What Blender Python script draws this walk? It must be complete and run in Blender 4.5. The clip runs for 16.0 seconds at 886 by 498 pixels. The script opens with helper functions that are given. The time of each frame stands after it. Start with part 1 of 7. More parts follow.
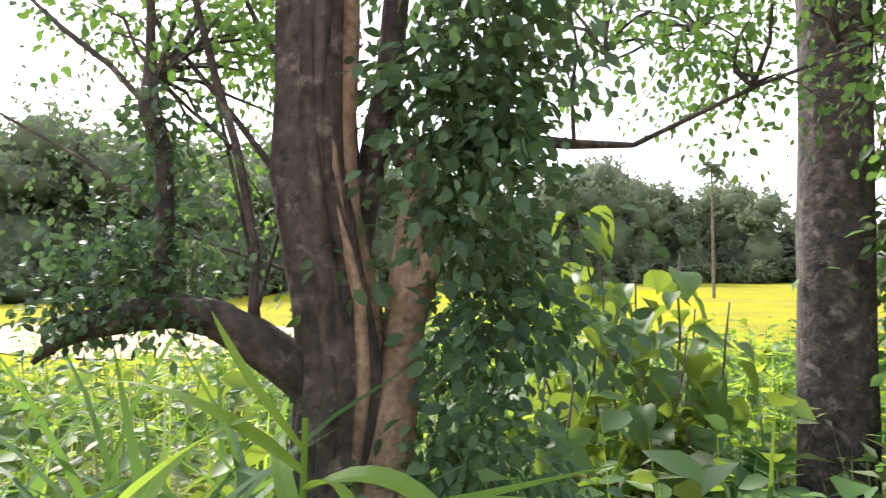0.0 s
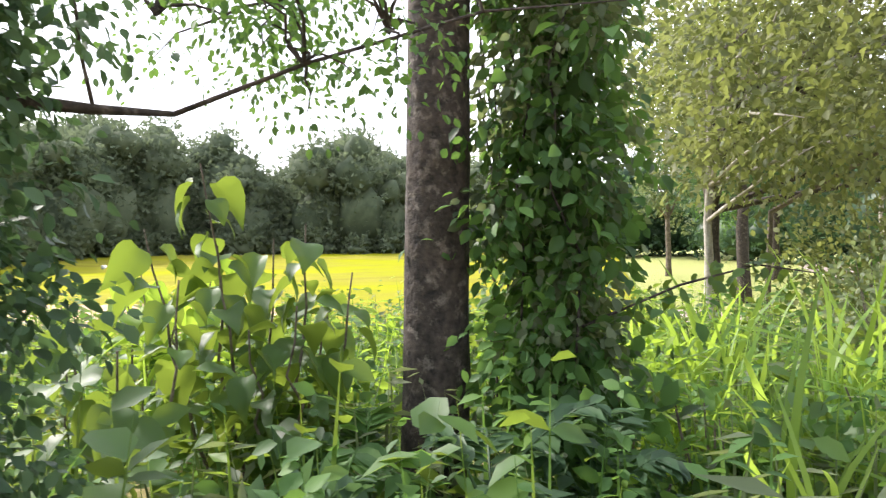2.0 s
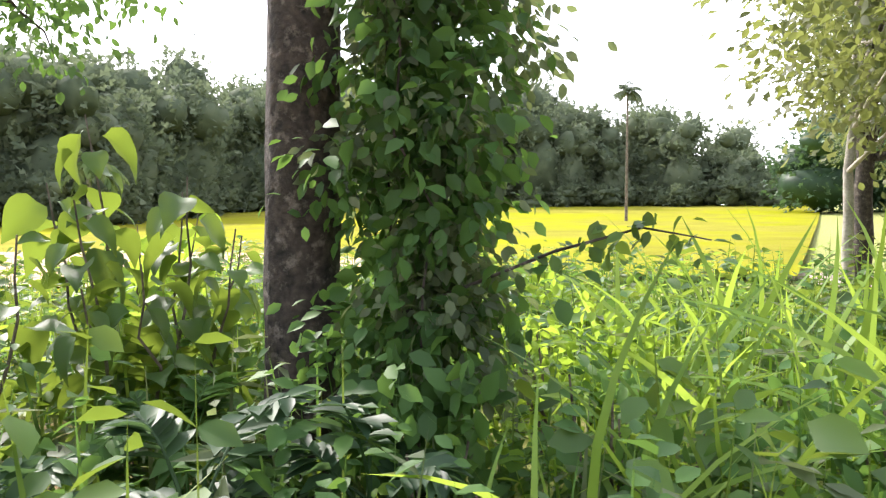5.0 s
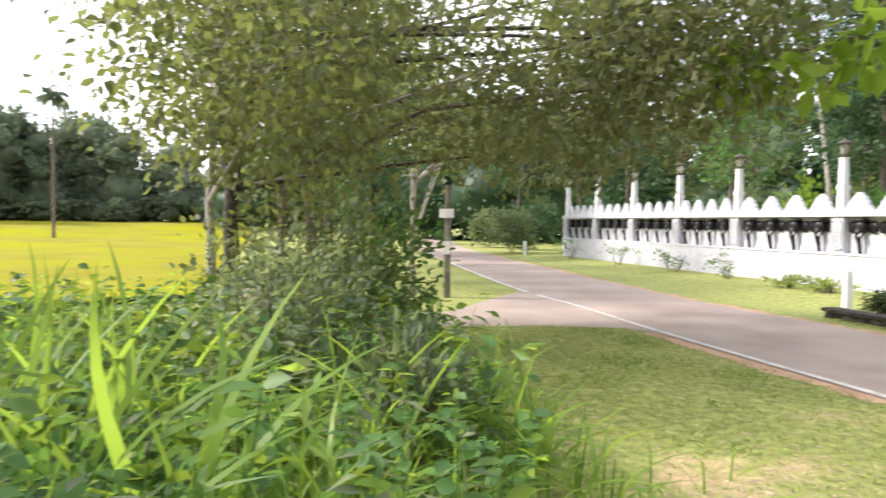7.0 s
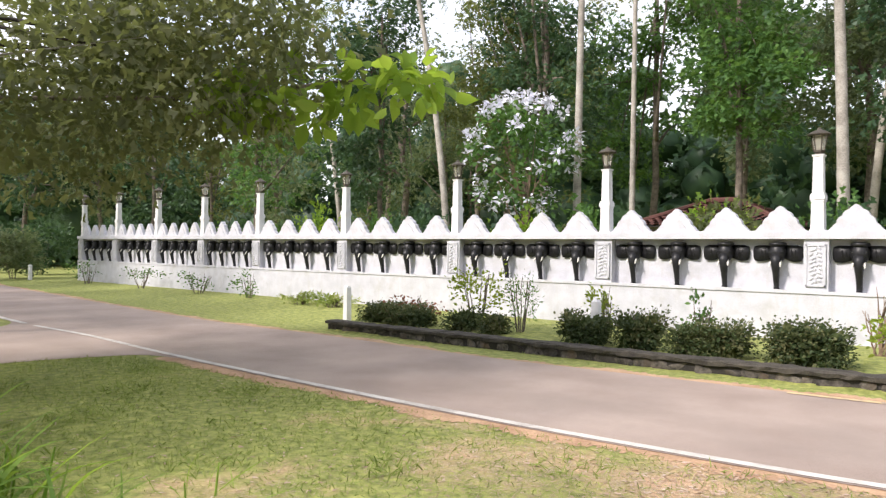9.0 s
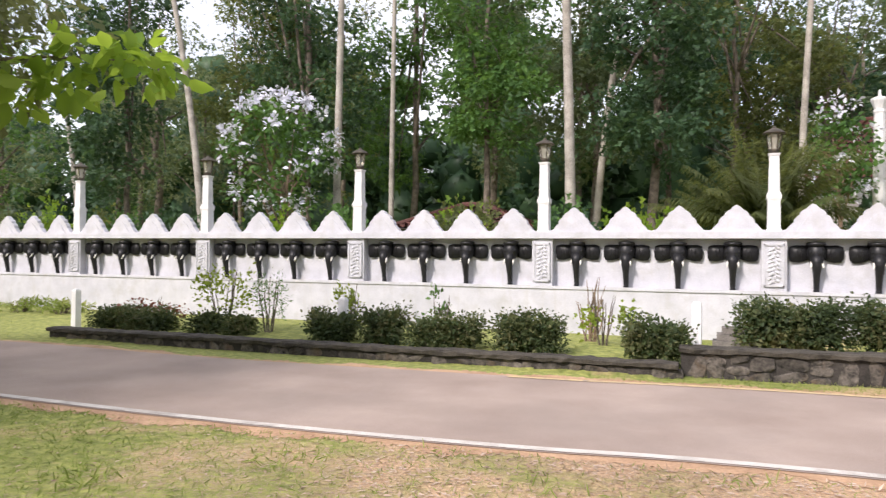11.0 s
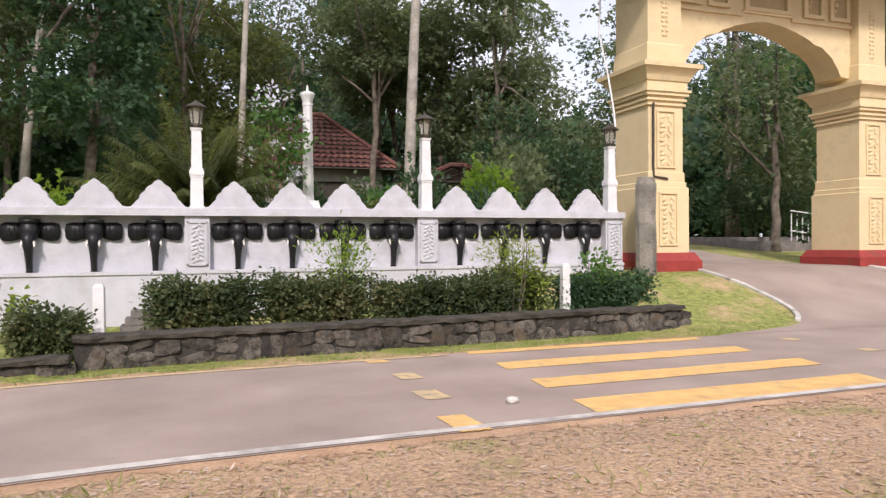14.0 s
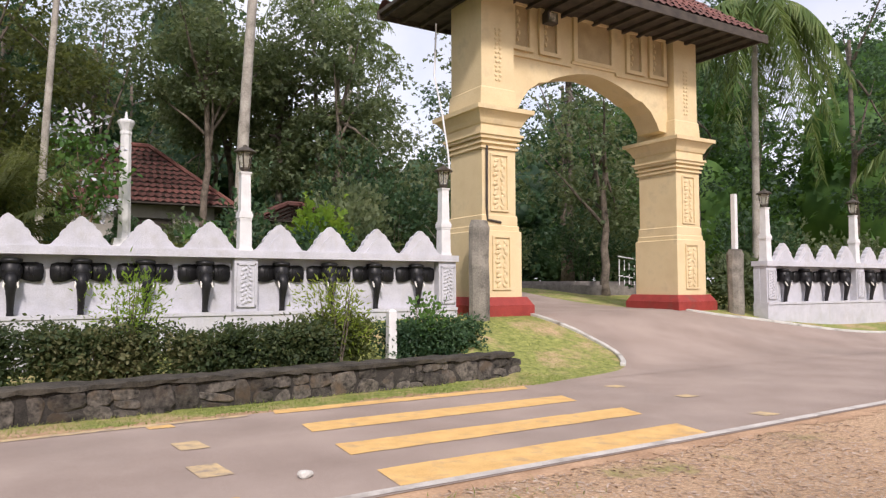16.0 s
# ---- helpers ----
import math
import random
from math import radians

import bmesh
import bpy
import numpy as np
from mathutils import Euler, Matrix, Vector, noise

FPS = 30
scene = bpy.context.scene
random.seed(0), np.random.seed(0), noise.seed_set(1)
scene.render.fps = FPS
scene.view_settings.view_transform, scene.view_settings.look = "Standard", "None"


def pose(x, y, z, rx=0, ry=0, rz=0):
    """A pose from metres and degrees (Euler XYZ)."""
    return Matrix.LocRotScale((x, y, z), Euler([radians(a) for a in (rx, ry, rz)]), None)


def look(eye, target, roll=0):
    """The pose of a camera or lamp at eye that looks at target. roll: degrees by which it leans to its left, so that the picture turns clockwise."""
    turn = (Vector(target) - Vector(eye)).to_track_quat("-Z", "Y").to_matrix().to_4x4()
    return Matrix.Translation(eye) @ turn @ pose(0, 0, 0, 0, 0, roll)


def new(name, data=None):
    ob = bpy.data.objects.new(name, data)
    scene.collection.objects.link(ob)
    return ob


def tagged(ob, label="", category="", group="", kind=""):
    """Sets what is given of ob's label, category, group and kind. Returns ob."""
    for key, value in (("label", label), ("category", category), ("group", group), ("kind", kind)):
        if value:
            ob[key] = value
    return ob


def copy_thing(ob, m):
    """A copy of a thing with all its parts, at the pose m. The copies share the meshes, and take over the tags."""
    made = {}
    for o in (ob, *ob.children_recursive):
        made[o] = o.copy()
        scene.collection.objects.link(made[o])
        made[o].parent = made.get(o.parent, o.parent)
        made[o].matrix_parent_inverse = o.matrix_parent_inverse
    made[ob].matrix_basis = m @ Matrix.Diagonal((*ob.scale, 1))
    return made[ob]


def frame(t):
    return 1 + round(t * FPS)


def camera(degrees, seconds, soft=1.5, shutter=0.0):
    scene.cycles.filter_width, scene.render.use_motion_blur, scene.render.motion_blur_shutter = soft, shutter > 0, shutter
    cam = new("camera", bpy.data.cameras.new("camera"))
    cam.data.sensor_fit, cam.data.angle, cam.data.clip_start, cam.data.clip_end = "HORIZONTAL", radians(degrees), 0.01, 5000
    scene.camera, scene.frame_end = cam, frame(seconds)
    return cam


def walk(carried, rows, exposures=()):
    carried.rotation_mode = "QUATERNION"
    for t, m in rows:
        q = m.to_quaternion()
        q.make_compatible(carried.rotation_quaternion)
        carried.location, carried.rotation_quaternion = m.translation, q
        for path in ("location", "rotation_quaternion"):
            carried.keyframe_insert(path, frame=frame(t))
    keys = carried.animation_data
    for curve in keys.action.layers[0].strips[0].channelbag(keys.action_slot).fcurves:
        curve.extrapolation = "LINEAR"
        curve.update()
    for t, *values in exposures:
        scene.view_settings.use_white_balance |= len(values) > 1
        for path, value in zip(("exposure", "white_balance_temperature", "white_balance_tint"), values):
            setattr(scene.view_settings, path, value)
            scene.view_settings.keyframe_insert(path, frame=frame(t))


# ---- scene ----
# ---- camera and walk ----
cam = camera(64.0, 16.0, soft=1.25, shutter=0.2)
PATH = [
    (0, (8.55, -17.829, 1.564), (6.872, -18.913, 1.659), -0.1),
    (0.5, (8.50, -17.746, 1.573), (6.712, -18.638, 1.647), -0.3),
    (1, (8.43, -17.60, 1.583), (6.564, -18.318, 1.635), -0.5),
    (1.5, (8.36, -17.389, 1.582), (6.444, -17.962, 1.612), -0.5),
    (2, (8.26, -17.19, 1.568), (6.315, -17.657, 1.575), -0.6),
    (2.5, (8.12, -17.045, 1.545), (6.161, -17.445, 1.541), -0.4),
    (3, (7.954, -16.923, 1.536), (6.002, -17.355, 1.506), -0.6),
    (3.2, (7.906, -16.852, 1.534), (5.954, -17.313, 1.49), -0.6),
    (5.5, (7.200, -15.600, 1.600), (5.469, -16.594, 1.474), -0.2),
    (6, (7.220, -15.270, 1.630), (5.312, -15.853, 1.497), 0.3),
    (6.5, (7.240, -15.000, 1.660), (5.244, -15.081, 1.556), 0.5),
    (7, (7.18, -14.802, 1.735), (5.241, -14.317, 1.660), 0.6),
    (7.5, (7.187, -14.641, 1.749), (5.449, -13.653, 1.706), 1.1),
    (8, (7.265, -14.535, 1.735), (5.737, -13.245, 1.711), 1.7),
    (8.2, (7.275, -14.522, 1.742), (5.811, -13.160, 1.724), 1.5),
    (10.3, (7.655, -14.42, 1.66), (6.65, -12.691, 1.676), 0.6),
    (10.5, (7.70, -14.351, 1.655), (6.761, -12.585, 1.671), 0.7),
    (11, (7.714, -14.255, 1.611), (6.982, -12.394, 1.632), 0.6),
    (11.5, (7.723, -14.143, 1.551), (7.237, -12.204, 1.576), 0.7),
    (12, (7.822, -13.989, 1.515), (7.601, -12.002, 1.545), 0.6),
    (12.5, (7.99, -13.834, 1.496), (8.045, -11.835, 1.523), 0.3),
    (13, (8.144, -13.609, 1.485), (8.471, -11.636, 1.505), -0.4),
    (13.5, (8.312, -13.439, 1.47), (8.827, -11.506, 1.471), -0.6),
    (14, (8.532, -13.326, 1.477), (9.196, -11.44, 1.462), -0.4),
    (14.5, (8.696, -13.205, 1.476), (9.499, -11.374, 1.466), -0.3),
    (15, (8.86, -13.014, 1.488), (9.776, -11.236, 1.507), -0.3),
    (15.5, (9.034, -12.882, 1.509), (10.028, -11.148, 1.571), -0.2),
    (16, (9.282, -12.746, 1.505), (10.323, -11.041, 1.607), -0.1),
]
walk(cam, [(t, look(e, g, r)) for t, e, g, r in PATH],
     exposures=[(0, 1.55, 6500, 16), (1.5, 1.5, 6500, 15), (3, 1.42, 6500, 15), (5.5, 1.55, 6500, 16), (7, 1.2, 6500, 15), (8, 0.86, 6500, 15), (10.5, 0.56, 6500, 18), (13, 0.24, 6500, 20), (16, 0.1, 6500, 20)])

# ---- world and sun ----
SUN_AZ, SUN_EL = (-0.36, -0.93), 39.0      # towards the sun in plan, height in degrees
world = bpy.data.worlds.new("world")
scene.world = world
world.use_nodes = True
wn = world.node_tree.nodes
sky = wn.new("ShaderNodeTexSky")
sky.sky_type, sky.sun_disc = "NISHITA", False
sky.sun_elevation = radians(SUN_EL)
sky.sun_rotation = math.atan2(SUN_AZ[0], SUN_AZ[1])
sky.air_density, sky.dust_density, sky.ozone_density = 1.0, 2.0, 1.0
wn["Background"].inputs[1].default_value = 0.15
# thin bright cloud over the blue
cloud, tex, cmap, cmix = wn.new("ShaderNodeRGB"), wn.new("ShaderNodeTexNoise"), wn.new("ShaderNodeMapRange"), wn.new("ShaderNodeMix")
coord = wn.new("ShaderNodeTexCoord")
cloud.outputs[0].default_value = (7.0, 7.2, 7.5, 1)
tex.inputs["Scale"].default_value, tex.inputs["Detail"].default_value = 2.6, 7
world.node_tree.links.new(coord.outputs["Generated"], tex.inputs["Vector"])
cmap.inputs[1].default_value, cmap.inputs[2].default_value, cmap.inputs[3].default_value, cmap.inputs[4].default_value = 0.35, 0.65, 0.45, 0.92
world.node_tree.links.new(tex.outputs[0], cmap.inputs[0])
cmix.data_type = "RGBA"
world.node_tree.links.new(cmap.outputs[0], cmix.inputs[0])
world.node_tree.links.new(sky.outputs[0], cmix.inputs[6])
world.node_tree.links.new(cloud.outputs[0], cmix.inputs[7])
world.node_tree.links.new(cmix.outputs[2], wn["Background"].inputs[0])
sun = new("sun", bpy.data.lights.new("sun", "SUN"))
sun.data.energy, sun.data.angle, sun.data.color = 3.3, radians(7.0), (1.0, 0.95, 0.87)
sun.matrix_world = look((0, 0, 0), (-SUN_AZ[0], -SUN_AZ[1], -math.tan(radians(SUN_EL))))


# ---- materials ----
def node_material(name):
    m = bpy.data.materials.new(name)
    m.use_nodes = True
    nt = m.node_tree
    return m, nt.nodes, nt.links, nt.nodes["Principled BSDF"]


def surface(name, dark, light, scale=6.0, rough=0.8, bump=0.3, fine=60.0, metal=0.0, streak=None, stain=None, stain_scale=0.7, stain_at=(0.52, 0.7), vary=0.0):
    """A two-scale noise surface in world-sized coordinates, with optional stains."""
    m, n, l, p = node_material(name)
    geo = n.new("ShaderNodeNewGeometry")
    big, small = n.new("ShaderNodeTexNoise"), n.new("ShaderNodeTexNoise")
    for t, s, d in ((big, scale, 6), (small, fine, 4)):
        t.inputs["Scale"].default_value, t.inputs["Detail"].default_value = s, d
        l.new(geo.outputs["Position"], t.inputs["Vector"])
    add = n.new("ShaderNodeMath")
    add.operation = "MULTIPLY_ADD"
    add.inputs[1].default_value = 0.45
    l.new(small.outputs[0], add.inputs[0])
    half = n.new("ShaderNodeMath")
    half.operation = "MULTIPLY"
    half.inputs[1].default_value = 0.62
    l.new(big.outputs[0], half.inputs[0])
    l.new(half.outputs[0], add.inputs[2])
    ramp = n.new("ShaderNodeValToRGB")
    ramp.color_ramp.elements[0].position, ramp.color_ramp.elements[1].position = 0.36, 0.68
    ramp.color_ramp.elements[0].color, ramp.color_ramp.elements[1].color = (*dark, 1), (*light, 1)
    l.new(add.outputs[0], ramp.inputs[0])
    out = ramp.outputs[0]
    if stain:
        st, sr, mix = n.new("ShaderNodeTexNoise"), n.new("ShaderNodeMapRange"), n.new("ShaderNodeMix")
        st.inputs["Scale"].default_value, st.inputs["Detail"].default_value, st.inputs["Roughness"].default_value = stain_scale, 8, 0.65
        l.new(geo.outputs["Position"], st.inputs["Vector"])
        sr.inputs[1].default_value, sr.inputs[2].default_value = stain_at
        l.new(st.outputs[0], sr.inputs[0])
        mix.data_type = "RGBA"
        l.new(sr.outputs[0], mix.inputs[0])
        l.new(out, mix.inputs[6])
        mix.inputs[7].default_value = (*stain, 1)
        out = mix.outputs[2]
    if streak:
        # rain streaks: noise drawn out downwards
        mp, st, sr, mix = n.new("ShaderNodeMapping"), n.new("ShaderNodeTexNoise"), n.new("ShaderNodeMapRange"), n.new("ShaderNodeMix")
        mp.inputs["Scale"].default_value = (9.0, 9.0, 0.55)
        l.new(geo.outputs["Position"], mp.inputs["Vector"])
        l.new(mp.outputs[0], st.inputs["Vector"])
        st.inputs["Scale"].default_value, st.inputs["Detail"].default_value, st.inputs["Roughness"].default_value = 1.0, 7, 0.7
        sr.inputs[1].default_value, sr.inputs[2].default_value, sr.inputs[4].default_value = 0.54, 0.82, 0.8
        l.new(st.outputs[0], sr.inputs[0])
        mix.data_type = "RGBA"
        l.new(sr.outputs[0], mix.inputs[0])
        l.new(out, mix.inputs[6])
        mix.inputs[7].default_value = (*streak, 1)
        out = mix.outputs[2]
    if vary:
        info, hsv = n.new("ShaderNodeObjectInfo"), n.new("ShaderNodeHueSaturation")
        vr = n.new("ShaderNodeMapRange")
        vr.inputs[3].default_value, vr.inputs[4].default_value = 1 - vary, 1 + vary
        l.new(info.outputs["Random"], vr.inputs[0])
        l.new(vr.outputs[0], hsv.inputs["Value"])
        l.new(out, hsv.inputs["Color"])
        out = hsv.outputs[0]
    l.new(out, p.inputs["Base Color"])
    p.inputs["Roughness"].default_value, p.inputs["Metallic"].default_value = rough, metal
    if bump:
        b = n.new("ShaderNodeBump")
        b.inputs["Strength"].default_value, b.inputs["Distance"].default_value = bump, 0.02
        l.new(add.outputs[0], b.inputs["Height"])
        l.new(b.outputs[0], p.inputs["Normal"])
    return m


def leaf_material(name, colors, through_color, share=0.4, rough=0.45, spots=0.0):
    """Leaves: each leaf takes its own tone; light passes through them."""
    m, n, l, p = node_material(name)
    geo = n.new("ShaderNodeNewGeometry")
    ramp = n.new("ShaderNodeValToRGB")
    e = ramp.color_ramp.elements
    while len(e) < len(colors):
        e.new(0.5)
    # blue is raised in every tone: a veil of haze put into the leaf colours
    for i, c in enumerate(colors):
        e[i].position, e[i].color = i / (len(colors) - 1), (c[0], c[1], c[2] * 1.3 + 0.006, 1)
    noise_t, mixv = n.new("ShaderNodeTexNoise"), n.new("ShaderNodeMath")
    noise_t.inputs["Scale"].default_value, noise_t.inputs["Detail"].default_value = 0.9, 3
    l.new(geo.outputs["Position"], noise_t.inputs["Vector"])
    mixv.operation = "MULTIPLY_ADD"
    mixv.inputs[1].default_value = 0.55
    l.new(geo.outputs["Random Per Island"], mixv.inputs[0])
    nm = n.new("ShaderNodeMapRange")
    nm.inputs[1].default_value, nm.inputs[2].default_value, nm.inputs[4].default_value = 0.36, 0.66, 0.5
    l.new(noise_t.outputs[0], nm.inputs[0])
    l.new(nm.outputs[0], mixv.inputs[2])
    l.new(mixv.outputs[0], ramp.inputs[0])
    l.new(ramp.outputs[0], p.inputs["Base Color"])
    p.inputs["Roughness"].default_value = rough + 0.12
    p.inputs["Specular IOR Level"].default_value = 0.28
    tr, mul, mx = n.new("ShaderNodeBsdfTranslucent"), n.new("ShaderNodeMix"), n.new("ShaderNodeMixShader")
    mul.data_type = "RGBA"
    mul.inputs[0].default_value = 0.6
    l.new(ramp.outputs[0], mul.inputs[6])
    # the same haze blue, added to the light passing through
    mul.inputs[7].default_value = (through_color[0], through_color[1], through_color[2] + 0.035, 1)
    l.new(mul.outputs[2], tr.inputs[0])
    mx.inputs[0].default_value = share
    l.new(p.outputs[0], mx.inputs[1])
    l.new(tr.outputs[0], mx.inputs[2])
    l.new(mx.outputs[0], n["Material Output"].inputs[0])
    return m


M_LEAF = leaf_material("leaf_mid", [(0.022, 0.055, 0.012), (0.058, 0.135, 0.024), (0.125, 0.235, 0.04)], (0.24, 0.42, 0.03))
M_LEAF_DARK = leaf_material("leaf_dark", [(0.014, 0.034, 0.012), (0.036, 0.078, 0.024), (0.085, 0.15, 0.045)], (0.16, 0.28, 0.05), 0.3, 0.38)
M_LEAF_BRIGHT = leaf_material("leaf_bright", [(0.06, 0.12, 0.012), (0.13, 0.24, 0.02), (0.26, 0.36, 0.04)], (0.52, 0.70, 0.03), 0.55)
M_LEAF_YELLOW = leaf_material("leaf_yellow_green", [(0.08, 0.13, 0.012), (0.17, 0.25, 0.02), (0.30, 0.36, 0.04)], (0.54, 0.62, 0.05), 0.45)
M_LEAF_OLIVE = leaf_material("leaf_olive", [(0.05, 0.07, 0.016), (0.11, 0.135, 0.028), (0.22, 0.24, 0.045)], (0.42, 0.47, 0.06), 0.4)
# distant leaves: haze is put into the colour, paler and greyer than near ones
M_LEAF_FAR_HAZE = leaf_material("leaf_far_haze", [(0.060, 0.085, 0.038), (0.11, 0.14, 0.062), (0.16, 0.19, 0.088)], (0.20, 0.25, 0.10), 0.35, 0.8)
M_LEAF_OLIVE = leaf_material("leaf_olive", [(0.035, 0.05, 0.012), (0.08, 0.10, 0.025), (0.17, 0.18, 0.045)], (0.36, 0.41, 0.06), 0.45)
M_LEAF_GREY = leaf_material("leaf_grey_green", [(0.036, 0.058, 0.022), (0.10, 0.135, 0.050), (0.21, 0.24, 0.095)], (0.34, 0.42, 0.10), 0.4)
M_LEAF_ROADSIDE = leaf_material("leaf_roadside", [(0.034, 0.047, 0.016), (0.09, 0.105, 0.034), (0.185, 0.195, 0.062)], (0.36, 0.41, 0.08), 0.42)
M_LEAF_BROAD = leaf_material("leaf_broad", [(0.02, 0.045, 0.010), (0.05, 0.11, 0.018), (0.11, 0.20, 0.028)], (0.46, 0.60, 0.025), 0.33, 0.4)
M_HEDGE = leaf_material("hedge_leaf", [(0.020, 0.036, 0.010), (0.050, 0.078, 0.018), (0.17, 0.16, 0.05)], (0.20, 0.24, 0.04), 0.3, 0.45)
M_CANE = leaf_material("cane_blade", [(0.07, 0.14, 0.02), (0.15, 0.26, 0.03), (0.28, 0.38, 0.06)], (0.52, 0.70, 0.04), 0.5, 0.35)
M_TURF = leaf_material("turf_blade", [(0.095, 0.15, 0.024), (0.21, 0.28, 0.045), (0.40, 0.40, 0.12)], (0.40, 0.46, 0.06), 0.4, 0.7)
M_DRY = leaf_material("dry_litter", [(0.26, 0.18, 0.095), (0.44, 0.33, 0.19), (0.60, 0.49, 0.31)], (0.3, 0.2, 0.1), 0.15, 0.8)
M_STRAW = leaf_material("dry_straw", [(0.24, 0.17, 0.09), (0.40, 0.31, 0.17), (0.55, 0.45, 0.26)], (0.4, 0.32, 0.16), 0.15, 0.85)
M_FLOWER = leaf_material("white_petal", [(0.62, 0.62, 0.50), (0.75, 0.75, 0.66), (0.8, 0.8, 0.74)], (0.7, 0.7, 0.6), 0.3, 0.6)
M_FROND = leaf_material("frond", [(0.05, 0.10, 0.02), (0.11, 0.17, 0.035), (0.22, 0.26, 0.07)], (0.34, 0.42, 0.06), 0.35, 0.4)
M_RED_LEAF = leaf_material("rust_leaf", [(0.10, 0.04, 0.02), (0.2, 0.07, 0.03), (0.10, 0.12, 0.03)], (0.3, 0.12, 0.04), 0.35)
M_BARK = surface("bark", (0.045, 0.035, 0.026), (0.20, 0.165, 0.13), 5.0, 0.9, 0.9, 38.0)
M_BARK_DARK = surface("bark_dark", (0.008, 0.007, 0.006), (0.070, 0.055, 0.044), 16.0, 0.92, 1.0, 34.0, streak=(0.008, 0.007, 0.006), stain=(0.15, 0.13, 0.11), stain_scale=13, stain_at=(0.55, 0.68))
M_BARK_TAN = surface("bark_tan", (0.09, 0.06, 0.04), (0.30, 0.21, 0.14), 8.0, 0.85, 1.0, 45.0, streak=(0.045, 0.03, 0.02))
M_PALM_BARK = surface("palm_bark", (0.17, 0.155, 0.13), (0.42, 0.39, 0.34), 3.0, 0.9, 0.6, 30.0)
M_WHITE = surface("lime_wash", (0.43, 0.435, 0.47), (0.55, 0.55, 0.59), 3.5, 0.85, 0.35, 45.0, stain=(0.38, 0.37, 0.355), stain_scale=2.4, stain_at=(0.52, 0.82), streak=(0.44, 0.43, 0.41))
M_WHITE_PLAIN = surface("white_paint", (0.58, 0.58, 0.58), (0.72, 0.72, 0.72), 5.0, 0.75, 0.2, 70.0)
M_BLACK = surface("black_gloss_paint", (0.008, 0.008, 0.009), (0.02, 0.02, 0.022), 9.0, 0.42, 0.15, 60.0)
M_BLACK.node_tree.nodes["Principled BSDF"].inputs["Specular IOR Level"].default_value = 0.3
M_TUSK = surface("tusk_white", (0.6, 0.58, 0.52), (0.78, 0.76, 0.7), 9.0, 0.5, 0.05)
M_CREAM = surface("cream_paint", (0.60, 0.47, 0.27), (0.72, 0.59, 0.36), 1.6, 0.8, 0.2, 50.0, stain=(0.44, 0.35, 0.22), stain_scale=1.6, stain_at=(0.54, 0.82))
# cream darkened to tan: the shade of the niche recesses put into the colour
M_NICHE_SHADE = surface("tan_niche_shade", (0.36, 0.27, 0.15), (0.50, 0.39, 0.23), 3.0, 0.85, 0.2, 50.0)
M_RED = surface("red_oxide_paint", (0.22, 0.025, 0.02), (0.34, 0.045, 0.035), 4.0, 0.6, 0.2, 60.0, stain=(0.16, 0.07, 0.05), stain_scale=3, stain_at=(0.55, 0.8))
M_TILE = surface("clay_tile", (0.075, 0.03, 0.026), (0.19, 0.075, 0.06), 3.0, 0.85, 0.3, 40.0, stain=(0.06, 0.04, 0.035), stain_scale=1.5, stain_at=(0.52, 0.75), vary=0.3)
M_TIMBER_DARK = surface("dark_timber", (0.025, 0.02, 0.018), (0.08, 0.065, 0.05), 4.0, 0.8, 0.4, 45.0)
M_TIMBER_GREY = surface("weathered_timber", (0.11, 0.10, 0.085), (0.32, 0.295, 0.25), 5.0, 0.9, 0.7, 38.0, stain=(0.045, 0.04, 0.035), stain_scale=2.5, stain_at=(0.5, 0.72))
M_ASPHALT = surface("asphalt", (0.255, 0.195, 0.163), (0.395, 0.315, 0.267), 0.8, 0.88, 0.8, 110.0, stain=(0.26, 0.21, 0.18), stain_scale=0.35, stain_at=(0.5, 0.75))
M_LINE = surface("white_line_paint", (0.42, 0.39, 0.35), (0.64, 0.60, 0.55), 3.0, 0.7, 0.15, 60.0, stain=(0.30, 0.26, 0.23), stain_scale=2.5, stain_at=(0.48, 0.70))
M_YELLOW = surface("yellow_line_paint", (0.58, 0.345, 0.12), (0.74, 0.48, 0.18), 5.0, 0.75, 0.15, 60.0, stain=(0.42, 0.28, 0.16), stain_scale=4.0, stain_at=(0.52, 0.74))
M_WORN = surface("worn_yellow_paint", (0.40, 0.30, 0.19), (0.62, 0.46, 0.24), 9.0, 0.75, 0.15, 60.0, stain=(0.24, 0.20, 0.18), stain_scale=7.0, stain_at=(0.5, 0.68))
M_STONE = surface("rubble_stone", (0.006, 0.0055, 0.005), (0.135, 0.118, 0.10), 9.0, 0.95, 1.0, 26.0, stain=(0.10, 0.07, 0.045), stain_scale=3.0, vary=0.45)
M_MORTAR = surface("old_mortar", (0.018, 0.016, 0.014), (0.055, 0.048, 0.042), 4.0, 0.95, 0.8, 50.0)
M_COPING = surface("mossy_coping", (0.014, 0.012, 0.009), (0.075, 0.065, 0.05), 6.0, 0.9, 0.6, 50.0)
M_KERB = surface("concrete_kerb", (0.36, 0.35, 0.32), (0.60, 0.58, 0.54), 3.0, 0.85, 0.4, 55.0, stain=(0.2, 0.18, 0.15), stain_scale=2.5)
M_KERB_DARK = surface("weathered_slab", (0.10, 0.09, 0.085), (0.24, 0.22, 0.20), 5.0, 0.9, 0.5, 50.0)
M_LANTERN = surface("lantern_metal", (0.045, 0.038, 0.03), (0.12, 0.10, 0.075), 12.0, 0.5, 0.1, metal=0.6)
M_PLASTER_DIM = surface("house_plaster", (0.22, 0.205, 0.18), (0.36, 0.34, 0.30), 2.0, 0.85, 0.2)
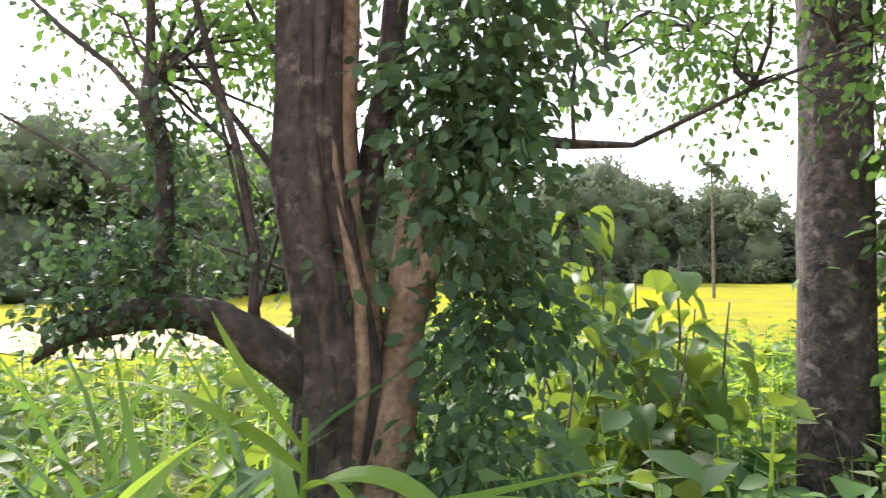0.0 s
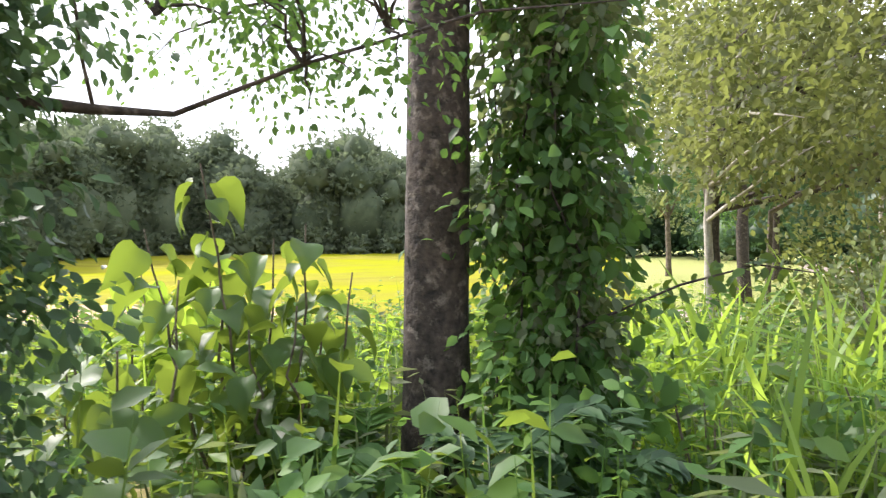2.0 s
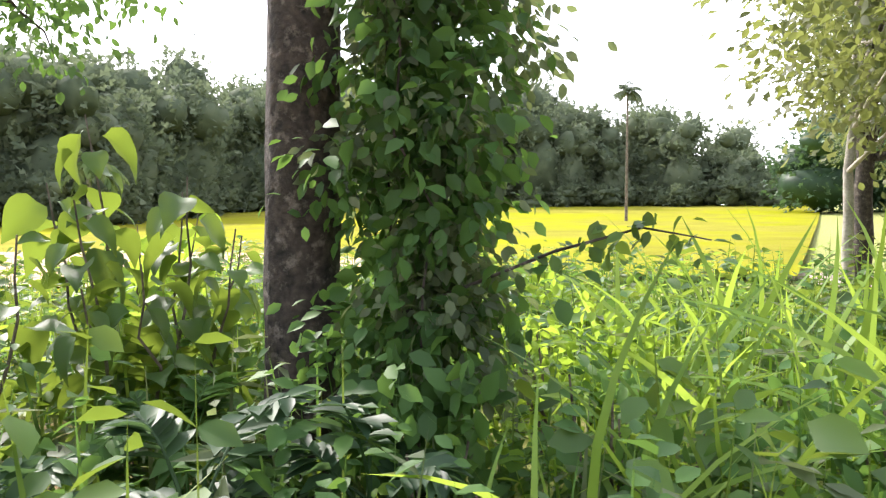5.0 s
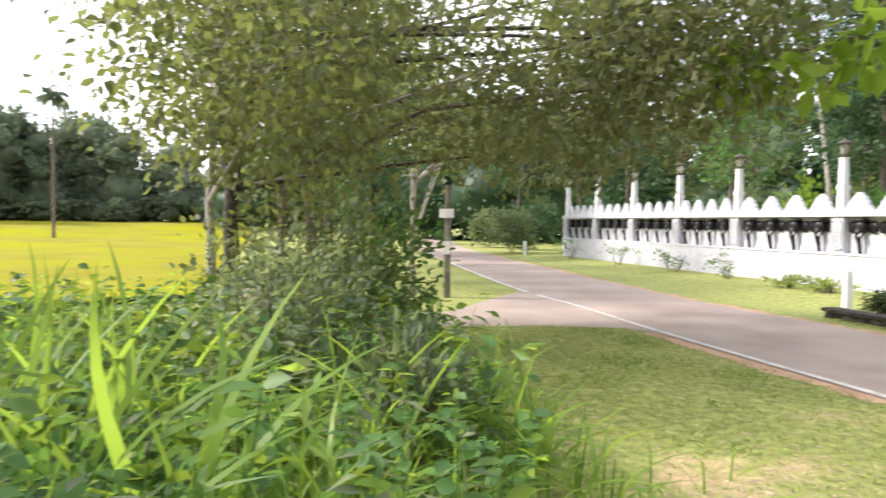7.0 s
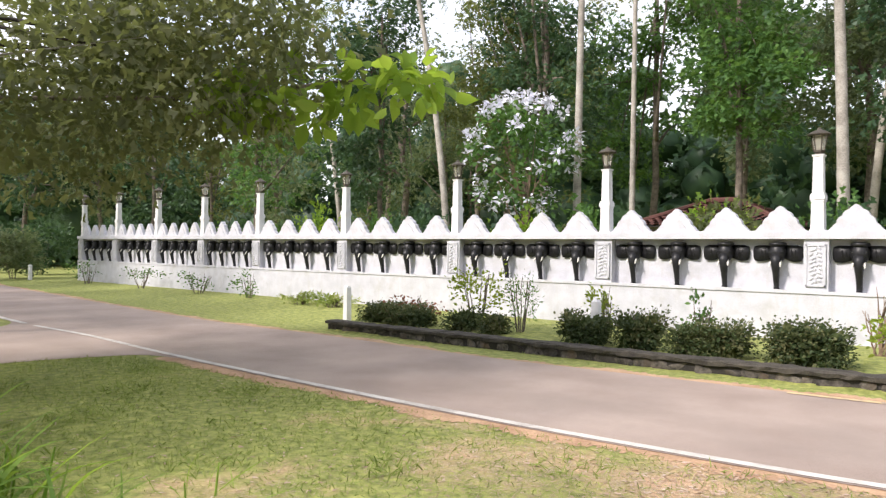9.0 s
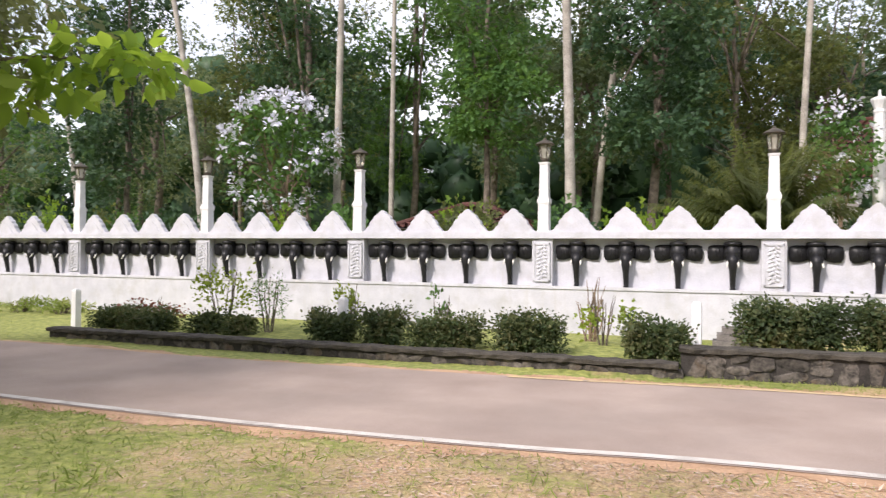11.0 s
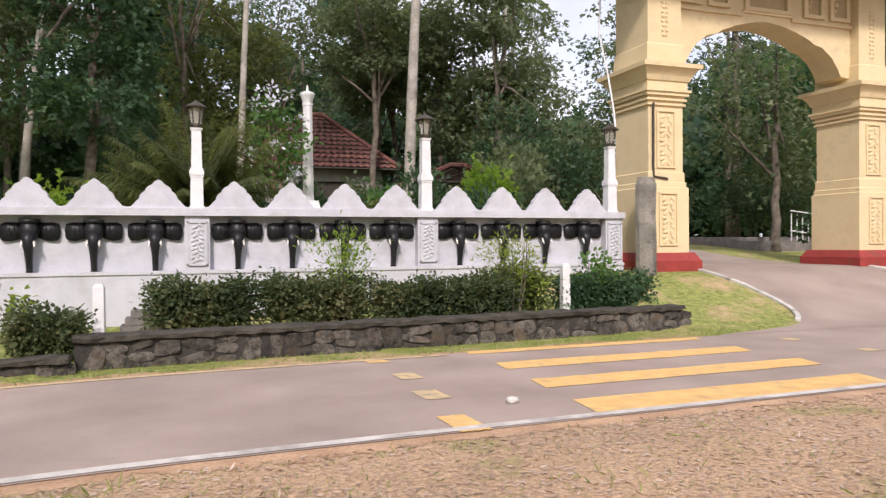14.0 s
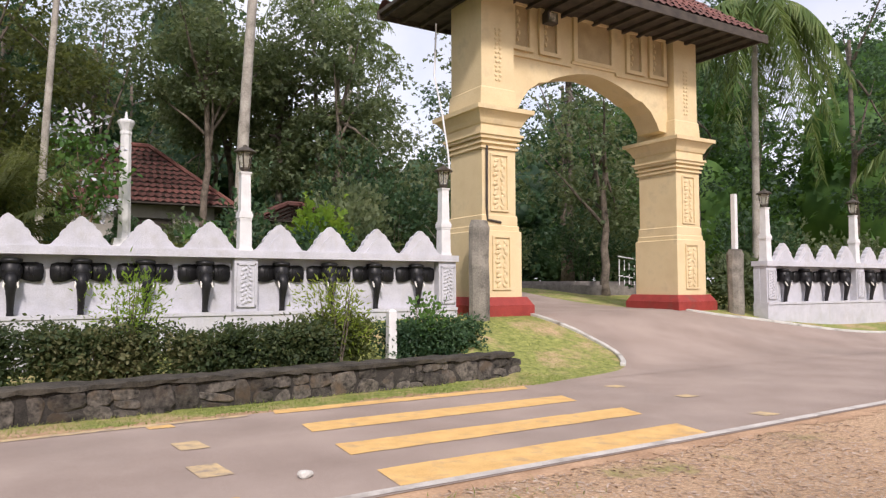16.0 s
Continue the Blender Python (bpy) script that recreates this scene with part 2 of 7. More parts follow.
M_EARTH = surface("earth", (0.27, 0.155, 0.085), (0.52, 0.34, 0.21), 2.5, 0.95, 0.5, 30.0)


def lantern_glass():
    m, n, l, p = node_material("lantern_glass")
    p.inputs["Base Color"].default_value = (0.75, 0.72, 0.62, 1)
    p.inputs["Roughness"].default_value = 0.25
    p.inputs["Transmission Weight"].default_value = 0.7
    return m


M_GLASS = lantern_glass()


def ground_material():
    """Lawn that thins out into dry red earth and leaf litter towards the road."""
    m, n, l, p = node_material("ground")
    geo, sep = n.new("ShaderNodeNewGeometry"), n.new("ShaderNodeSeparateXYZ")
    l.new(geo.outputs["Position"], sep.inputs[0])

    def noise_at(scale, detail=6, rough=0.6):
        t = n.new("ShaderNodeTexNoise")
        t.inputs["Scale"].default_value, t.inputs["Detail"].default_value, t.inputs["Roughness"].default_value = scale, detail, rough
        l.new(geo.outputs["Position"], t.inputs["Vector"])
        return t.outputs[0]

    def ramp(source, a, b, lo=0.3, hi=0.7):
        r = n.new("ShaderNodeValToRGB")
        r.color_ramp.elements[0].position, r.color_ramp.elements[1].position = lo, hi
        r.color_ramp.elements[0].color, r.color_ramp.elements[1].color = (*a, 1), (*b, 1)
        l.new(source, r.inputs[0])
        return r.outputs[0]

    green = ramp(noise_at(9.0), (0.115, 0.15, 0.03), (0.38, 0.39, 0.11))
    dirt = ramp(noise_at(26.0, 9, 0.75), (0.31, 0.19, 0.11), (0.70, 0.49, 0.31), 0.36, 0.64)
    mask, xr, sm = n.new("ShaderNodeMapRange"), n.new("ShaderNodeMapRange"), n.new("ShaderNodeMath")
    xr.inputs[1].default_value, xr.inputs[2].default_value = 0.5, 9.0
    xr.inputs[3].default_value, xr.inputs[4].default_value = -0.10, 0.20
    l.new(sep.outputs[0], xr.inputs[0])
    sm.operation = "ADD"
    yr, far_sm = n.new("ShaderNodeMapRange"), n.new("ShaderNodeMath")
    yr.inputs[1].default_value, yr.inputs[2].default_value, yr.inputs[3].default_value, yr.inputs[4].default_value = -5.5, -4.2, 0.0, -0.2
    l.new(sep.outputs[1], yr.inputs[0])
    far_sm.operation = "ADD"
    l.new(noise_at(0.9, 9, 0.7), far_sm.inputs[0])
    l.new(yr.outputs[0], far_sm.inputs[1])
    l.new(far_sm.outputs[0], sm.inputs[0])
    l.new(xr.outputs[0], sm.inputs[1])
    mask.inputs[1].default_value, mask.inputs[2].default_value = 0.50, 0.66
    l.new(sm.outputs[0], mask.inputs[0])
    mix = n.new("ShaderNodeMix")
    mix.data_type = "RGBA"
    l.new(mask.outputs[0], mix.inputs[0])
    l.new(green, mix.inputs[6])
    l.new(dirt, mix.inputs[7])
    l.new(mix.outputs[2], p.inputs["Base Color"])
    p.inputs["Roughness"].default_value = 0.95
    b = n.new("ShaderNodeBump")
    b.inputs["Strength"].default_value, b.inputs["Distance"].default_value = 0.7, 0.02
    l.new(noise_at(110.0, 6, 0.7), b.inputs["Height"])
    l.new(b.outputs[0], p.inputs["Normal"])
    return m


M_GROUND = ground_material()
M_PADDY = surface("ripe_paddy", (0.175, 0.165, 0.022), (0.25, 0.235, 0.036), 0.35, 1.0, 0.8, 9.0, stain=(0.24, 0.25, 0.008), stain_scale=0.06, stain_at=(0.45, 0.6))
M_PADDY.node_tree.nodes["Principled BSDF"].inputs["Specular IOR Level"].default_value = 0.02


# ---- mesh helpers ----
def part(name, bm, material, parent=None, label="", smooth=False):
    """Links a bmesh as one mesh object, under a thing or a part."""
    me = bpy.data.meshes.new(name)
    bm.to_mesh(me)
    bm.free()
    for mt in (material if isinstance(material, (list, tuple)) else (material,)):
        me.materials.append(mt)
    if smooth:
        me.shade_smooth()
    ob = new(name, me)
    if parent is not None:
        ob.parent = parent
    if label:
        ob["label"] = label
    return ob


def thing(name, at, label, category, group="", turn=0.0):
    """An empty at the base of a thing."""
    ob = new(name)
    ob.empty_display_size = 0.2
    ob.matrix_basis = pose(*at, 0, 0, turn)
    return tagged(ob, label, category, group)


def box(bm, x0, x1, y0, y1, z0, z1, taper=1.0, mat_i=0):
    """A box; taper scales its top about its middle."""
    cx, cy = (x0 + x1) / 2, (y0 + y1) / 2
    lo = [(x0, y0), (x1, y0), (x1, y1), (x0, y1)]
    hi = [(cx + (x - cx) * taper, cy + (y - cy) * taper) for x, y in lo]
    v = [bm.verts.new((*q, z0)) for q in lo] + [bm.verts.new((*q, z1)) for q in hi]
    for f in ((3, 2, 1, 0), (4, 5, 6, 7), (0, 1, 5, 4), (1, 2, 6, 5), (2, 3, 7, 6), (3, 0, 4, 7)):
        bm.faces.new([v[i] for i in f]).material_index = mat_i
    return v


def soften(bm, width=0.01, segments=2):
    bmesh.ops.bevel(bm, geom=[e for e in bm.edges if len(e.link_faces) == 2 and e.calc_face_angle(0) > 0.5], offset=width, segments=segments, affect="EDGES", profile=0.6)
    return bm


def lathe(bm, rings, n=12, cx=0.0, cy=0.0, turn=0.0):
    """A closed solid of revolution from (radius, height) rings."""
    loops = [[bm.verts.new((cx + r * math.cos(turn + 2 * math.pi * i / n), cy + r * math.sin(turn + 2 * math.pi * i / n), z)) for i in range(n)] for r, z in rings]
    for a, b in zip(loops, loops[1:]):
        for i in range(n):
            bm.faces.new((a[i], a[(i + 1) % n], b[(i + 1) % n], b[i]))
    bm.faces.new(loops[0][::-1])
    bm.faces.new(loops[-1])


def tube(bm, pts, radii, n=8, rough=0.0, seed=0):
    """A tapered limb along points, with a slightly uneven skin."""
    rnd = random.Random(seed)
    pts = [Vector(p) for p in pts]
    prev = None
    for i, p in enumerate(pts):
        d = (pts[min(i + 1, len(pts) - 1)] - pts[max(i - 1, 0)]).normalized()
        side = d.cross(Vector((0.31, 0.95, 0.12))).normalized()
        up = side.cross(d)
        ring = []
        for k in range(n):
            a = 2 * math.pi * k / n
            r = radii[i] * (1 + rough * rnd.uniform(-1, 1))
            ring.append(bm.verts.new(p + side * (r * math.cos(a)) + up * (r * math.sin(a))))
        if prev:
            for k in range(n):
                bm.faces.new((prev[k], prev[(k + 1) % n], ring[(k + 1) % n], ring[k]))
        else:
            bm.faces.new(ring[::-1])
        prev = ring
    bm.faces.new(prev)


def square_lathe(bm, cx, rings):
    """A closed stepped solid of rectangular rings (width, depth, height) about cx."""
    loops = [[bm.verts.new((cx + sx * w / 2, sy * d / 2, z)) for sx, sy in ((-1, -1), (1, -1), (1, 1), (-1, 1))] for w, d, z in rings]
    for a, b in zip(loops, loops[1:]):
        for i in range(4):
            bm.faces.new((a[i], a[(i + 1) % 4], b[(i + 1) % 4], b[i]))
    bm.faces.new(loops[0][::-1])
    bm.faces.new(loops[-1])


def curve_points(a, b, sag=0.0, wobble=0.0, n=8, seed=0):
    """Points from a to b, bent upward by sag and wobbling."""
    rnd = random.Random(seed)
    a, b = Vector(a), Vector(b)
    out = []
    for i in range(n + 1):
        t = i / n
        w = wobble * math.sin(math.pi * t)
        out.append(a.lerp(b, t) + Vector((rnd.uniform(-w, w), rnd.uniform(-w, w), sag * 4 * t * (1 - t) + rnd.uniform(-w, w) * 0.4)))
    return out


OVAL = (np.array([(0, 0, 0), (.26, .28, .06), (.27, .62, .05), (0, 1, -.12), (-.27, .62, .05), (-.26, .28, .06), (0, .5, -.02)]),
        [(0, 1, 6), (1, 2, 6), (2, 3, 6), (3, 4, 6), (4, 5, 6), (5, 0, 6)])
HEART = (np.array([(0, 0, 0), (.34, -.06, .05), (.47, .3, .03), (.28, .68, .0), (0, 1.02, -.16), (-.28, .68, 0), (-.47, .3, .03), (-.34, -.06, .05), (0, .42, -.04)]),
         [(0, 1, 8), (1, 2, 8), (2, 3, 8), (3, 4, 8), (4, 5, 8), (5, 6, 8), (6, 7, 8), (7, 0, 8)])
LANCE = (np.array([(0, 0, 0), (.14, .35, .03), (0, 1, -.1), (-.14, .35, .03)]), [(0, 1, 2), (0, 2, 3)])
SPRAY = (np.array([(0, 0, 0), (.3, .4, .08), (.1, .55, 0), (.24, .95, -.05), (-.06, .8, .06), (-.34, .62, -.06), (-.14, .42, .05)]),
         [(0, 1, 2), (2, 3, 4), (0, 2, 4), (0, 4, 6), (4, 5, 6)])


SPRAY3 = (np.array([(0, 0, 0), (.36, .45, .08), (-.06, .52, 0), (.02, .38, .02), (.3, 1.0, -.05), (-.2, .92, .06), (-.02, .26, 0), (-.44, .62, -.06), (-.1, .78, .04)]), [(0, 1, 2), (3, 4, 5), (6, 8, 7)])


def strip(width, droop, n=5, curl=0.0):
    """A long arching blade, one metre long, as a leaf shape."""
    v, f = [], []
    for i in range(n):
        t = i / n
        w = width * (1 - t) ** 0.6 * (0.6 + 0.8 * min(1, t * 3))
        v += [(-w, t * (1 - droop * t * 0.4), -droop * t * t + 0.25 * w), (w, t * (1 - droop * t * 0.4), -droop * t * t + 0.25 * w)]
    v.append((0, 1 - droop * 0.4, -droop))
    for i in range(n - 1):
        a = 2 * i
        f += [(a, a + 1, a + 3), (a, a + 3, a + 2)]
    f.append((2 * n - 2, 2 * n - 1, 2 * n))
    return np.array(v), f


BLADE = strip(0.013, 0.75, 6)
BLADE_STIFF = strip(0.018, 0.3, 5)
GRASS = strip(0.05, 0.35, 2)


def frames_from(dirs, rng, roll=1.0):
    """Turns whose y axis lies along each direction, rolled at random about it."""
    y = dirs / np.linalg.norm(dirs, axis=1, keepdims=True)
    hint = np.tile(np.array((0.0, 0.0, 1.0)), (len(y), 1)) + roll * rng.normal(size=y.shape)
    x = np.cross(y, hint)
    x /= np.linalg.norm(x, axis=1, keepdims=True) + 1e-9
    return np.stack((x, y, np.cross(x, y)), axis=2)


def leaves(name, groups, material, parent=None, label=""):
    """One mesh of many leaves. groups: (shape, places, turns, sizes)."""
    vs, fs, base = [], [], 0
    for (tv, tf), P, R, S in groups:
        if len(P) == 0:
            continue
        S = np.asarray(S, float)
        V = np.einsum("nij,kj->nki", R, tv) * S[:, None, None] + np.asarray(P)[:, None, :]
        F = np.array(tf)[None] + (base + np.arange(len(P)) * len(tv))[:, None, None]
        vs.append(V.reshape(-1, 3))
        fs.append(F.reshape(-1, 3))
        base += len(P) * len(tv)
    V, F = np.concatenate(vs).astype(np.float32), np.concatenate(fs).astype(np.int32)
    me = bpy.data.meshes.new(name)
    me.vertices.add(len(V))
    me.vertices.foreach_set("co", V.ravel())
    me.loops.add(F.size)
    me.loops.foreach_set("vertex_index", F.ravel())
    me.polygons.add(len(F))
    me.polygons.foreach_set("loop_start", np.arange(0, F.size, 3, dtype=np.int32))
    me.update(calc_edges=True)
    me.materials.append(material)
    ob = new(name, me)
    if parent is not None:
        ob.parent = parent
    if label:
        ob["label"] = label
    return ob


def clump_leaves(rng, centres, per, spread, size, shape, droop=0.4, flat=0.8):
    """Leaves round clump centres, pointing outward and drooping."""
    C = np.repeat(np.asarray(centres, float), per, axis=0)
    off = rng.normal(size=C.shape) * np.array((spread, spread, spread * flat))
    d = off / (np.linalg.norm(off, axis=1, keepdims=True) + 1e-6) + rng.normal(size=C.shape) * 0.5 - np.array((0, 0, droop))
    return (shape, C + off, frames_from(d, rng, 0.8), size * rng.uniform(0.6, 1.3, len(C)))


def hat(x, a, b, soft):
    """1 between a and b, falling to 0 over soft."""
    s = lambda u: np.clip(u, 0, 1) ** 2 * (3 - 2 * np.clip(u, 0, 1))
    return s((x - a) / soft + 1) * s((b - x) / soft + 1)


def ramp01(x, a, b):
    u = np.clip((x - a) / (b - a), 0, 1)
    return u * u * (3 - 2 * u)


def height(x, y):
    """The lie of the land: road level, the bank up to the gate, the field behind."""
    x, y = np.asarray(x, float), np.asarray(y, float)
    wall_base = 0.10 + 0.75 * ramp01(x, 7.5, 17.0) - 0.32 * ramp01(x, 25.5, 30.0)
    bank = wall_base * ramp01(y, -4.3 + 2.3 * hat(x, 7.5, 15.0, 1.5) + 0.4 * ramp01(x, 16.0, 17.5), -0.1 + 0.4 * ramp01(x, 16.0, 17.5))
    terrace = hat(x, 7.3, 16.0, 0.15) * ramp01(y - 0.067 * (x - 7.2), -3.82, -3.70) * 0.30 * (1 - ramp01(y, -2.6, -0.5))
    kerb_bed = hat(x, -3.85, 7.0, 0.1) * ramp01(y - 0.031 * (x + 3.95), -4.5, -4.4) * 0.14 * (1 - ramp01(y, -2.6, -0.5))
    behind = 0.9 * ramp01(y, 1.0, 14.0) * ramp01(x, -30, 10)
    r = np.hypot(x - 7, y + 16)
    field = -0.12 * ramp01(-x + 0.35 * y, -2.0, 6.0) * ramp01(-y, 12.5, 17.0) + 1.5 * ramp01(r, 60, 118) * (y < -3) * (x < 5)
    rough_z = 0.03 * np.sin(x * 0.9 + 1.3) * np.cos(y * 1.1) * ramp01(-y, 9.2, 11.0)
    return bank + terrace + kerb_bed + behind + field + rough_z


def sheet(name, xs, ys, material, lift=0.0, keep=None, parent=None):
    """A piece of ground over a grid of xs and ys that follows the land."""
    X, Y = np.meshgrid(xs, ys)
    Z = height(X, Y) + lift
    nx, ny = len(xs), len(ys)
    verts = np.stack((X, Y, Z), axis=2).reshape(-1, 3)
    faces = []
    for j in range(ny - 1):
        for i in range(nx - 1):
            if keep is None or keep((xs[i] + xs[i + 1]) / 2, (ys[j] + ys[j + 1]) / 2):
                a = j * nx + i
                faces.append((a, a + 1, a + nx + 1, a + nx))
    me = bpy.data.meshes.new(name)
    me.from_pydata(verts.tolist(), [], faces)
    me.materials.append(material)
    me.shade_smooth()
    ob = new(name, me)
    if parent is not None:
        ob.parent = parent
    return ob


def ribbon(name, left, right, material, lift, cross=6, parent=None):
    """A strip of paving between two edge lines with as many points."""
    bm = bmesh.new()
    rows = []
    for a, b in zip(left, right):
        row = []
        for k in range(cross + 1):
            t = k / cross
            x, y = a[0] + (b[0] - a[0]) * t, a[1] + (b[1] - a[1]) * t
            row.append(bm.verts.new((x, y, float(height(x, y)) + lift)))
        rows.append(row)
    for p, q in zip(rows, rows[1:]):
        for k in range(cross):
            bm.faces.new((p[k], p[k + 1], q[k + 1], q[k]))
    bmesh.ops.recalc_face_normals(bm, faces=bm.faces)
    if bm.faces[:][0].normal.z < 0:
        bmesh.ops.reverse_faces(bm, faces=bm.faces)
    return part(name, bm, material, parent, smooth=True)


def spline(points, n):
    """Evenly many points along a smooth line through the given ones."""
    P = [np.array(p, float) for p in points]
    P = [2 * P[0] - P[1]] + P + [2 * P[-1] - P[-2]]
    out = []
    for i in range(1, len(P) - 2):
        for k in range(n):
            t = k / n
            a, b, c, d = P[i - 1:i + 3]
            out.append(0.5 * (2 * b + (c - a) * t + (2 * a - 5 * b + 4 * c - d) * t * t + (3 * b - a - 3 * c + d) * t ** 3))
    out.append(P[-2])
    return [tuple(p) for p in out]


# ---- ground, roads ----
def graded(a, b, step, far, grow=1.35):
    """Grid lines, fine from a to b and coarser out to the horizon."""
    mid = list(np.arange(a, b + step / 2, step))
    lo, hi, s = [mid[0]], [mid[-1]], step
    while hi[-1] < far or lo[-1] > -far:
        s *= grow
        hi.append(hi[-1] + s)
        lo.append(lo[-1] - s)
    return np.array(lo[:0:-1] + mid + hi[1:])


tagged(sheet("ground", graded(-30, 36, 0.4, 900), graded(-26, 16, 0.3, 900), M_GROUND), "thin green lawn worn to reddish earth and dry litter", "ground", kind="structure")

NEAR = spline([(-60, -1.5), (-38, -5.3), (-18, -7.7), (-10, -8.5), (-6.4, -8.52), (-3.3, -8.7), (0.4, -8.77), (3.4, -8.74), (6, -8.55), (8.5, -8.25), (15.3, -8.1), (22, -8.0), (40, -8.4), (90, -11)], 8)
FAR = spline([(-60, 2.5), (-38, -2.0), (-18, -4.3), (-10, -5.1), (-6.4, -5.35), (-3.3, -5.25), (0.4, -5.35), (3.4, -5.15), (6, -4.92), (8.5, -4.62), (15.3, -4.35), (22, -4.15), (40, -4.5), (90, -7)], 8)
tagged(ribbon("road", NEAR, FAR, M_ASPHALT, 0.012, 8), "worn grey-brown asphalt lane with pale dusty edges", "road", kind="structure")
tagged(ribbon("side_road", spline([(-2.6, -8.7), (-3.4, -8.95), (-3.75, -9.7), (-4.1, -10.7), (-4.4, -12.0), (-5.4, -13.6), (-8.0, -15.5), (-12, -17)], 6), spline([(-12.5, -8.2), (-9.9, -8.55), (-8.7, -9.4), (-7.4, -10.35), (-5.9, -11.45), (-6.7, -12.5), (-8.8, -14.0), (-12.5, -15.2)], 6), M_ASPHALT, 0.008, 6),
       "narrow grey asphalt side lane branching off", "road", kind="structure")
DRIVE_L = spline([(16.2, -4.3), (18.4, -3.7), (19.35, -2.8), (19.5, -1.6), (19.35, -0.3), (19.4, 1.2), (19.4, 5), (18.6, 12)], 6)
DRIVE_R = spline([(38, -4.45), (33, -2.9), (29, -2.3), (26.3, -1.5), (24.6, -0.6), (24.2, 1.2), (24.4, 5), (25.2, 12)], 6)
tagged(ribbon("driveway", DRIVE_L, DRIVE_R, M_ASPHALT, 0.016, 12), "grey asphalt drive rising through the gateway", "driveway", kind="structure")


def offset_line(line, d):
    """The line moved sideways to its left by d."""
    P = np.array(line)
    T = np.gradient(P, axis=0)
    T /= np.linalg.norm(T, axis=1, keepdims=True)
    return [tuple(p) for p in P + d * np.stack((-T[:, 1], T[:, 0]), axis=1)]


edge = [p for p in NEAR if -9 < p[0] < 60]
tagged(ribbon("edge_line", offset_line(edge, 0.03), offset_line(edge, 0.14), M_LINE, 0.018, 1), "chipped white painted line along the road edge", "road marking", kind="structure")
edge = [p for p in NEAR if -40 < p[0] < -9]
tagged(ribbon("edge_line", offset_line(edge, 0.02), offset_line(edge, 0.14), M_LINE, 0.018, 1), "faded white painted line along the road edge", "road marking", kind="structure")
edge = [p for p in FAR if 5 < p[0] < 12.5]
tagged(ribbon("edge_line", offset_line(edge, -0.13), offset_line(edge, -0.02), M_WORN, 0.018, 1), "faint worn yellow line along the far road edge", "road marking", kind="structure")



def shoulder(line, side, label):
    """Dusty earth along a road edge, ragged on its outer side."""
    rnd = random.Random(len(line) + int(side * 10))
    inner = np.array(offset_line(line, -0.05 * side))
    outer = np.array(offset_line(line, 0.22 * side))
    outer = [tuple(p + (q - p) * (1 + 0.7 * noise.noise(Vector((p[0] * 1.3, p[1], side))) + rnd.uniform(-0.25, 0.25))) for p, q in zip(inner, outer)]
    tagged(ribbon("road_shoulder", [tuple(p) for p in inner], outer, M_EARTH, 0.005, 2), label, "road shoulder", kind="structure")


dense_near, dense_far = spline(NEAR[::2], 24), spline(FAR[::2], 24)
shoulder([p for p in dense_near if -3 < p[0] < 45], -1, "dusty orange earth along the near road edge")
shoulder([p for p in dense_far if -30 < p[0] < 16], 1, "dusty orange earth along the far road edge")


def kerb(line, label):
    bm = bmesh.new()
    a, b = offset_line(line, 0.0), offset_line(line, 0.10)
    rows = []
    for p, q in zip(a, b):
        zp, zq = float(height(*p)), float(height(*q))
        rows.append([bm.verts.new((p[0], p[1], zp - 0.1)), bm.verts.new((p[0], p[1], zp + 0.055)), bm.verts.new((q[0], q[1], zq + 0.055)), bm.verts.new((q[0], q[1], zq - 0.1))])
    for r, s in zip(rows, rows[1:]):
        for k in range(3):
            bm.faces.new((r[k], s[k], s[k + 1], r[k + 1]))
    for r in (rows[0], rows[-1]):
        bm.faces.new(r)
    bmesh.ops.recalc_face_normals(bm, faces=bm.faces)
    tagged(part("kerb", soften(bm, 0.012, 1), M_KERB), label, "kerb", kind="structure")


kerb([p for p in DRIVE_L if -3.5 < p[1] < 0.2], "low white concrete kerb curving up to the gate")
kerb(offset_line([p for p in DRIVE_R if -4.4 < p[1] < 0.2], -0.14), "low pale concrete kerb beside the drive")


def painted(name, corners, material, label, category="road marking", group=""):
    bm = bmesh.new()
    (x0, y0), (x1, y1), (x2, y2), (x3, y3) = corners
    n = 14
    lo = [bm.verts.new((x0 + (x1 - x0) * i / n, y0 + (y1 - y0) * i / n + random.uniform(-.012, .012), 0.0175)) for i in range(n + 1)]
    hi = [bm.verts.new((x3 + (x2 - x3) * i / n, y3 + (y2 - y3) * i / n + random.uniform(-.012, .012), 0.0175)) for i in range(n + 1)]
    for i in range(n):
        bm.faces.new((lo[i], lo[i + 1], hi[i + 1], hi[i]))
    return tagged(part(name, bm, material), label, category, group, "structure")


for y0, y1, x0, x1 in ((-8.02, -7.50, 11.80, 15.45), (-6.93, -6.46, 11.88, 15.68), (-5.82, -5.36, 11.95, 15.68), (-4.64, -4.38, 11.95, 15.8)):
    painted("zebra_stripe", ((x0, y0), (x1 - 0.12, y0 + 0.05), (x1, y1 + 0.02), (x0 + 0.05, y1)), M_YELLOW, "yellow painted crossing stripe on asphalt, slightly chipped", group="zebra crossing")
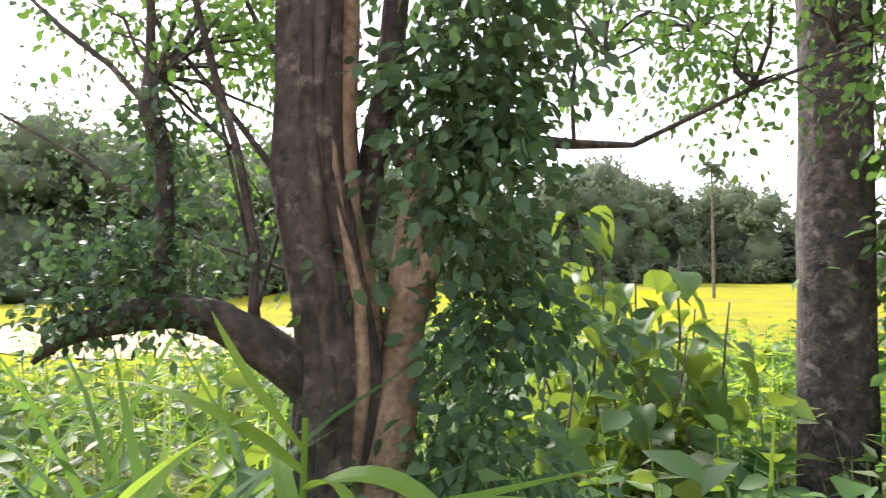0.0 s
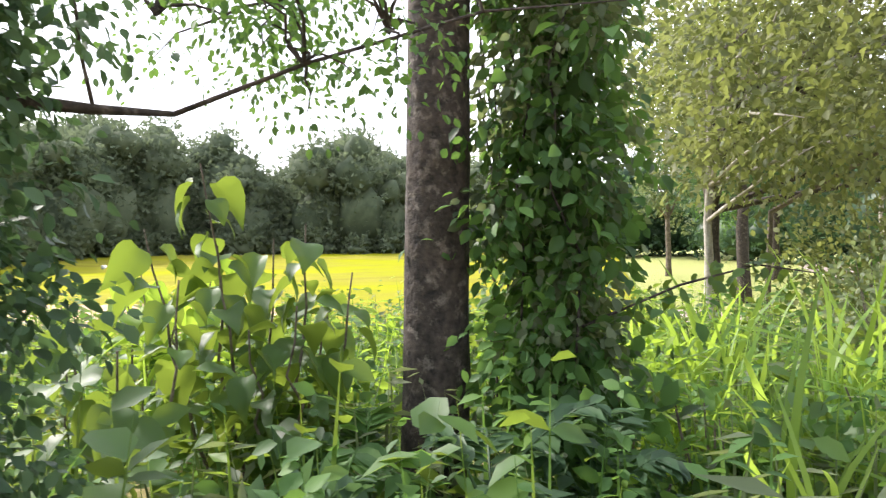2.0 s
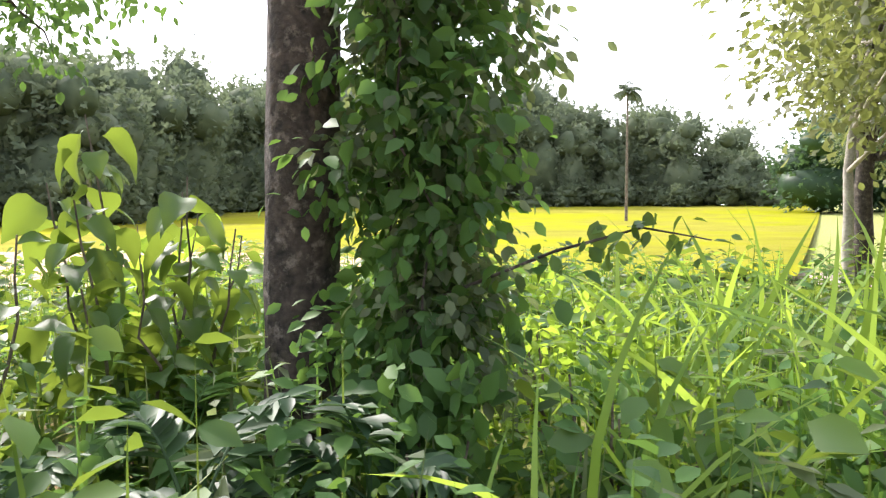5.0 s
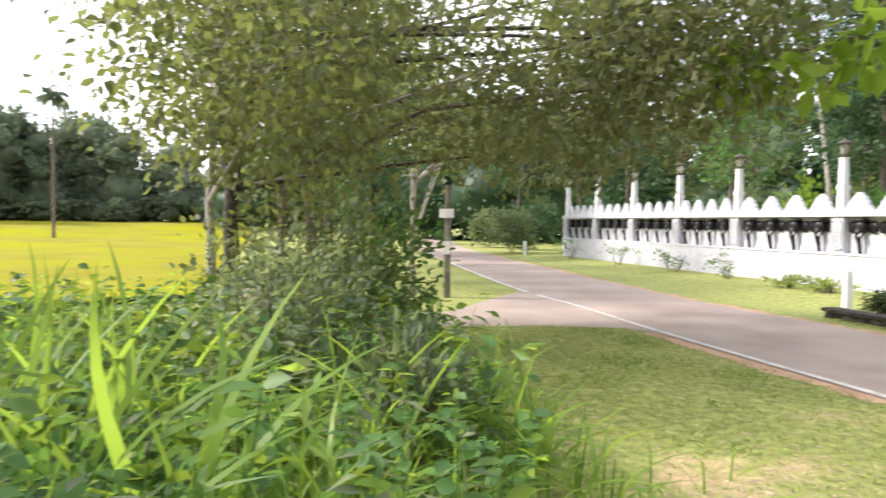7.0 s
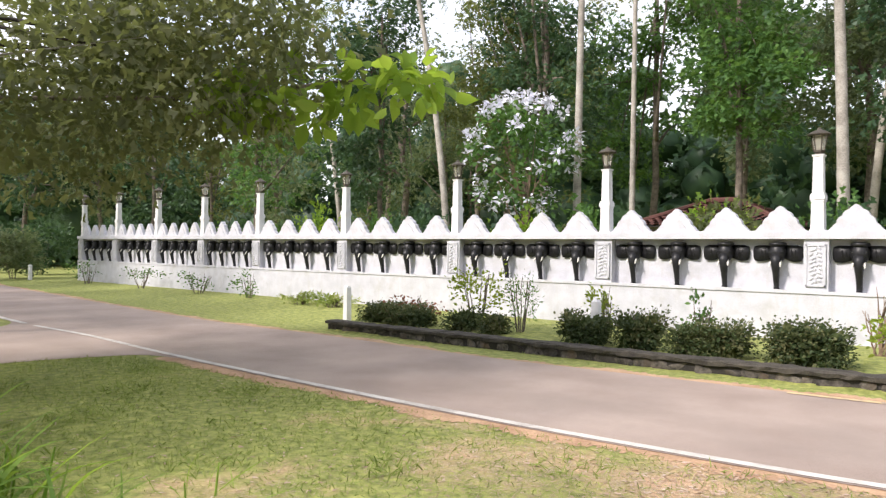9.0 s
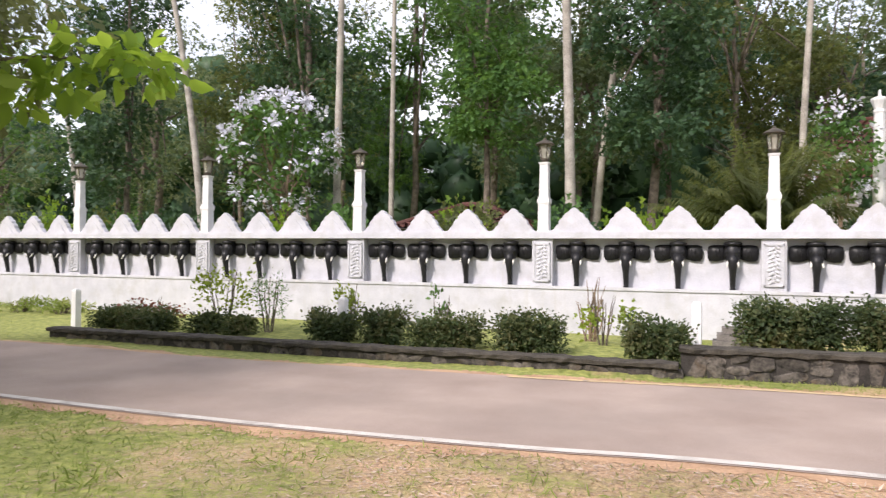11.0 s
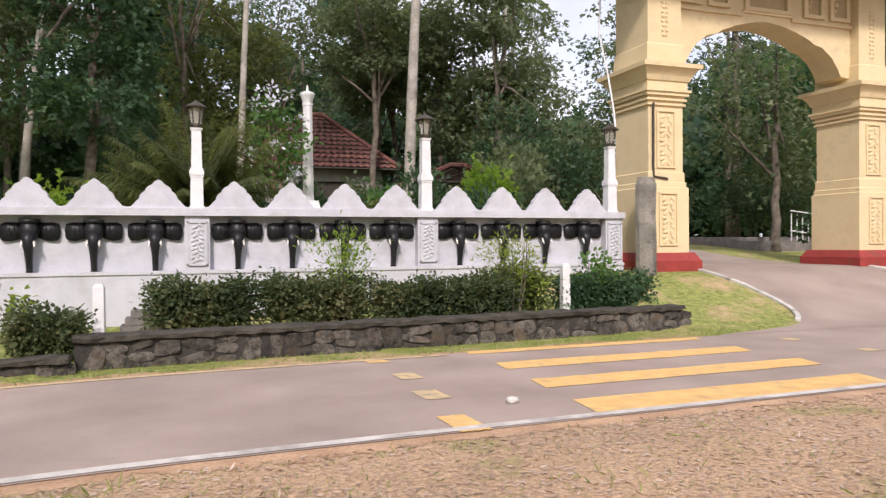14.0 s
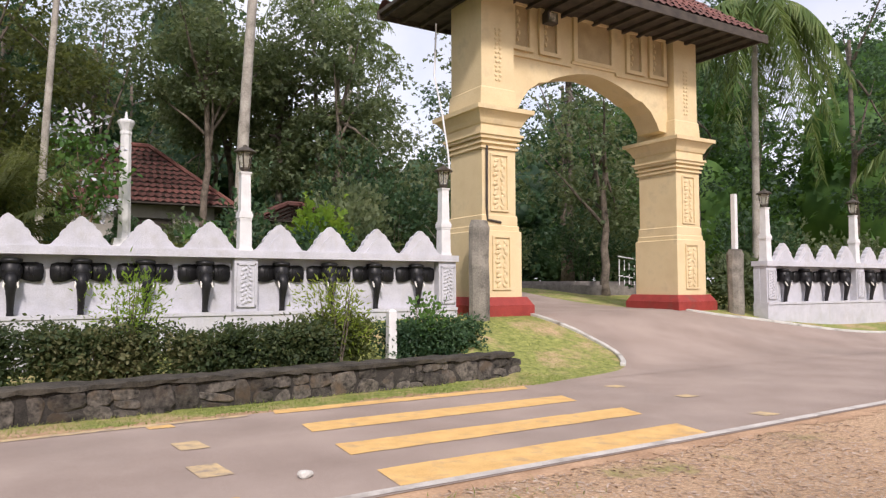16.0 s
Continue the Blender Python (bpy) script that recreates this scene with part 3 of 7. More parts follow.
for y0, y1, x0, m in ((-8.2, -7.66, 10.42, M_YELLOW), (-7.02, -6.6, 10.52, M_WORN), (-5.98, -5.62, 10.58, M_WORN), (-4.82, -4.58, 10.5, M_YELLOW), (-5.2, -4.98, 16.75, M_WORN), (-6.35, -6.15, 16.9, M_WORN), (-7.72, -7.5, 16.6, M_WORN)):
    painted("crossing_dash", ((x0 + 0.06, y0), (x0 + 0.32, y0), (x0 + 0.28, y1), (x0 + 0.03, y1)), m, "short worn yellow dash beside the crossing", group="crossing dashes")

# paddy field and the bare patch in it
FIELD_X, FIELD_Y = graded(-70, 4, 1.6, 130), graded(-90, -14, 1.6, 130)


def in_field(x, y):
    return -128 < x < 3.2 - 0.12 * (y + 20) * (y < -20) and -128 < y < -21.5 + max(0.0, -2.5 - x) * 0.62 and y < -16.5 and math.hypot(x - 7, y + 16) < 122


tagged(sheet("paddy_field", FIELD_X, FIELD_Y, M_PADDY, 0.18, in_field), "flat ripening paddy field, yellow-green and even", "field", kind="structure")
bm = bmesh.new()
ring = []
for i in range(40):
    a = 2 * math.pi * i / 40
    r = 1 + 0.12 * math.sin(3 * a) + 0.06 * math.sin(7 * a)
    x, y = -3.0 + 7.5 * r * math.cos(a) * 0.6 - 4.5 * math.sin(a) * r * 0.5, -33.5 + 10.5 * r * math.sin(a)
    ring.append(bm.verts.new((x, y, float(height(x, y)) + 0.21)))
bm.faces.new(ring)
tagged(part("bare_patch", bm, M_EARTH), "bare orange earth patch at the field's edge", "bare earth", kind="structure")

# ---- boundary wall ----
PILLARS_L = [-26.3, -23.0, -19.65, -16.3, -12.9, -8.6, -4.3, 0.0, 4.3, 8.6, 12.9, 17.15]
PILLARS_R = [26.5, 30.8, 35.1, 39.4, 43.7]
WALL_Z = (1.03, 2.0, 2.13)      # niche sill, niche head, top of the ledge


def merlon_mesh(width):
    """One ogee-shaped cresting piece with a raised plaque on its face."""
    bm = bmesh.new()
    prof = [(0.0, 0.50), (0.035, 0.482), (0.075, 0.45), (0.10, 0.415), (0.16, 0.385), (0.20, 0.345), (0.215, 0.30), (0.265, 0.265), (0.30, 0.215), (0.31, 0.165), (0.355, 0.125), (0.395, 0.075), (0.43, 0.035), (0.5, 0.022)]
    prof = [(-u * width, h) for u, h in prof[:0:-1]] + [(u * width, h) for u, h in prof]
    for y0, y1, k in ((0.0, 0.13, 1.0), (-0.02, 0.05, 0.62)):
        top = [(x * k, h * k if k < 1 else h) for x, h in prof]
        f = [bm.verts.new((x, y0, h)) for x, h in top]
        b = [bm.verts.new((x, y1, h)) for x, h in top]
        f0, f1, b0, b1 = bm.verts.new((top[0][0], y0, 0.0)), bm.verts.new((top[-1][0], y0, 0.0)), bm.verts.new((top[0][0], y1, 0.0)), bm.verts.new((top[-1][0], y1, 0.0))
        bm.faces.new([f0] + f + [f1])
        bm.faces.new([b1] + b[::-1] + [b0])
        ff, bb = [f0] + f + [f1], [b0] + b + [b1]
        for i in range(len(ff) - 1):
            bm.faces.new((ff[i], bb[i], bb[i + 1], ff[i + 1]))
        bm.faces.new((f1, b1, b0, f0))
    bmesh.ops.recalc_face_normals(bm, faces=bm.faces)
    me = bpy.data.meshes.new("merlon")
    bm.to_mesh(me)
    bm.free()
    me.materials.append(M_WHITE)
    return me


def relief_panel_mesh():
    """A framed pilaster panel with a scrolling leaf relief."""
    bm = bmesh.new()
    box(bm, -0.17, 0.17, -0.015, 0.0, 0.0, 0.78)
    for x0, x1, z0, z1 in ((-0.17, -0.145, 0.0, 0.78), (0.145, 0.17, 0.0, 0.78), (-0.17, 0.17, 0.0, 0.03), (-0.17, 0.17, 0.75, 0.78)):
        box(bm, x0, x1, -0.035, -0.0151, z0, z1)
    rnd = random.Random(4)
    for k in range(9):
        z = 0.09 + k * 0.075
        for s in (-1, 1):
            m = pose(s * (0.055 + 0.02 * (k % 2)), -0.02, z + 0.02 * s, 0, 40 * s + rnd.uniform(-15, 15), 0) @ Matrix.Diagonal((0.052, 0.022, 0.03, 1))
            bmesh.ops.create_icosphere(bm, subdivisions=1, radius=1, matrix=m)
        bmesh.ops.create_icosphere(bm, subdivisions=1, radius=1, matrix=pose(0.02 * math.sin(k * 2), -0.02, z) @ Matrix.Diagonal((0.022, 0.028, 0.034, 1)))
    me = bpy.data.meshes.new("relief_panel")
    bm.to_mesh(me)
    bm.free()
    me.materials.append(M_WHITE)
    return me


def elephant_mesh():
    """A black elephant head: brow, band, two square ears, trunk and tusks, in one mesh."""
    bm = bmesh.new()
    bmesh.ops.create_uvsphere(bm, u_segments=16, v_segments=10, radius=1, matrix=pose(0, -0.09, 0.70) @ Matrix.Diagonal((0.165, 0.15, 0.20, 1)))
    lathe(bm, [(0.12, 0.83), (0.165, 0.835), (0.17, 0.885), (0.15, 0.90), (0.10, 0.905)], 16, 0, -0.07)
    tube(bm, [(0, -0.12, 0.66), (0, -0.19, 0.52), (0, -0.19, 0.40), (0, -0.165, 0.28), (0, -0.14, 0.15), (0, -0.125, 0.05), (0, -0.13, 0.01)], [0.125, 0.105, 0.078, 0.064, 0.056, 0.052, 0.06], 12)
    for s in (-1, 1):
        # ear: a rounded slab with a rolled outer edge
        rim = [(0.08, 0.86), (0.2, 0.845), (0.36, 0.85), (0.455, 0.82), (0.475, 0.72), (0.465, 0.60), (0.43, 0.545), (0.30, 0.535), (0.2, 0.56), (0.1, 0.60)]
        f = [bm.verts.new((s * x, -0.045 - 0.02 * (x > 0.3), z)) for x, z in rim]
        b = [bm.verts.new((s * x, 0.005, z)) for x, z in rim]
        mid = bm.verts.new((s * 0.28, -0.02, 0.70))
        for i in range(len(rim)):
            j = (i + 1) % len(rim)
            bm.faces.new((f[i], f[j], mid))
            bm.faces.new((f[i], b[i], b[j], f[j]))
        bm.faces.new(b)
        for k in range(3):
            bmesh.ops.create_icosphere(bm, subdivisions=1, radius=1, matrix=pose(s * (0.25 + 0.07 * k), -0.035, 0.70, 0, 0, 0) @ Matrix.Diagonal((0.012, 0.012, 0.13, 1)))
        bmesh.ops.create_icosphere(bm, subdivisions=1, radius=1, matrix=pose(s * 0.115, -0.2, 0.72) @ Matrix.Diagonal((0.022, 0.016, 0.022, 1)))
    bmesh.ops.recalc_face_normals(bm, faces=bm.faces)
    n0 = len(bm.faces)
    for s in (-1, 1):
        tube(bm, [(s * 0.085, -0.19, 0.55), (s * 0.10, -0.235, 0.49), (s * 0.105, -0.265, 0.45), (s * 0.10, -0.285, 0.43)], [0.024, 0.02, 0.013, 0.004], 6)
    bm.faces.ensure_lookup_table()
    for f in bm.faces[n0:]:
        f.material_index = 1
    me = bpy.data.meshes.new("elephant_head")
    bm.to_mesh(me)
    bm.free()
    me.materials.append(M_BLACK)
    me.materials.append(M_TUSK)
    me.shade_smooth()
    return me


def lamp_post(at, label):
    """A square white post on the wall with a collar, a cap and a metal lantern."""
    post = thing("lamp_post", at, label, "lamp post", "lamp posts along the wall")
    bm = bmesh.new()
    box(bm, -0.125, 0.125, -0.125, 0.125, 0, 0.05)
    box(bm, -0.112, 0.112, -0.112, 0.112, 0.05, 0.62, 0.92)
    box(bm, -0.094, 0.094, -0.094, 0.094, 0.62, 1.40, 0.88)
    part("shaft", soften(bm, 0.015), M_WHITE_PLAIN, post)
    bm = bmesh.new()
    box(bm, -0.112, 0.112, -0.112, 0.112, 0.56, 0.60)
    box(bm, -0.124, 0.124, -0.124, 0.124, 0.60, 0.68)
    box(bm, -0.112, 0.112, -0.112, 0.112, 0.68, 0.72)
    part("collar", soften(bm, 0.01, 1), M_WHITE_PLAIN, post)
    bm = bmesh.new()
    box(bm, -0.094, 0.094, -0.094, 0.094, 1.40, 1.44, 1.12)
    part("cap", soften(bm, 0.01, 1), M_WHITE_PLAIN, post)
    bm = bmesh.new()
    lathe(bm, [(0.07, 1.44), (0.07, 1.47), (0.10, 1.49), (0.10, 1.52)], 6)
    lan = part("lantern", bm, M_LANTERN, post, "dark bronze lantern")
    bm = bmesh.new()
    lathe(bm, [(0.085, 1.52), (0.135, 1.80)], 6)
    part("glass", bm, M_GLASS, lan, "dull frosted lantern glass")
    for k in range(6):
        a = k * math.pi / 3
        bm = bmesh.new()
        tube(bm, [(0.09 * math.cos(a), 0.09 * math.sin(a), 1.51), (0.14 * math.cos(a), 0.14 * math.sin(a), 1.81)], [0.011, 0.011], 4)
        part("frame_bar", bm, M_LANTERN, lan)
    bm = bmesh.new()
    lathe(bm, [(0.20, 1.80), (0.205, 1.815), (0.16, 1.85), (0.09, 1.89), (0.05, 1.905), (0.035, 1.93), (0.015, 1.95)], 12)
    part("roof", bm, M_LANTERN, lan)
    return post


ELEPHANT, RELIEF = elephant_mesh(), relief_panel_mesh()


def boundary_wall(name, xs, y, label):
    """A white wall with a plinth, niches, pilasters, a ledge and a crest."""
    wall = tagged(new(name), label, "wall", kind="structure")
    wall.matrix_basis = pose(0, y, 0)
    x0, x1 = xs[0] - 0.22, xs[-1] + 0.22
    sill, head, top = WALL_Z
    for nm, a, b, z0, z1 in (("plinth", -0.07, 0.36, -0.4, sill), ("back_panel", 0.16, 0.34, sill, head), ("ledge", -0.10, 0.38, head, top)):
        bm = bmesh.new()
        box(bm, x0 - 0.03 * (nm == "ledge"), x1 + 0.03 * (nm == "ledge"), a, b, z0, z1)
        part(nm, soften(bm, 0.015, 2), M_WHITE, wall)
    bm = bmesh.new()
    box(bm, x0, x1, -0.095, -0.071, sill - 0.05, sill + 0.012)
    part("sill", bm, M_WHITE, wall)
    for x in xs:
        bm = bmesh.new()
        box(bm, x - 0.21, x + 0.21, -0.04, 0.158, sill + 0.001, head - 0.001)
        part("pilaster", bm, M_WHITE, wall)
        r = new("relief_panel", RELIEF)
        r.parent, r.matrix_basis = wall, pose(x, -0.043, sill + 0.09)
    for a, b in zip(xs, xs[1:]):
        w = (b - a - 0.26) / 4
        me = merlon_mesh(w)
        for k in range(4):
            o = new("merlon", me)
            o.parent, o.matrix_basis = wall, pose(a + 0.13 + w * (k + 0.5), -0.02, top)
        s = (b - a - 0.42) / 4
        for k in range(4):
            e = tagged(new("elephant_head", ELEPHANT), "glossy black elephant head relief with white tusks in a wall niche", "elephant relief", "elephant heads along the wall")
            e.matrix_basis = pose(a + 0.21 + s * (k + 0.5), y + 0.157, sill + 0.003) @ Matrix.Diagonal((min(1.0, s / 0.96) * 0.945, 1, 1, 1))
    first = None
    for i, x in enumerate(xs):
        at = pose(x, y + 0.12, top)
        first = copy_thing(first, at) if first else lamp_post((x, y + 0.12, top), "slim white post with a bronze lantern on the wall")
    return wall


boundary_wall("wall_west", PILLARS_L, 0.0, "whitewashed wall with elephant niches and an ogee crest")
boundary_wall("wall_east", PILLARS_R, -1.2, "whitewashed elephant wall beyond the gate")
bm = bmesh.new()
box(bm, -26.55, -26.25, 0.4, 14, -0.3, 2.0)
part("wall_return", soften(bm, 0.02), M_WHITE)
tagged(bpy.data.objects["wall_return"], "plain whitewashed return of the boundary wall", "wall", kind="structure")


# ---- gateway ----
def gate():
    """Cream gateway: two stepped pillars, a cusped arch, a niche band and a tiled hipped roof."""
    g = thing("gateway", (21.75, 0.75, 0.0), "cream painted temple gateway with carved pillars and red plinths", "gateway")
    gz = 0.82
    W, D, SPAN = 0.92, 1.3, 3.15
    ring = lambda bm, cx, w, d, z0, z1, taper=1.0: box(bm, cx - w / 2, cx + w / 2, -d / 2, d / 2, z0, z1, taper)
    for s in (-1, 1):
        cx = s * SPAN
        bm = bmesh.new()
        ring(bm, cx, W + 0.62, D + 0.55, gz - 0.6, gz + 0.24, 1.0)
        ring(bm, cx, W + 0.60, D + 0.53, gz + 0.241, gz + 0.42, 0.87)
        part("plinth", soften(bm, 0.02), M_RED, g, "red oxide painted plinth")
        bm = bmesh.new()
        square_lathe(bm, cx, [(W + o, D + o * 0.8, z) for o, z in ((0.20, gz + 0.42), (0.20, 2.70), (0.11, 2.72), (0.11, 2.82), (0.06, 2.84), (0.06, 3.05), (0.0, 3.07), (0.0, 4.55))])
        part("shaft", soften(bm, 0.015), M_CREAM, g)
        bm = bmesh.new()
        steps = [(0.02, 4.551), (0.10, 4.552), (0.10, 4.60), (0.02, 4.61), (0.02, 4.65), (0.14, 4.66), (0.14, 4.71), (0.05, 4.72), (0.05, 4.76), (0.20, 4.77), (0.20, 4.83), (0.28, 4.85), (0.28, 4.90),
                 (0.15, 4.91), (0.15, 5.07), (0.22, 5.10), (0.30, 5.20), (0.46, 5.32), (0.50, 5.35), (0.62, 5.36), (0.64, 5.455), (0.60, 5.46)]
        square_lathe(bm, cx, [(W + o, D + o * 1.04, z) for o, z in steps])
        part("capital", bm, M_CREAM, g, "stepped moulded capital")
        bm = bmesh.new()
        square_lathe(bm, cx, [(W + o, D + o * 0.8 - 0.02, z) for o, z in ((0.10, 5.461), (0.04, 5.93), (-0.02, 5.96), (-0.02, 8.3))])
        part("upper_shaft", soften(bm, 0.015), M_CREAM, g)
        # carved strips on the faces
        for (fx, fy, turn, z0, z1, w, off) in ((cx, -D / 2 - 0.003, 0, 3.15, 4.45, 0.5, 0), (cx, -(D + 0.16) / 2 - 0.003, 0, 1.4, 2.6, 0.5, 0), (cx, -(D - 0.06) / 2 - 0.003, 0, 6.05, 7.5, 0.28, 0)):
            bm = bmesh.new()
            for a0, a1, b0, b1 in ((-w / 2, w / 2, z0, z0 + 0.04), (-w / 2, w / 2, z1 - 0.04, z1), (-w / 2, -w / 2 + 0.04, z0 + 0.04, z1 - 0.04), (w / 2 - 0.04, w / 2, z0 + 0.04, z1 - 0.04)):
                if w > 0.3:
                    box(bm, a0, a1, -0.035, 0, b0, b1)
            n = int((z1 - z0 - 0.1) / 0.105)
            for k in range(n):
                z = z0 + 0.1 + k * 0.105
                for q in (-1, 1):
                    m = pose(q * w * (0.16 + 0.06 * (k % 2)), -0.012, z, 0, q * 50 + 20 * (k % 3), 0) @ Matrix.Diagonal((w * 0.17, 0.03, 0.05, 1))
                    bmesh.ops.create_icosphere(bm, subdivisions=1, radius=1, matrix=m)
            o = part("carved_panel", bm, M_CREAM, g, "floral relief panel")
            o.matrix_basis = pose(fx, fy, 0, 0, 0, turn)
    # arch wall between the pillars, with a cusped opening
    inner = SPAN - (W - 0.02) / 2
    arch = [(inner, 5.46), (inner, 5.62), (inner - 0.32, 5.66), (inner - 0.42, 5.85), (inner - 0.62, 6.12), (inner - 0.95, 6.35), (inner - 1.2, 6.40), (inner - 1.36, 6.50), (inner - 1.8, 6.66), (inner - 2.2, 6.76), (0.0, 6.82)]
    opening = [(-x, z) for x, z in arch] + [(x, z) for x, z in arch[-2::-1]]
    bm = bmesh.new()
    y0, y1 = -0.38, 0.38
    for y in (y0, y1):
        lo = [bm.verts.new((x, y, z)) for x, z in opening]
        hi = [bm.verts.new((x, y, 8.3)) for x, z in opening]
        for i in range(len(lo) - 1):
            bm.faces.new((lo[i], lo[i + 1], hi[i + 1], hi[i]))
        if y == y0:
            keep = lo
        else:
            for i in range(len(lo) - 1):
                bm.faces.new((keep[i], lo[i], lo[i + 1], keep[i + 1]))
    bmesh.ops.remove_doubles(bm, verts=bm.verts, dist=0.0005)
    bmesh.ops.recalc_face_normals(bm, faces=bm.faces)
    part("arch", bm, M_CREAM, g)
    bm = bmesh.new()
    for x0, x1 in ((-inner, -0.75), (0.75, inner)):
        box(bm, x0, x1, -0.44, -0.381, 6.88, 6.96)
    box(bm, -0.75, 0.75, -0.43, -0.381, 6.97, 7.03)
    part("string_course", soften(bm, 0.01, 1), M_CREAM, g)
    # framed recesses above the arch: raised frames round flat tan panels
    for x, w in ((-2.3, 0.42), (-1.45, 0.42), (0.0, 1.15), (1.45, 0.42), (2.3, 0.42)):
        bm = bmesh.new()
        for a0, a1, b0, b1 in ((x - w / 2 - 0.12, x - w / 2, 7.12, 8.1), (x + w / 2, x + w / 2 + 0.12, 7.12, 8.1), (x - w / 2 - 0.12, x + w / 2 + 0.12, 7.03, 7.12), (x - w / 2 - 0.12, x + w / 2 + 0.12, 8.1, 8.22)):
            box(bm, a0, a1, -0.46, -0.381, b0, b1)
        if w < 0.6:
            for k in range(5):
                bmesh.ops.create_icosphere(bm, subdivisions=1, radius=1, matrix=pose(x - 0.1 + 0.04 * (k % 2), -0.39, 7.3 + 0.16 * k) @ Matrix.Diagonal((0.05, 0.04, 0.07, 1)))
        part("niche_frame", bm, M_CREAM, g)
        # thin panel painted darker to give the shallow niche its recess shade
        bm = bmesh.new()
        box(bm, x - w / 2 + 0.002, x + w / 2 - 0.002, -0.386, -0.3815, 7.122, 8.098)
        part("niche_shade_panel", bm, M_NICHE_SHADE, g, "tan niche back, darkened for recess shade")
    # roof: hipped, with overhang, rafters and tile courses
    ex, ey, z0, z1, rx = SPAN + 1.75, 1.95, 8.15, 9.9, 2.2
    bm = bmesh.new()
    lo = [bm.verts.new(p) for p in ((-ex, -ey, z0), (ex, -ey, z0), (ex, ey, z0), (-ex, ey, z0))]
    up = [bm.verts.new((x, y, z0 + 0.09)) for x, y in ((-ex, -ey), (ex, -ey), (ex, ey), (-ex, ey))]
    ra, rb = bm.verts.new((-rx, 0, z1)), bm.verts.new((rx, 0, z1))
    bm.faces.new(lo[::-1])
    for i in range(4):
        bm.faces.new((lo[i], lo[(i + 1) % 4], up[(i + 1) % 4], up[i]))
    bm.faces.new((up[0], up[1], rb, ra))
    bm.faces.new((up[2], up[3], ra, rb))
    bm.faces.new((up[1], up[2], rb))
    bm.faces.new((up[3], up[0], ra))
    roof = part("roof", bm, M_TIMBER_DARK, g, "dark boarded roof underside with timber rafters")
    for k in range(19):
        x = -ex + 0.15 + k * (2 * ex - 0.3) / 18
        bm = bmesh.new()
        box(bm, x - 0.04, x + 0.04, -ey + 0.03, ey - 0.03, z0 - 0.09, z0 - 0.001)
        part("rafter", bm, M_TIMBER_DARK, roof)
    for y in (-ey, ey - 0.04):
        bm = bmesh.new()
        box(bm, -ex - 0.03, ex + 0.03, y - 0.002, y + 0.042, z0 - 0.12, z0 + 0.095)
        part("fascia", bm, M_TIMBER_DARK, roof)
    for c in range(9):
        t0, t1 = c / 9, (c + 1) / 9
        for sy in (-1, 1):
            bm = bmesh.new()
            n = 36
            for i in range(n):
                wx = ex + (rx - ex) * t0
                a0, a1 = -wx + 2 * wx * i / n, -wx + 2 * wx * (i + 1) / n
                ya, yb = sy * ey * (1 - t0), sy * ey * (1 - t1)
                za, zb = z0 + 0.1 + (z1 - z0) * t0 + 0.05, z0 + 0.1 + (z1 - z0) * t1 + 0.03
                am = (a0 + a1) / 2
                v = [bm.verts.new((a0, ya, za - 0.03)), bm.verts.new((am, ya, za + 0.03)), bm.verts.new((a1, ya, za - 0.03)), bm.verts.new((a1, yb, zb - 0.03)), bm.verts.new((am, yb, zb + 0.02)), bm.verts.new((a0, yb, zb - 0.03))]
                bm.faces.new((v[0], v[1], v[4], v[5]))
                bm.faces.new((v[1], v[2], v[3], v[4]))
            part("tile_course", bm, M_TILE, roof, "weathered red clay tiles")
    # conduit on the pillar
    bm = bmesh.new()
    tube(bm, [(-SPAN + 0.02, -D / 2 - 0.04, 2.9), (-SPAN + 0.02 - 0.36, -D / 2 - 0.04, 2.95), (-SPAN - 0.36, -D / 2 - 0.04, 3.2), (-SPAN - 0.36, -D / 2 - 0.05, 4.6)], [0.03] * 4, 6)
    part("conduit", bm, M_TIMBER_DARK, g, "dark vertical conduit")
    return g


gate()
flood = thing("floodlight", (20.1, 0.1, 8.02), "small square floodlight hung under the gate roof", "floodlight")
bm = bmesh.new()
box(bm, -0.16, 0.16, -0.14, 0.06, -0.32, -0.06)
part("housing", soften(bm, 0.02), M_TIMBER_DARK, flood)
bm = bmesh.new()
box(bm, -0.12, 0.12, -0.16, -0.142, -0.29, -0.09)
part("lens", bm, M_GLASS, flood, "pale square lens")
bm = bmesh.new()
box(bm, -0.02, 0.02, -0.03, 0.01, -0.06, 0.04)
part("bracket", bm, M_TIMBER_DARK, flood)


def old_post(at, h, w, label, pole=0.0, lean=0.0):
    p = thing("gate_post", at, label, "post")
    bm = bmesh.new()
    tube(bm, [(0, 0, -0.15), (0.01, 0, h * 0.3), (-0.01, 0.01, h * 0.6), (0.0, 0, h * 0.93), (0.01, 0, h)], [w / 2 * 1.08, w / 2, w / 2 * 0.97, w / 2, w / 2 * 0.8], 10, 0.07, 3)
    part("shaft", bm, M_TIMBER_GREY, p)
    if pole:
        bm = bmesh.new()
        box(bm, -0.06, 0.06, -0.06, 0.06, h, h + pole)
        part("pole", soften(bm, 0.01, 1), M_WHITE_PLAIN, p, "thin white painted pole with a rusty top")
    return p


old_post((17.75, -0.35, 0.82), 2.05, 0.44, "old weathered grey post beside the gate pillar")
old_post((25.95, -0.55, 0.6), 1.85, 0.42, "old weathered post with a thin pole on top", pole=1.5)

# ---- roadside stone kerb walls ----
STONES = []
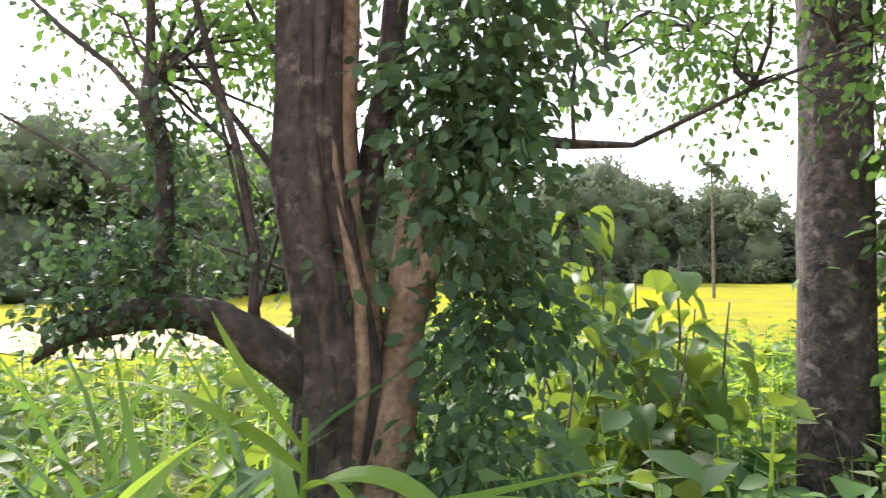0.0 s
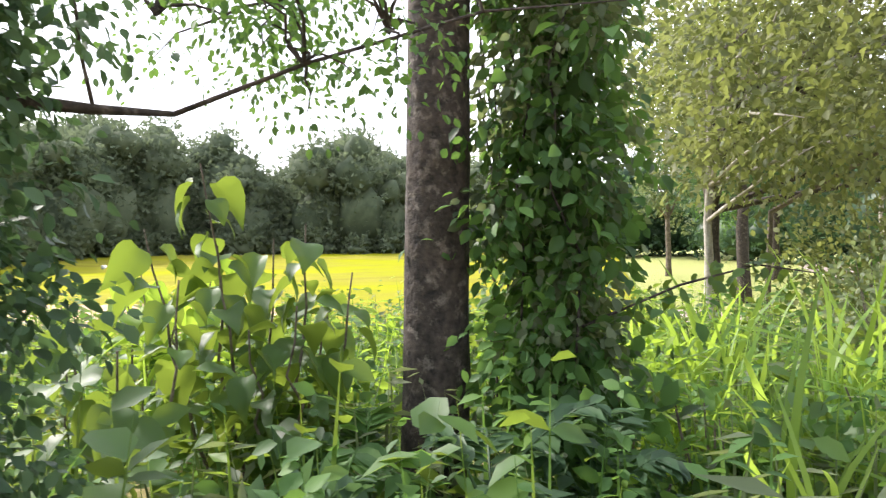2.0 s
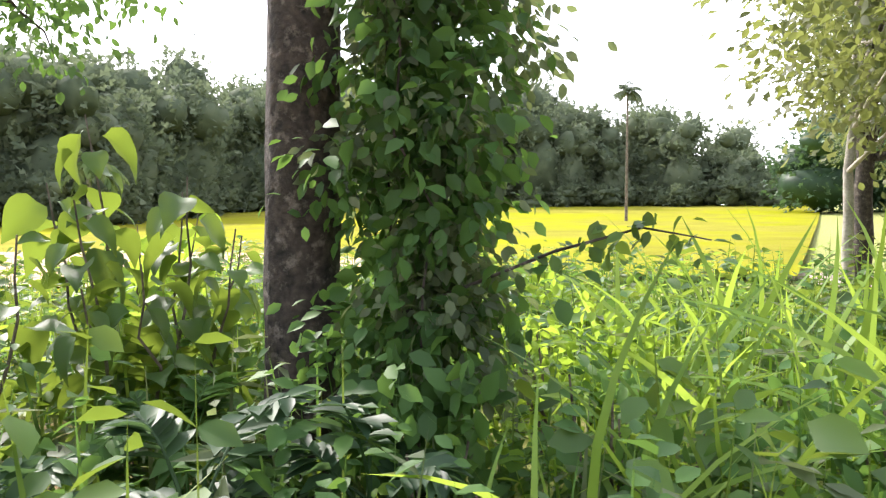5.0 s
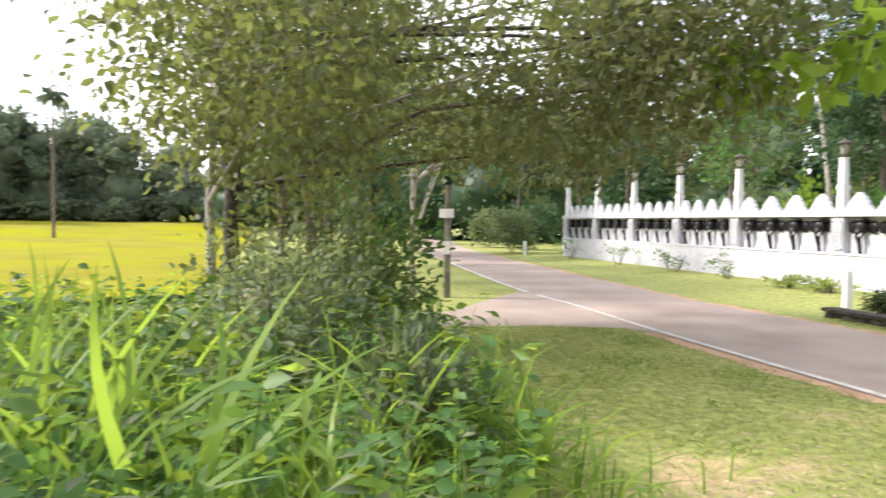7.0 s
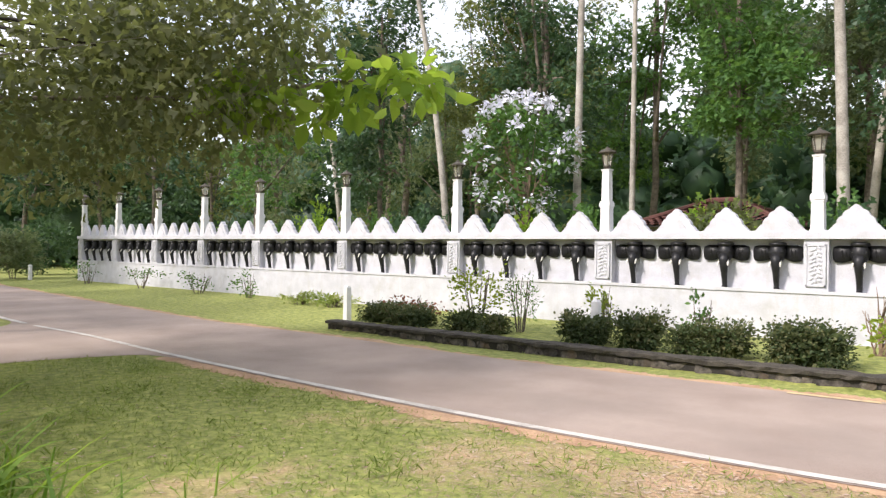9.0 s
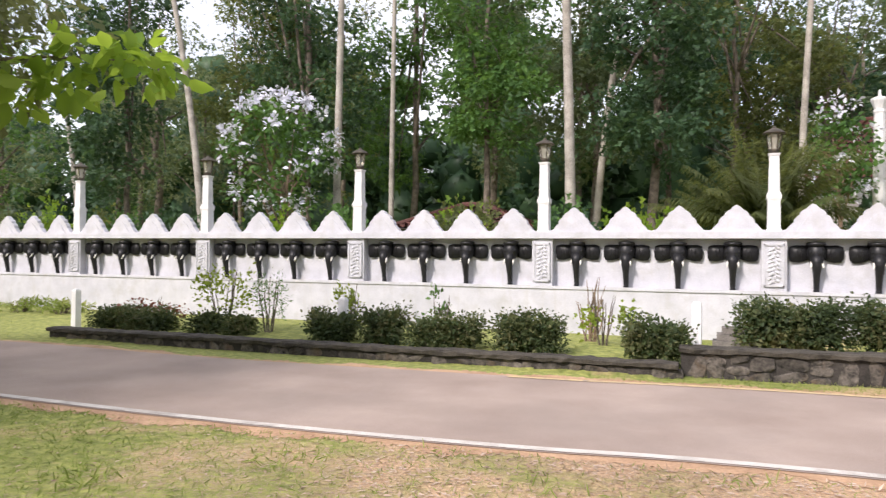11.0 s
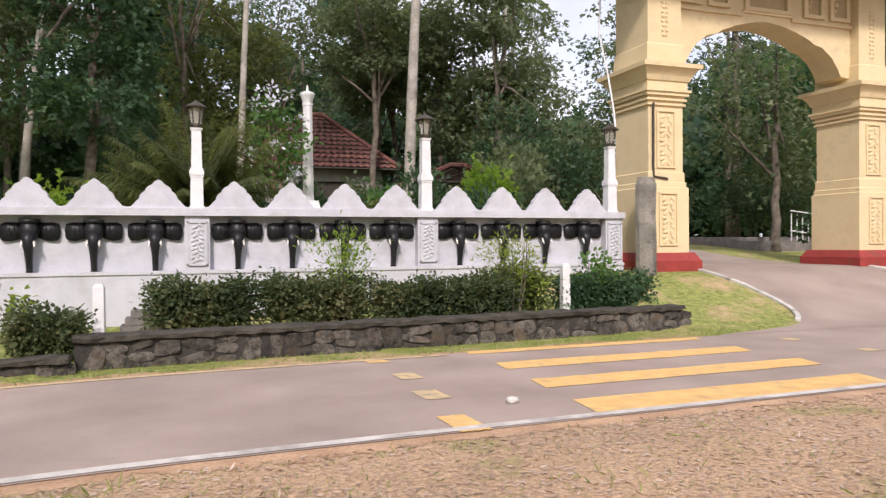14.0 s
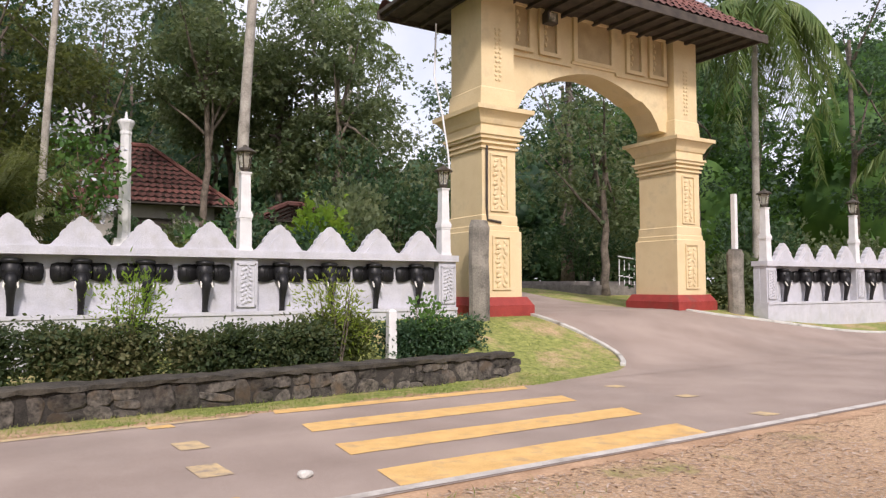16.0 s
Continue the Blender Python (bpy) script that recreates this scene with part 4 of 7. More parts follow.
for i in range(6):
    rnd = random.Random(40 + i)
    bm = bmesh.new()
    bmesh.ops.create_icosphere(bm, subdivisions=2, radius=0.5)
    for v in bm.verts:
        v.co *= 1 + 0.34 * noise.noise(v.co * 2.6 + Vector((i * 9, 0, 0)))
        v.co.x, v.co.z = 1.2 * max(-0.42, min(0.42, v.co.x + 0.12 * v.co.z * (i - 2.5))), 1.25 * max(-0.4, min(0.4, v.co.z + 0.1 * v.co.x * (2.5 - i)))
        v.co.y = max(-0.24, v.co.y)
    me = bpy.data.meshes.new("stone")
    bm.to_mesh(me)
    bm.free()
    me.materials.append(M_STONE)
    STONES.append(me)


def stone_wall(name, x0, x1, ya, yb, top, depth, rows, label):
    """A low rubble wall under a rough dark coping."""
    w = tagged(new(name), label, "low wall", kind="structure")
    yat = lambda x: ya + (yb - ya) * (x - x0) / (x1 - x0)
    bm = bmesh.new()
    n = max(2, int((x1 - x0) / 0.35))
    for nm, z0, z1, o in (("core", -0.3, top - 0.07, 0.0),):
        loops = []
        for i in range(n + 1):
            x = x0 + (x1 - x0) * i / n
            loops.append([bm.verts.new((x, yat(x) + 0.03 + dy, z)) for dy, z in ((0, z0), (0, z1), (depth - 0.03, z1), (depth - 0.03, z0))])
        for a, b in zip(loops, loops[1:]):
            for k in range(4):
                bm.faces.new((a[k], a[(k + 1) % 4], b[(k + 1) % 4], b[k]))
        bm.faces.new(loops[0])
        bm.faces.new(loops[-1])
    bmesh.ops.recalc_face_normals(bm, faces=bm.faces)
    part("core", bm, M_MORTAR, w)
    rnd = random.Random(int(x0 * 7) + 3)
    bm, loops = bmesh.new(), []
    m = max(4, int((x1 - x0) / 0.12))
    for i in range(m + 1):
        x = x0 - 0.02 + (x1 - x0 + 0.04) * i / m
        j = lambda: rnd.uniform(-0.014, 0.014)
        loops.append([bm.verts.new((x, yat(x) + dy + j(), z + j())) for dy, z in ((-0.03, top - 0.07), (-0.035, top - 0.015), (0.0, top), (depth * 0.5, top + 0.008), (depth, top), (depth, top - 0.07))])
    for a, b in zip(loops, loops[1:]):
        for k in range(6):
            bm.faces.new((a[k], a[(k + 1) % 6], b[(k + 1) % 6], b[k]))
    bm.faces.new(loops[0])
    bm.faces.new(loops[-1])
    bmesh.ops.recalc_face_normals(bm, faces=bm.faces)
    part("coping", bm, M_COPING, w, "dark mossy cement coping")
    z_lo, z_hi = -0.03, top - 0.08
    x = x0 + 0.02
    while x < x1 - 0.06:
        pick = rnd.random()
        full = z_hi - z_lo
        sw = full * (rnd.uniform(0.55, 1.25) if rows > 1 else rnd.uniform(1.2, 2.6))
        cuts = [0.0, 1.0] if pick < 0.3 or rows == 1 else [0.0, rnd.uniform(0.3, 0.7), 1.0] if pick < 0.75 else [0.0, rnd.uniform(0.22, 0.36), rnd.uniform(0.55, 0.75), 1.0]
        for a, b in zip(cuts, cuts[1:]):
            n = 1 if b - a > 0.34 or rnd.random() < 0.4 else 2
            for k in range(n):
                o = new("stone", STONES[rnd.randrange(6)])
                o.parent = w
                o.matrix_basis = pose(x + sw * (k + 0.5) / n + rnd.uniform(-0.02, 0.02), yat(x) + 0.05 + rnd.uniform(-0.015, 0.02), z_lo + full * (a + b) / 2 + rnd.uniform(-0.012, 0.012), rnd.uniform(-10, 10), rnd.uniform(-16, 16), rnd.uniform(-10, 10)) @ Matrix.Diagonal((sw / n * rnd.uniform(0.86, 1.04), 0.13, full * (b - a) * rnd.uniform(0.88, 1.05), 1))
        x += sw * rnd.uniform(0.9, 1.0)
    return w


stone_wall("low_wall_west", -3.95, 7.16, -4.64, -4.29, 0.21, 0.30, 1, "low dark stone edging with a cement top")
stone_wall("low_wall_east", 7.2, 16.3, -4.05, -3.42, 0.41, 0.34, 2, "dark rubble stone retaining wall with a mossy coping")


def bollard(at, tilt=0.0):
    b = thing("bollard", at, "square white painted concrete guard post by the kerb", "bollard", "roadside guard posts", tilt)
    bm = bmesh.new()
    box(bm, -0.07, 0.07, -0.07, 0.07, -0.2, 0.75, 0.92)
    box(bm, -0.064, 0.064, -0.064, 0.064, 0.75, 0.79, 0.6)
    part("shaft", soften(bm, 0.012), M_WHITE_PLAIN, b)
    return b


for x, y, z in ((-4.9, -3.2, 0.06), (1.6, -3.42, 0.1), (7.38, -3.25, 0.2), (14.43, -2.75, 0.34), (-28.4, -1.4, 0.0)):
    bollard((x, y, z), random.uniform(-6, 6))

# loose slabs stacked as a step where the bed meets the taller wall
steps = thing("slab_stack", (7.9, -2.75, 0.3), "weathered grey slabs stacked as a rough step", "slabs")
for k, (w, z) in enumerate(((0.62, 0.0), (0.5, 0.1), (0.36, 0.2))):
    bm = bmesh.new()
    box(bm, -w / 2, w / 2, -0.18 + 0.03 * k, 0.18, z, z + 0.095)
    part("slab", soften(bm, 0.012, 1), M_KERB_DARK, steps)

# roadside sign on its pole
sign = thing("signpost", (-8.72, -10.72, 0.0), "grey pole with a blank white sign board and small notice", "sign")
bm = bmesh.new()
tube(bm, [(0, 0, -0.2), (0, 0, 1.2), (0.02, 0, 2.6)], [0.08, 0.077, 0.07], 10)
part("pole", bm, M_TIMBER_GREY, sign)
bm = bmesh.new()
box(bm, -0.02, 0.02, -0.17, 0.17, 1.84, 2.05)
o = part("sign_board", soften(bm, 0.008, 1), M_WHITE_PLAIN, sign, "blank white board")
o.matrix_basis = pose(0.09, -0.05, 0, 0, 0, -35)
bm = bmesh.new()
box(bm, -0.012, 0.012, -0.09, 0.09, 1.0, 1.3)
o = part("notice", bm, M_WHITE_PLAIN, sign, "small pale notice")
o.matrix_basis = pose(0.075, -0.05, 0, 0, 0, -35)
bm = bmesh.new()
bmesh.ops.create_icosphere(bm, subdivisions=2, radius=0.07, matrix=pose(11.28, -7.41, 0.04) @ Matrix.Diagonal((1.0, 0.7, 0.55, 1)))
for v in bm.verts:
    v.co += Vector((0.02, 0.02, 0.012)) * noise.noise(v.co * 14)
tagged(part("pebble", bm, M_KERB), "pale broken stone lying on the asphalt", "stone")


# ---- plants ----
def crown_centres(rng, centre, radii, n, hollow=0.45):
    """Clump centres through an ellipsoid, denser towards its skin."""
    d = rng.normal(size=(n, 3))
    d /= np.linalg.norm(d, axis=1, keepdims=True)
    r = hollow + (1 - hollow) * rng.uniform(0, 1, n) ** 0.6
    return np.array(centre) + d * r[:, None] * np.array(radii)


def tree(at, h, r, crown, seed, leaf=M_LEAF, bark=M_BARK, label="tall broadleaf tree with a dense green crown", category="tree", group="",
         clumps=60, per=60, size=0.3, spread=0.6, shape=SPRAY, lean=(0, 0), limbs=7, name="tree", droop=0.4, flat=0.8, hollow=0.45):
    """A tree: tapered trunk, limbs into the crown, and a crown of many leaves. crown: (dx, dy, z, rx, ry, rz) list."""
    rng = np.random.default_rng(seed)
    t = thing(name, at, label, category, group)
    top = (lean[0], lean[1], h)
    bm = bmesh.new()
    pts = curve_points((0, 0, -0.3), top, 0, 0.12 * h / 10, 9, seed)
    tube(bm, pts, [r * (1.35 if i == 0 else 1) * (1 - 0.065 * i) for i in range(10)], 9, 0.06, seed)
    part("trunk", bm, bark, t, smooth=True)
    cs = np.concatenate([crown_centres(rng, (c[0], c[1], c[2]), c[3:6], max(4, int(clumps * w)), hollow) for c, w in [(c, 1 / len(crown)) for c in crown]])
    picks = rng.choice(len(cs), min(limbs, len(cs)), replace=False)
    for k in picks:
        b = pts[rng.integers(4, 9)]
        bm = bmesh.new()
        tube(bm, curve_points(b, cs[k], 0.1 * h / 10, 0.05 * h / 10, 5, int(k)), [r * 0.42, r * 0.36, r * 0.3, r * 0.22, r * 0.15, r * 0.07], 6)
        part("limb", bm, bark, t, smooth=True)
    leaves("crown", [clump_leaves(rng, cs, per, spread, size, shape, droop, flat)], leaf, t)
    return t


def shrub(at, w, h, seed, leaf, label, category="shrub", group="", n=900, size=0.1, shape=OVAL, boxy=False, stems=6, name="shrub", depth=None):
    """A shrub: stems and a body of leaves; boxy for clipped ones."""
    rng = np.random.default_rng(seed)
    t = thing(name, at, label, category, group)
    d = depth or w
    for k in range(stems):
        bm = bmesh.new()
        a = rng.uniform(0, 6.28)
        q = (math.cos(a) * w * 0.3 * rng.uniform(0.2, 1), math.sin(a) * d * 0.3 * rng.uniform(0.2, 1), h * rng.uniform(0.6, 0.9))
        tube(bm, curve_points((q[0] * 0.25, q[1] * 0.25, -0.1), q, 0, 0.03, 4, seed + k), [0.014, 0.012, 0.010, 0.008, 0.005], 5)
        part("stem", bm, M_BARK, t)
    if boxy:
        P = rng.uniform(-1, 1, (n, 3)) * np.array((w / 2, d / 2, h * 0.42)) + np.array((0, 0, h * 0.56))
        q = np.abs(P - np.array((0, 0, h * 0.56))) / np.array((w / 2, d / 2, h * 0.42))
        push = q.max(axis=1) < 0.55
        P[push] = (P[push] - np.array((0, 0, h * 0.56))) * 1.6 + np.array((0, 0, h * 0.56))
        P += 0.05 * rng.normal(size=P.shape) + 0.05 * np.sin(P[:, [1, 0, 0]] * 7 + seed)
    else:
        cs = crown_centres(rng, (0, 0, h * 0.55), (w * 0.42, d * 0.42, h * 0.42), max(6, n // 30), 0.2)
        P = cs[rng.integers(0, len(cs), n)] + rng.normal(size=(n, 3)) * np.array((w, d, h)) * 0.085
    P[:, 2] = np.maximum(P[:, 2], 0.03)
    core = rng.uniform(-1, 1, (n // 5, 3)) * np.array((w * 0.4, d * 0.32, h * 0.36)) + np.array((0, 0, h * 0.5)) if boxy else np.zeros((0, 3))
    dirs = (P - np.array((0, 0, h * 0.3))) + rng.normal(size=P.shape) * 0.35 * w
    leaves("foliage", [(shape, P, frames_from(dirs, rng, 0.9), size * rng.uniform(0.6, 1.3, n)), (shape, core, frames_from(rng.normal(size=core.shape), rng), np.full(len(core), size * 2.6))], leaf, t)
    return t


def frond(rng, base, azimuth, length, rise, sag, leaflet, n=34, width=1.0):
    """One feather frond: rib points, and leaflets as (places, directions, sizes)."""
    a = np.array((math.cos(azimuth), math.sin(azimuth), 0.0))
    side = np.array((-a[1], a[0], 0.0))
    t = np.linspace(0, 1, n)
    rib = np.array(base) + a * (length * (t - 0.18 * t * t))[:, None] * math.cos(rise) + np.array((0, 0, 1.0)) * (length * (t * math.sin(rise) - sag * t * t))[:, None]
    P, D, S = [], [], []
    tang = np.gradient(rib, axis=0)
    tang /= np.linalg.norm(tang, axis=1, keepdims=True)
    for i in range(3, n):
        for s in (-1, 1):
            P.append(rib[i])
            D.append(tang[i] * 0.7 + side * s * 0.9 * width - np.array((0, 0, 0.55)) + rng.normal(size=3) * 0.12)
            S.append(leaflet * (0.45 + 0.75 * math.sin(math.pi * min(0.98, 0.15 + 0.8 * t[i]))))
    return rib, np.array(P), np.array(D), np.array(S)


LEAFLET = strip(0.032, 0.3, 2)


def palm(at, h, r, seed, label, wide=1.0, *, lean=(0, 0), fronds=16, length=3.6, leaf=M_FROND, bark=M_PALM_BARK, name="coconut_palm", category="palm tree", n=30, crown=True, leaflet=0.75, spread=(-0.5, 1.1), sag=(0.35, 0.75), azimuths=None):
    """A palm: ringed leaning trunk and feather fronds, each its own part."""
    rng = np.random.default_rng(seed)
    t = thing(name, at, label, category)
    if h > 0.3:
        bm = bmesh.new()
        k = 22
        pts = [(lean[0] * (i / k) ** 1.6, lean[1] * (i / k) ** 1.6, -0.3 + (h + 0.3) * i / k) for i in range(k + 1)]
        tube(bm, pts, [r * (1.3 if i == 0 else 1.0) * (1 - 0.45 * i / k) * (1 + 0.03 * (i % 2)) for i in range(k + 1)], 10, 0.02, seed)
        part("trunk", bm, bark, t, smooth=True)
    if crown:
        for i in range(fronds):
            az = azimuths[i % len(azimuths)] + rng.uniform(-0.2, 0.2) if azimuths else 2 * math.pi * i / fronds + rng.uniform(-0.2, 0.2)
            rib, P, D, S = frond(rng, (lean[0], lean[1], h), az, length * rng.uniform(0.85, 1.1), rng.uniform(*spread), rng.uniform(*sag), leaflet, n)
            f = leaves("frond", [((LEAFLET[0] * np.array((wide, 1, 1)), LEAFLET[1]), P, frames_from(D, rng, 0.25), S)], leaf, t)
            bm = bmesh.new()
            tube(bm, [tuple(p) for p in rib[::5]], [max(0.006, 0.028 * (1 - j / (len(rib[::5])))) for j in range(len(rib[::5]))], 5)
            part("rib", bm, leaf, f)
    return t


def gz(x, y):
    return float(height(x, y))


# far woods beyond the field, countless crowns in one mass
def woods(name, seed, label, places, size=0.92, per=270, leaf=M_LEAF_FAR_HAZE):
    """Massed distant crowns: lumpy bodies bristling with sprays. places: (x, y, height, radius)."""
    rng = np.random.default_rng(seed)
    bm = bmesh.new()
    bmesh.ops.create_icosphere(bm, subdivisions=2, radius=1)
    bv = np.array([v.co[:] for v in bm.verts])
    bf = [tuple(v.index for v in f.verts) for f in bm.faces]
    bm.free()
    groups = []
    for x, y, h, r in places:
        z0 = gz(x, y)
        lobes = [(0.0, 0.0, 0.30 * h, r, 0.34 * h)]
        for q in range(4):
            a, out = rng.uniform(0, 6.283), rng.uniform(0.15, 0.75) * r
            lobes.append((out * math.cos(a), out * math.sin(a), h * rng.uniform(0.5, 0.86), r * rng.uniform(0.42, 0.68), min(0.2 * h, r * rng.uniform(0.4, 0.65))))
        for lx, ly, lz, lr, lh in lobes:
            k = rng.uniform(0.8, 2.2, (3, 3))
            ph = rng.uniform(0, 6, 2)
            size3 = np.array((lr, lr, lh)) * 0.9

            def lumpy(v):
                return v * (1 + 0.13 * np.sin(v @ (k[0] * 3) + ph[0]) + 0.10 * np.sin(v @ (k[1] * 6) + ph[1]))[:, None] * size3

            at = np.array((x + lx, y + ly, z0 + lz))
            groups.append(((lumpy(bv) * 0.8, bf), at[None], np.eye(3)[None], [1.0]))
            m = int(per * 0.34 * min(4.0, max(0.4, lr * (lr + lh) / 11.0)))
            ray = rng.normal(size=(m, 3))
            ray /= np.linalg.norm(ray, axis=1, keepdims=True)
            P = lumpy(ray) * rng.uniform(0.84, 1.16, (m, 1)) + at + rng.normal(size=(m, 3)) * 0.2
            groups.append((SPRAY3, P, frames_from(ray + rng.normal(size=(m, 3)) * 0.6, rng), size * rng.uniform(0.6, 1.3, m)))
    return tagged(leaves(name, groups, leaf), label, "woodland", kind="stuff")


rng0 = np.random.default_rng(5)
spots = []
for deg in np.arange(181, 262, 1.25):
    dist = 112 - 46 * float(ramp01(deg, 216, 238)) + rng0.uniform(-4, 4)
    hgt = float(np.interp(deg, (181, 185, 188, 192, 196, 198.5, 201, 206, 212, 220, 230, 245, 262), (7, 9.5, 12, 15, 17, 20.5, 18, 17, 19, 18.5, 16.5, 15.5, 15))) * rng0.uniform(0.68, 1.22)
    spots.append((7 + dist * math.cos(math.radians(deg)), -16 + dist * math.sin(math.radians(deg)), hgt * 0.9, hgt * 0.22 + 0.6))
    spots.append((7 + (dist - 5) * math.cos(math.radians(deg + 0.3)), -16 + (dist - 5) * math.sin(math.radians(deg + 0.3)), rng0.uniform(2.4, 4.2), 2.0))
    dist += 13
    spots.append((7 + dist * math.cos(math.radians(deg + 0.6)), -16 + dist * math.sin(math.radians(deg + 0.6)), hgt * 1.02, hgt * 0.26 + 0.8))
woods("far_woods", 11, "green woodland edge beyond the paddy field, paled for haze", spots)
spots = []
for deg in np.arange(150, 182, 1.6):
    dist = 64 + 24 * float(ramp01(deg, 160, 180)) + rng0.uniform(-6, 6)
    spots.append((7 + dist * math.cos(math.radians(deg)), -16 + dist * math.sin(math.radians(deg)), rng0.uniform(9, 15), rng0.uniform(4, 5.5)))
for i in range(34):
    spots.append((-70 + 4.6 * i + rng0.uniform(-1.5, 1.5), 36 + rng0.uniform(-3, 7), rng0.uniform(14, 19) - 6.0 * float(hat(-70 + 4.6 * i, 24, 42, 5)) + 5.0 * float(hat(-70 + 4.6 * i, -50, 19, 3)), rng0.uniform(4.0, 5.5)))
for i in range(17):
    spots.append((10 + 3.2 * i, 31 + rng0.uniform(-1.5, 1.5), rng0.uniform(4.2, 6.0), 2.6))
for i in range(34):
    spots.append((-72 + 3.9 * i, 30.5 + rng0.uniform(-1.5, 1.5) + 4.0 * float(hat(-72 + 3.9 * i, 4, 24, 3)), rng0.uniform(6.5, 9.0) + 4.0 * float(hat(-72 + 3.9 * i, -80, -12, 4)) - 3.0 * float(hat(-72 + 3.9 * i, 18, 40, 3)), 3.4))
woods("far_woods", 12, "dark green woodland behind the temple grounds", spots, 0.72, 270, M_LEAF_DARK)
for k, (x, y, h, rr) in enumerate(((60, -6, 13, 5), (66, 4, 14, 5), (58, 12, 12, 5), (70, -16, 13, 6), (62, -26, 11, 5), (50, -34, 12, 6), (34, -40, 12, 6), (20, -44, 12, 6), (6, -46, 3, 3), (48, 20, 17, 6), (54, 10, 17, 6), (56, 24, 18, 6), (50, 32, 18, 6))):
    spots.append((x, y, h, rr))
woods("far_woods", 13, "green woodland along the road", spots[-13:], 0.62, 640, M_LEAF)

palm((-58.2, -32.0, gz(-58.2, -32)), 12.0, 0.15, 31, "tall lone palm with a small ragged crown in the field", 4.0, fronds=15, length=1.7, n=16, leaflet=0.6, leaf=M_LEAF_FAR_HAZE, bark=M_BARK, name="field_palm", spread=(-0.6, 1.2))
palm((-26.0, -63.0, gz(-26, -63)), 5.0, 0.2, 33, "young palm with pale hanging fronds at the woodland edge", 5.0, fronds=14, length=3.2, n=20, name="field_palm")

# --- trees behind the wall ---
TREES = [(16.0, 16.8, 12.5), (12.6, 25.5, 14), (18.2, 21.5, 10.5), (-23, 26, 20), (-18.5, 23, 19), (-27, 21, 18), (-33, 27, 18), (-22, 21, 15), (-30, 22, 15), (-26, 29, 16), (-33, 7, 12), (-29, 13, 14), (-24, 8, 13), (-20, 15, 15), (-16, 9, 12.5), (-12.5, 16, 15), (-9, 12, 13), (-3, 20, 14), (-0.5, 11, 12), (2.5, 17, 14), (5.5, 11.5, 13), (8.2, 17.5, 15),
         (8.8, 24, 14), (11.5, 29, 14), (19.5, 18.0, 11), (22.5, 24, 11), (29, 24, 9), (33, 14, 12), (37, 19, 13), (18.6, 26, 13.0), (-6.5, 18, 15), (0.5, 24, 15), (5, 25, 15), (-14, 24, 16), (15, 31, 13.5), (21, 15, 11.5), (24, 21, 11.5), (27.5, 14, 12), (31, 20, 12), (35, 8, 13), (39, 13, 13), (44, 6, 14), (30, 8.5, 9), (26.5, 27, 10), (48, 14, 14), (-38, 14, 14), (-44, 4, 12), (-36, -14, 11), (-48, -8, 12), (-40, 7, 13)]
for i, (x, y, h) in enumerate(TREES):
    h += 2.5 * float(hat(x, -17, 20, 1.5)) + 2.0 * float(hat(x, -20, 3, 2.0)) + 3.5 * float(hat(x, 32, 60, 2))
    rr = random.Random(300 + i)
    w = rr.uniform(2.4, 3.3)
    mat = M_LEAF_GREY if 18.5 < x < 31 or i < 3 else M_LEAF_DARK if x > 29 else (M_LEAF, M_LEAF_GREY, M_LEAF_DARK, M_LEAF_OLIVE, M_LEAF_DARK, M_LEAF_GREY)[i % 6]
    tree((x, y, gz(x, y)), h * 0.72, rr.uniform(0.14, 0.24), [(rr.uniform(-1, 1), rr.uniform(-1, 1), h * 0.72, w, w, h * 0.28), (rr.uniform(-1.6, 1.6), rr.uniform(-1, 1), h * (0.45 if i > 2 else 0.6), w * 0.85, w * 0.8, h * (0.24 if i > 2 else 0.12))],
         700 + i, mat, M_BARK, "grey-green tree inside the gateway" if 18.5 < x < 31 else "grey-green leafy tree in the temple grounds" if i < 3 else "dense dark green tree in the temple grounds" if x > 29 else ("mid-green broadleaf tree behind the wall", "grey-green leafy tree behind the wall", "dense dark tree in the temple grounds", "olive-green feathery tree in the temple grounds", "dark green tree behind the wall", "grey-green tree in the temple grounds")[i % 6], "tree", "trees behind the wall",
         clumps=58, per=120 if -17 < x < 24 and y < 22 else 44, size=0.26, flat=0.5, spread=0.42, limbs=8, shape=SPRAY3, hollow=0.25)

# shrubs in the shade behind the wall
for i in range(46):
    rr = random.Random(900 + i)
    x = -27 + i * 1.0 + rr.uniform(-0.5, 0.5)
    if 17.5 < x < 26.5 or 6.4 < x < 11.4:
        continue
    y = rr.uniform(1.8, 6.5)
    shrub((x, y, gz(x, y)), rr.uniform(1.5, 2.6), rr.uniform(1.6, 3.0), 1000 + i, (M_LEAF, M_LEAF_DARK, M_LEAF_DARK, M_LEAF_BRIGHT, M_LEAF_OLIVE)[i % 5], ("leafy green shrub behind the wall", "dark glossy shrub behind the wall", "dark shaded shrub behind the wall", "bright green shrub behind the wall", "olive bush behind the wall")[i % 5],
          group="shrubs behind the wall", n=1000, size=0.2, shape=SPRAY3, stems=4)
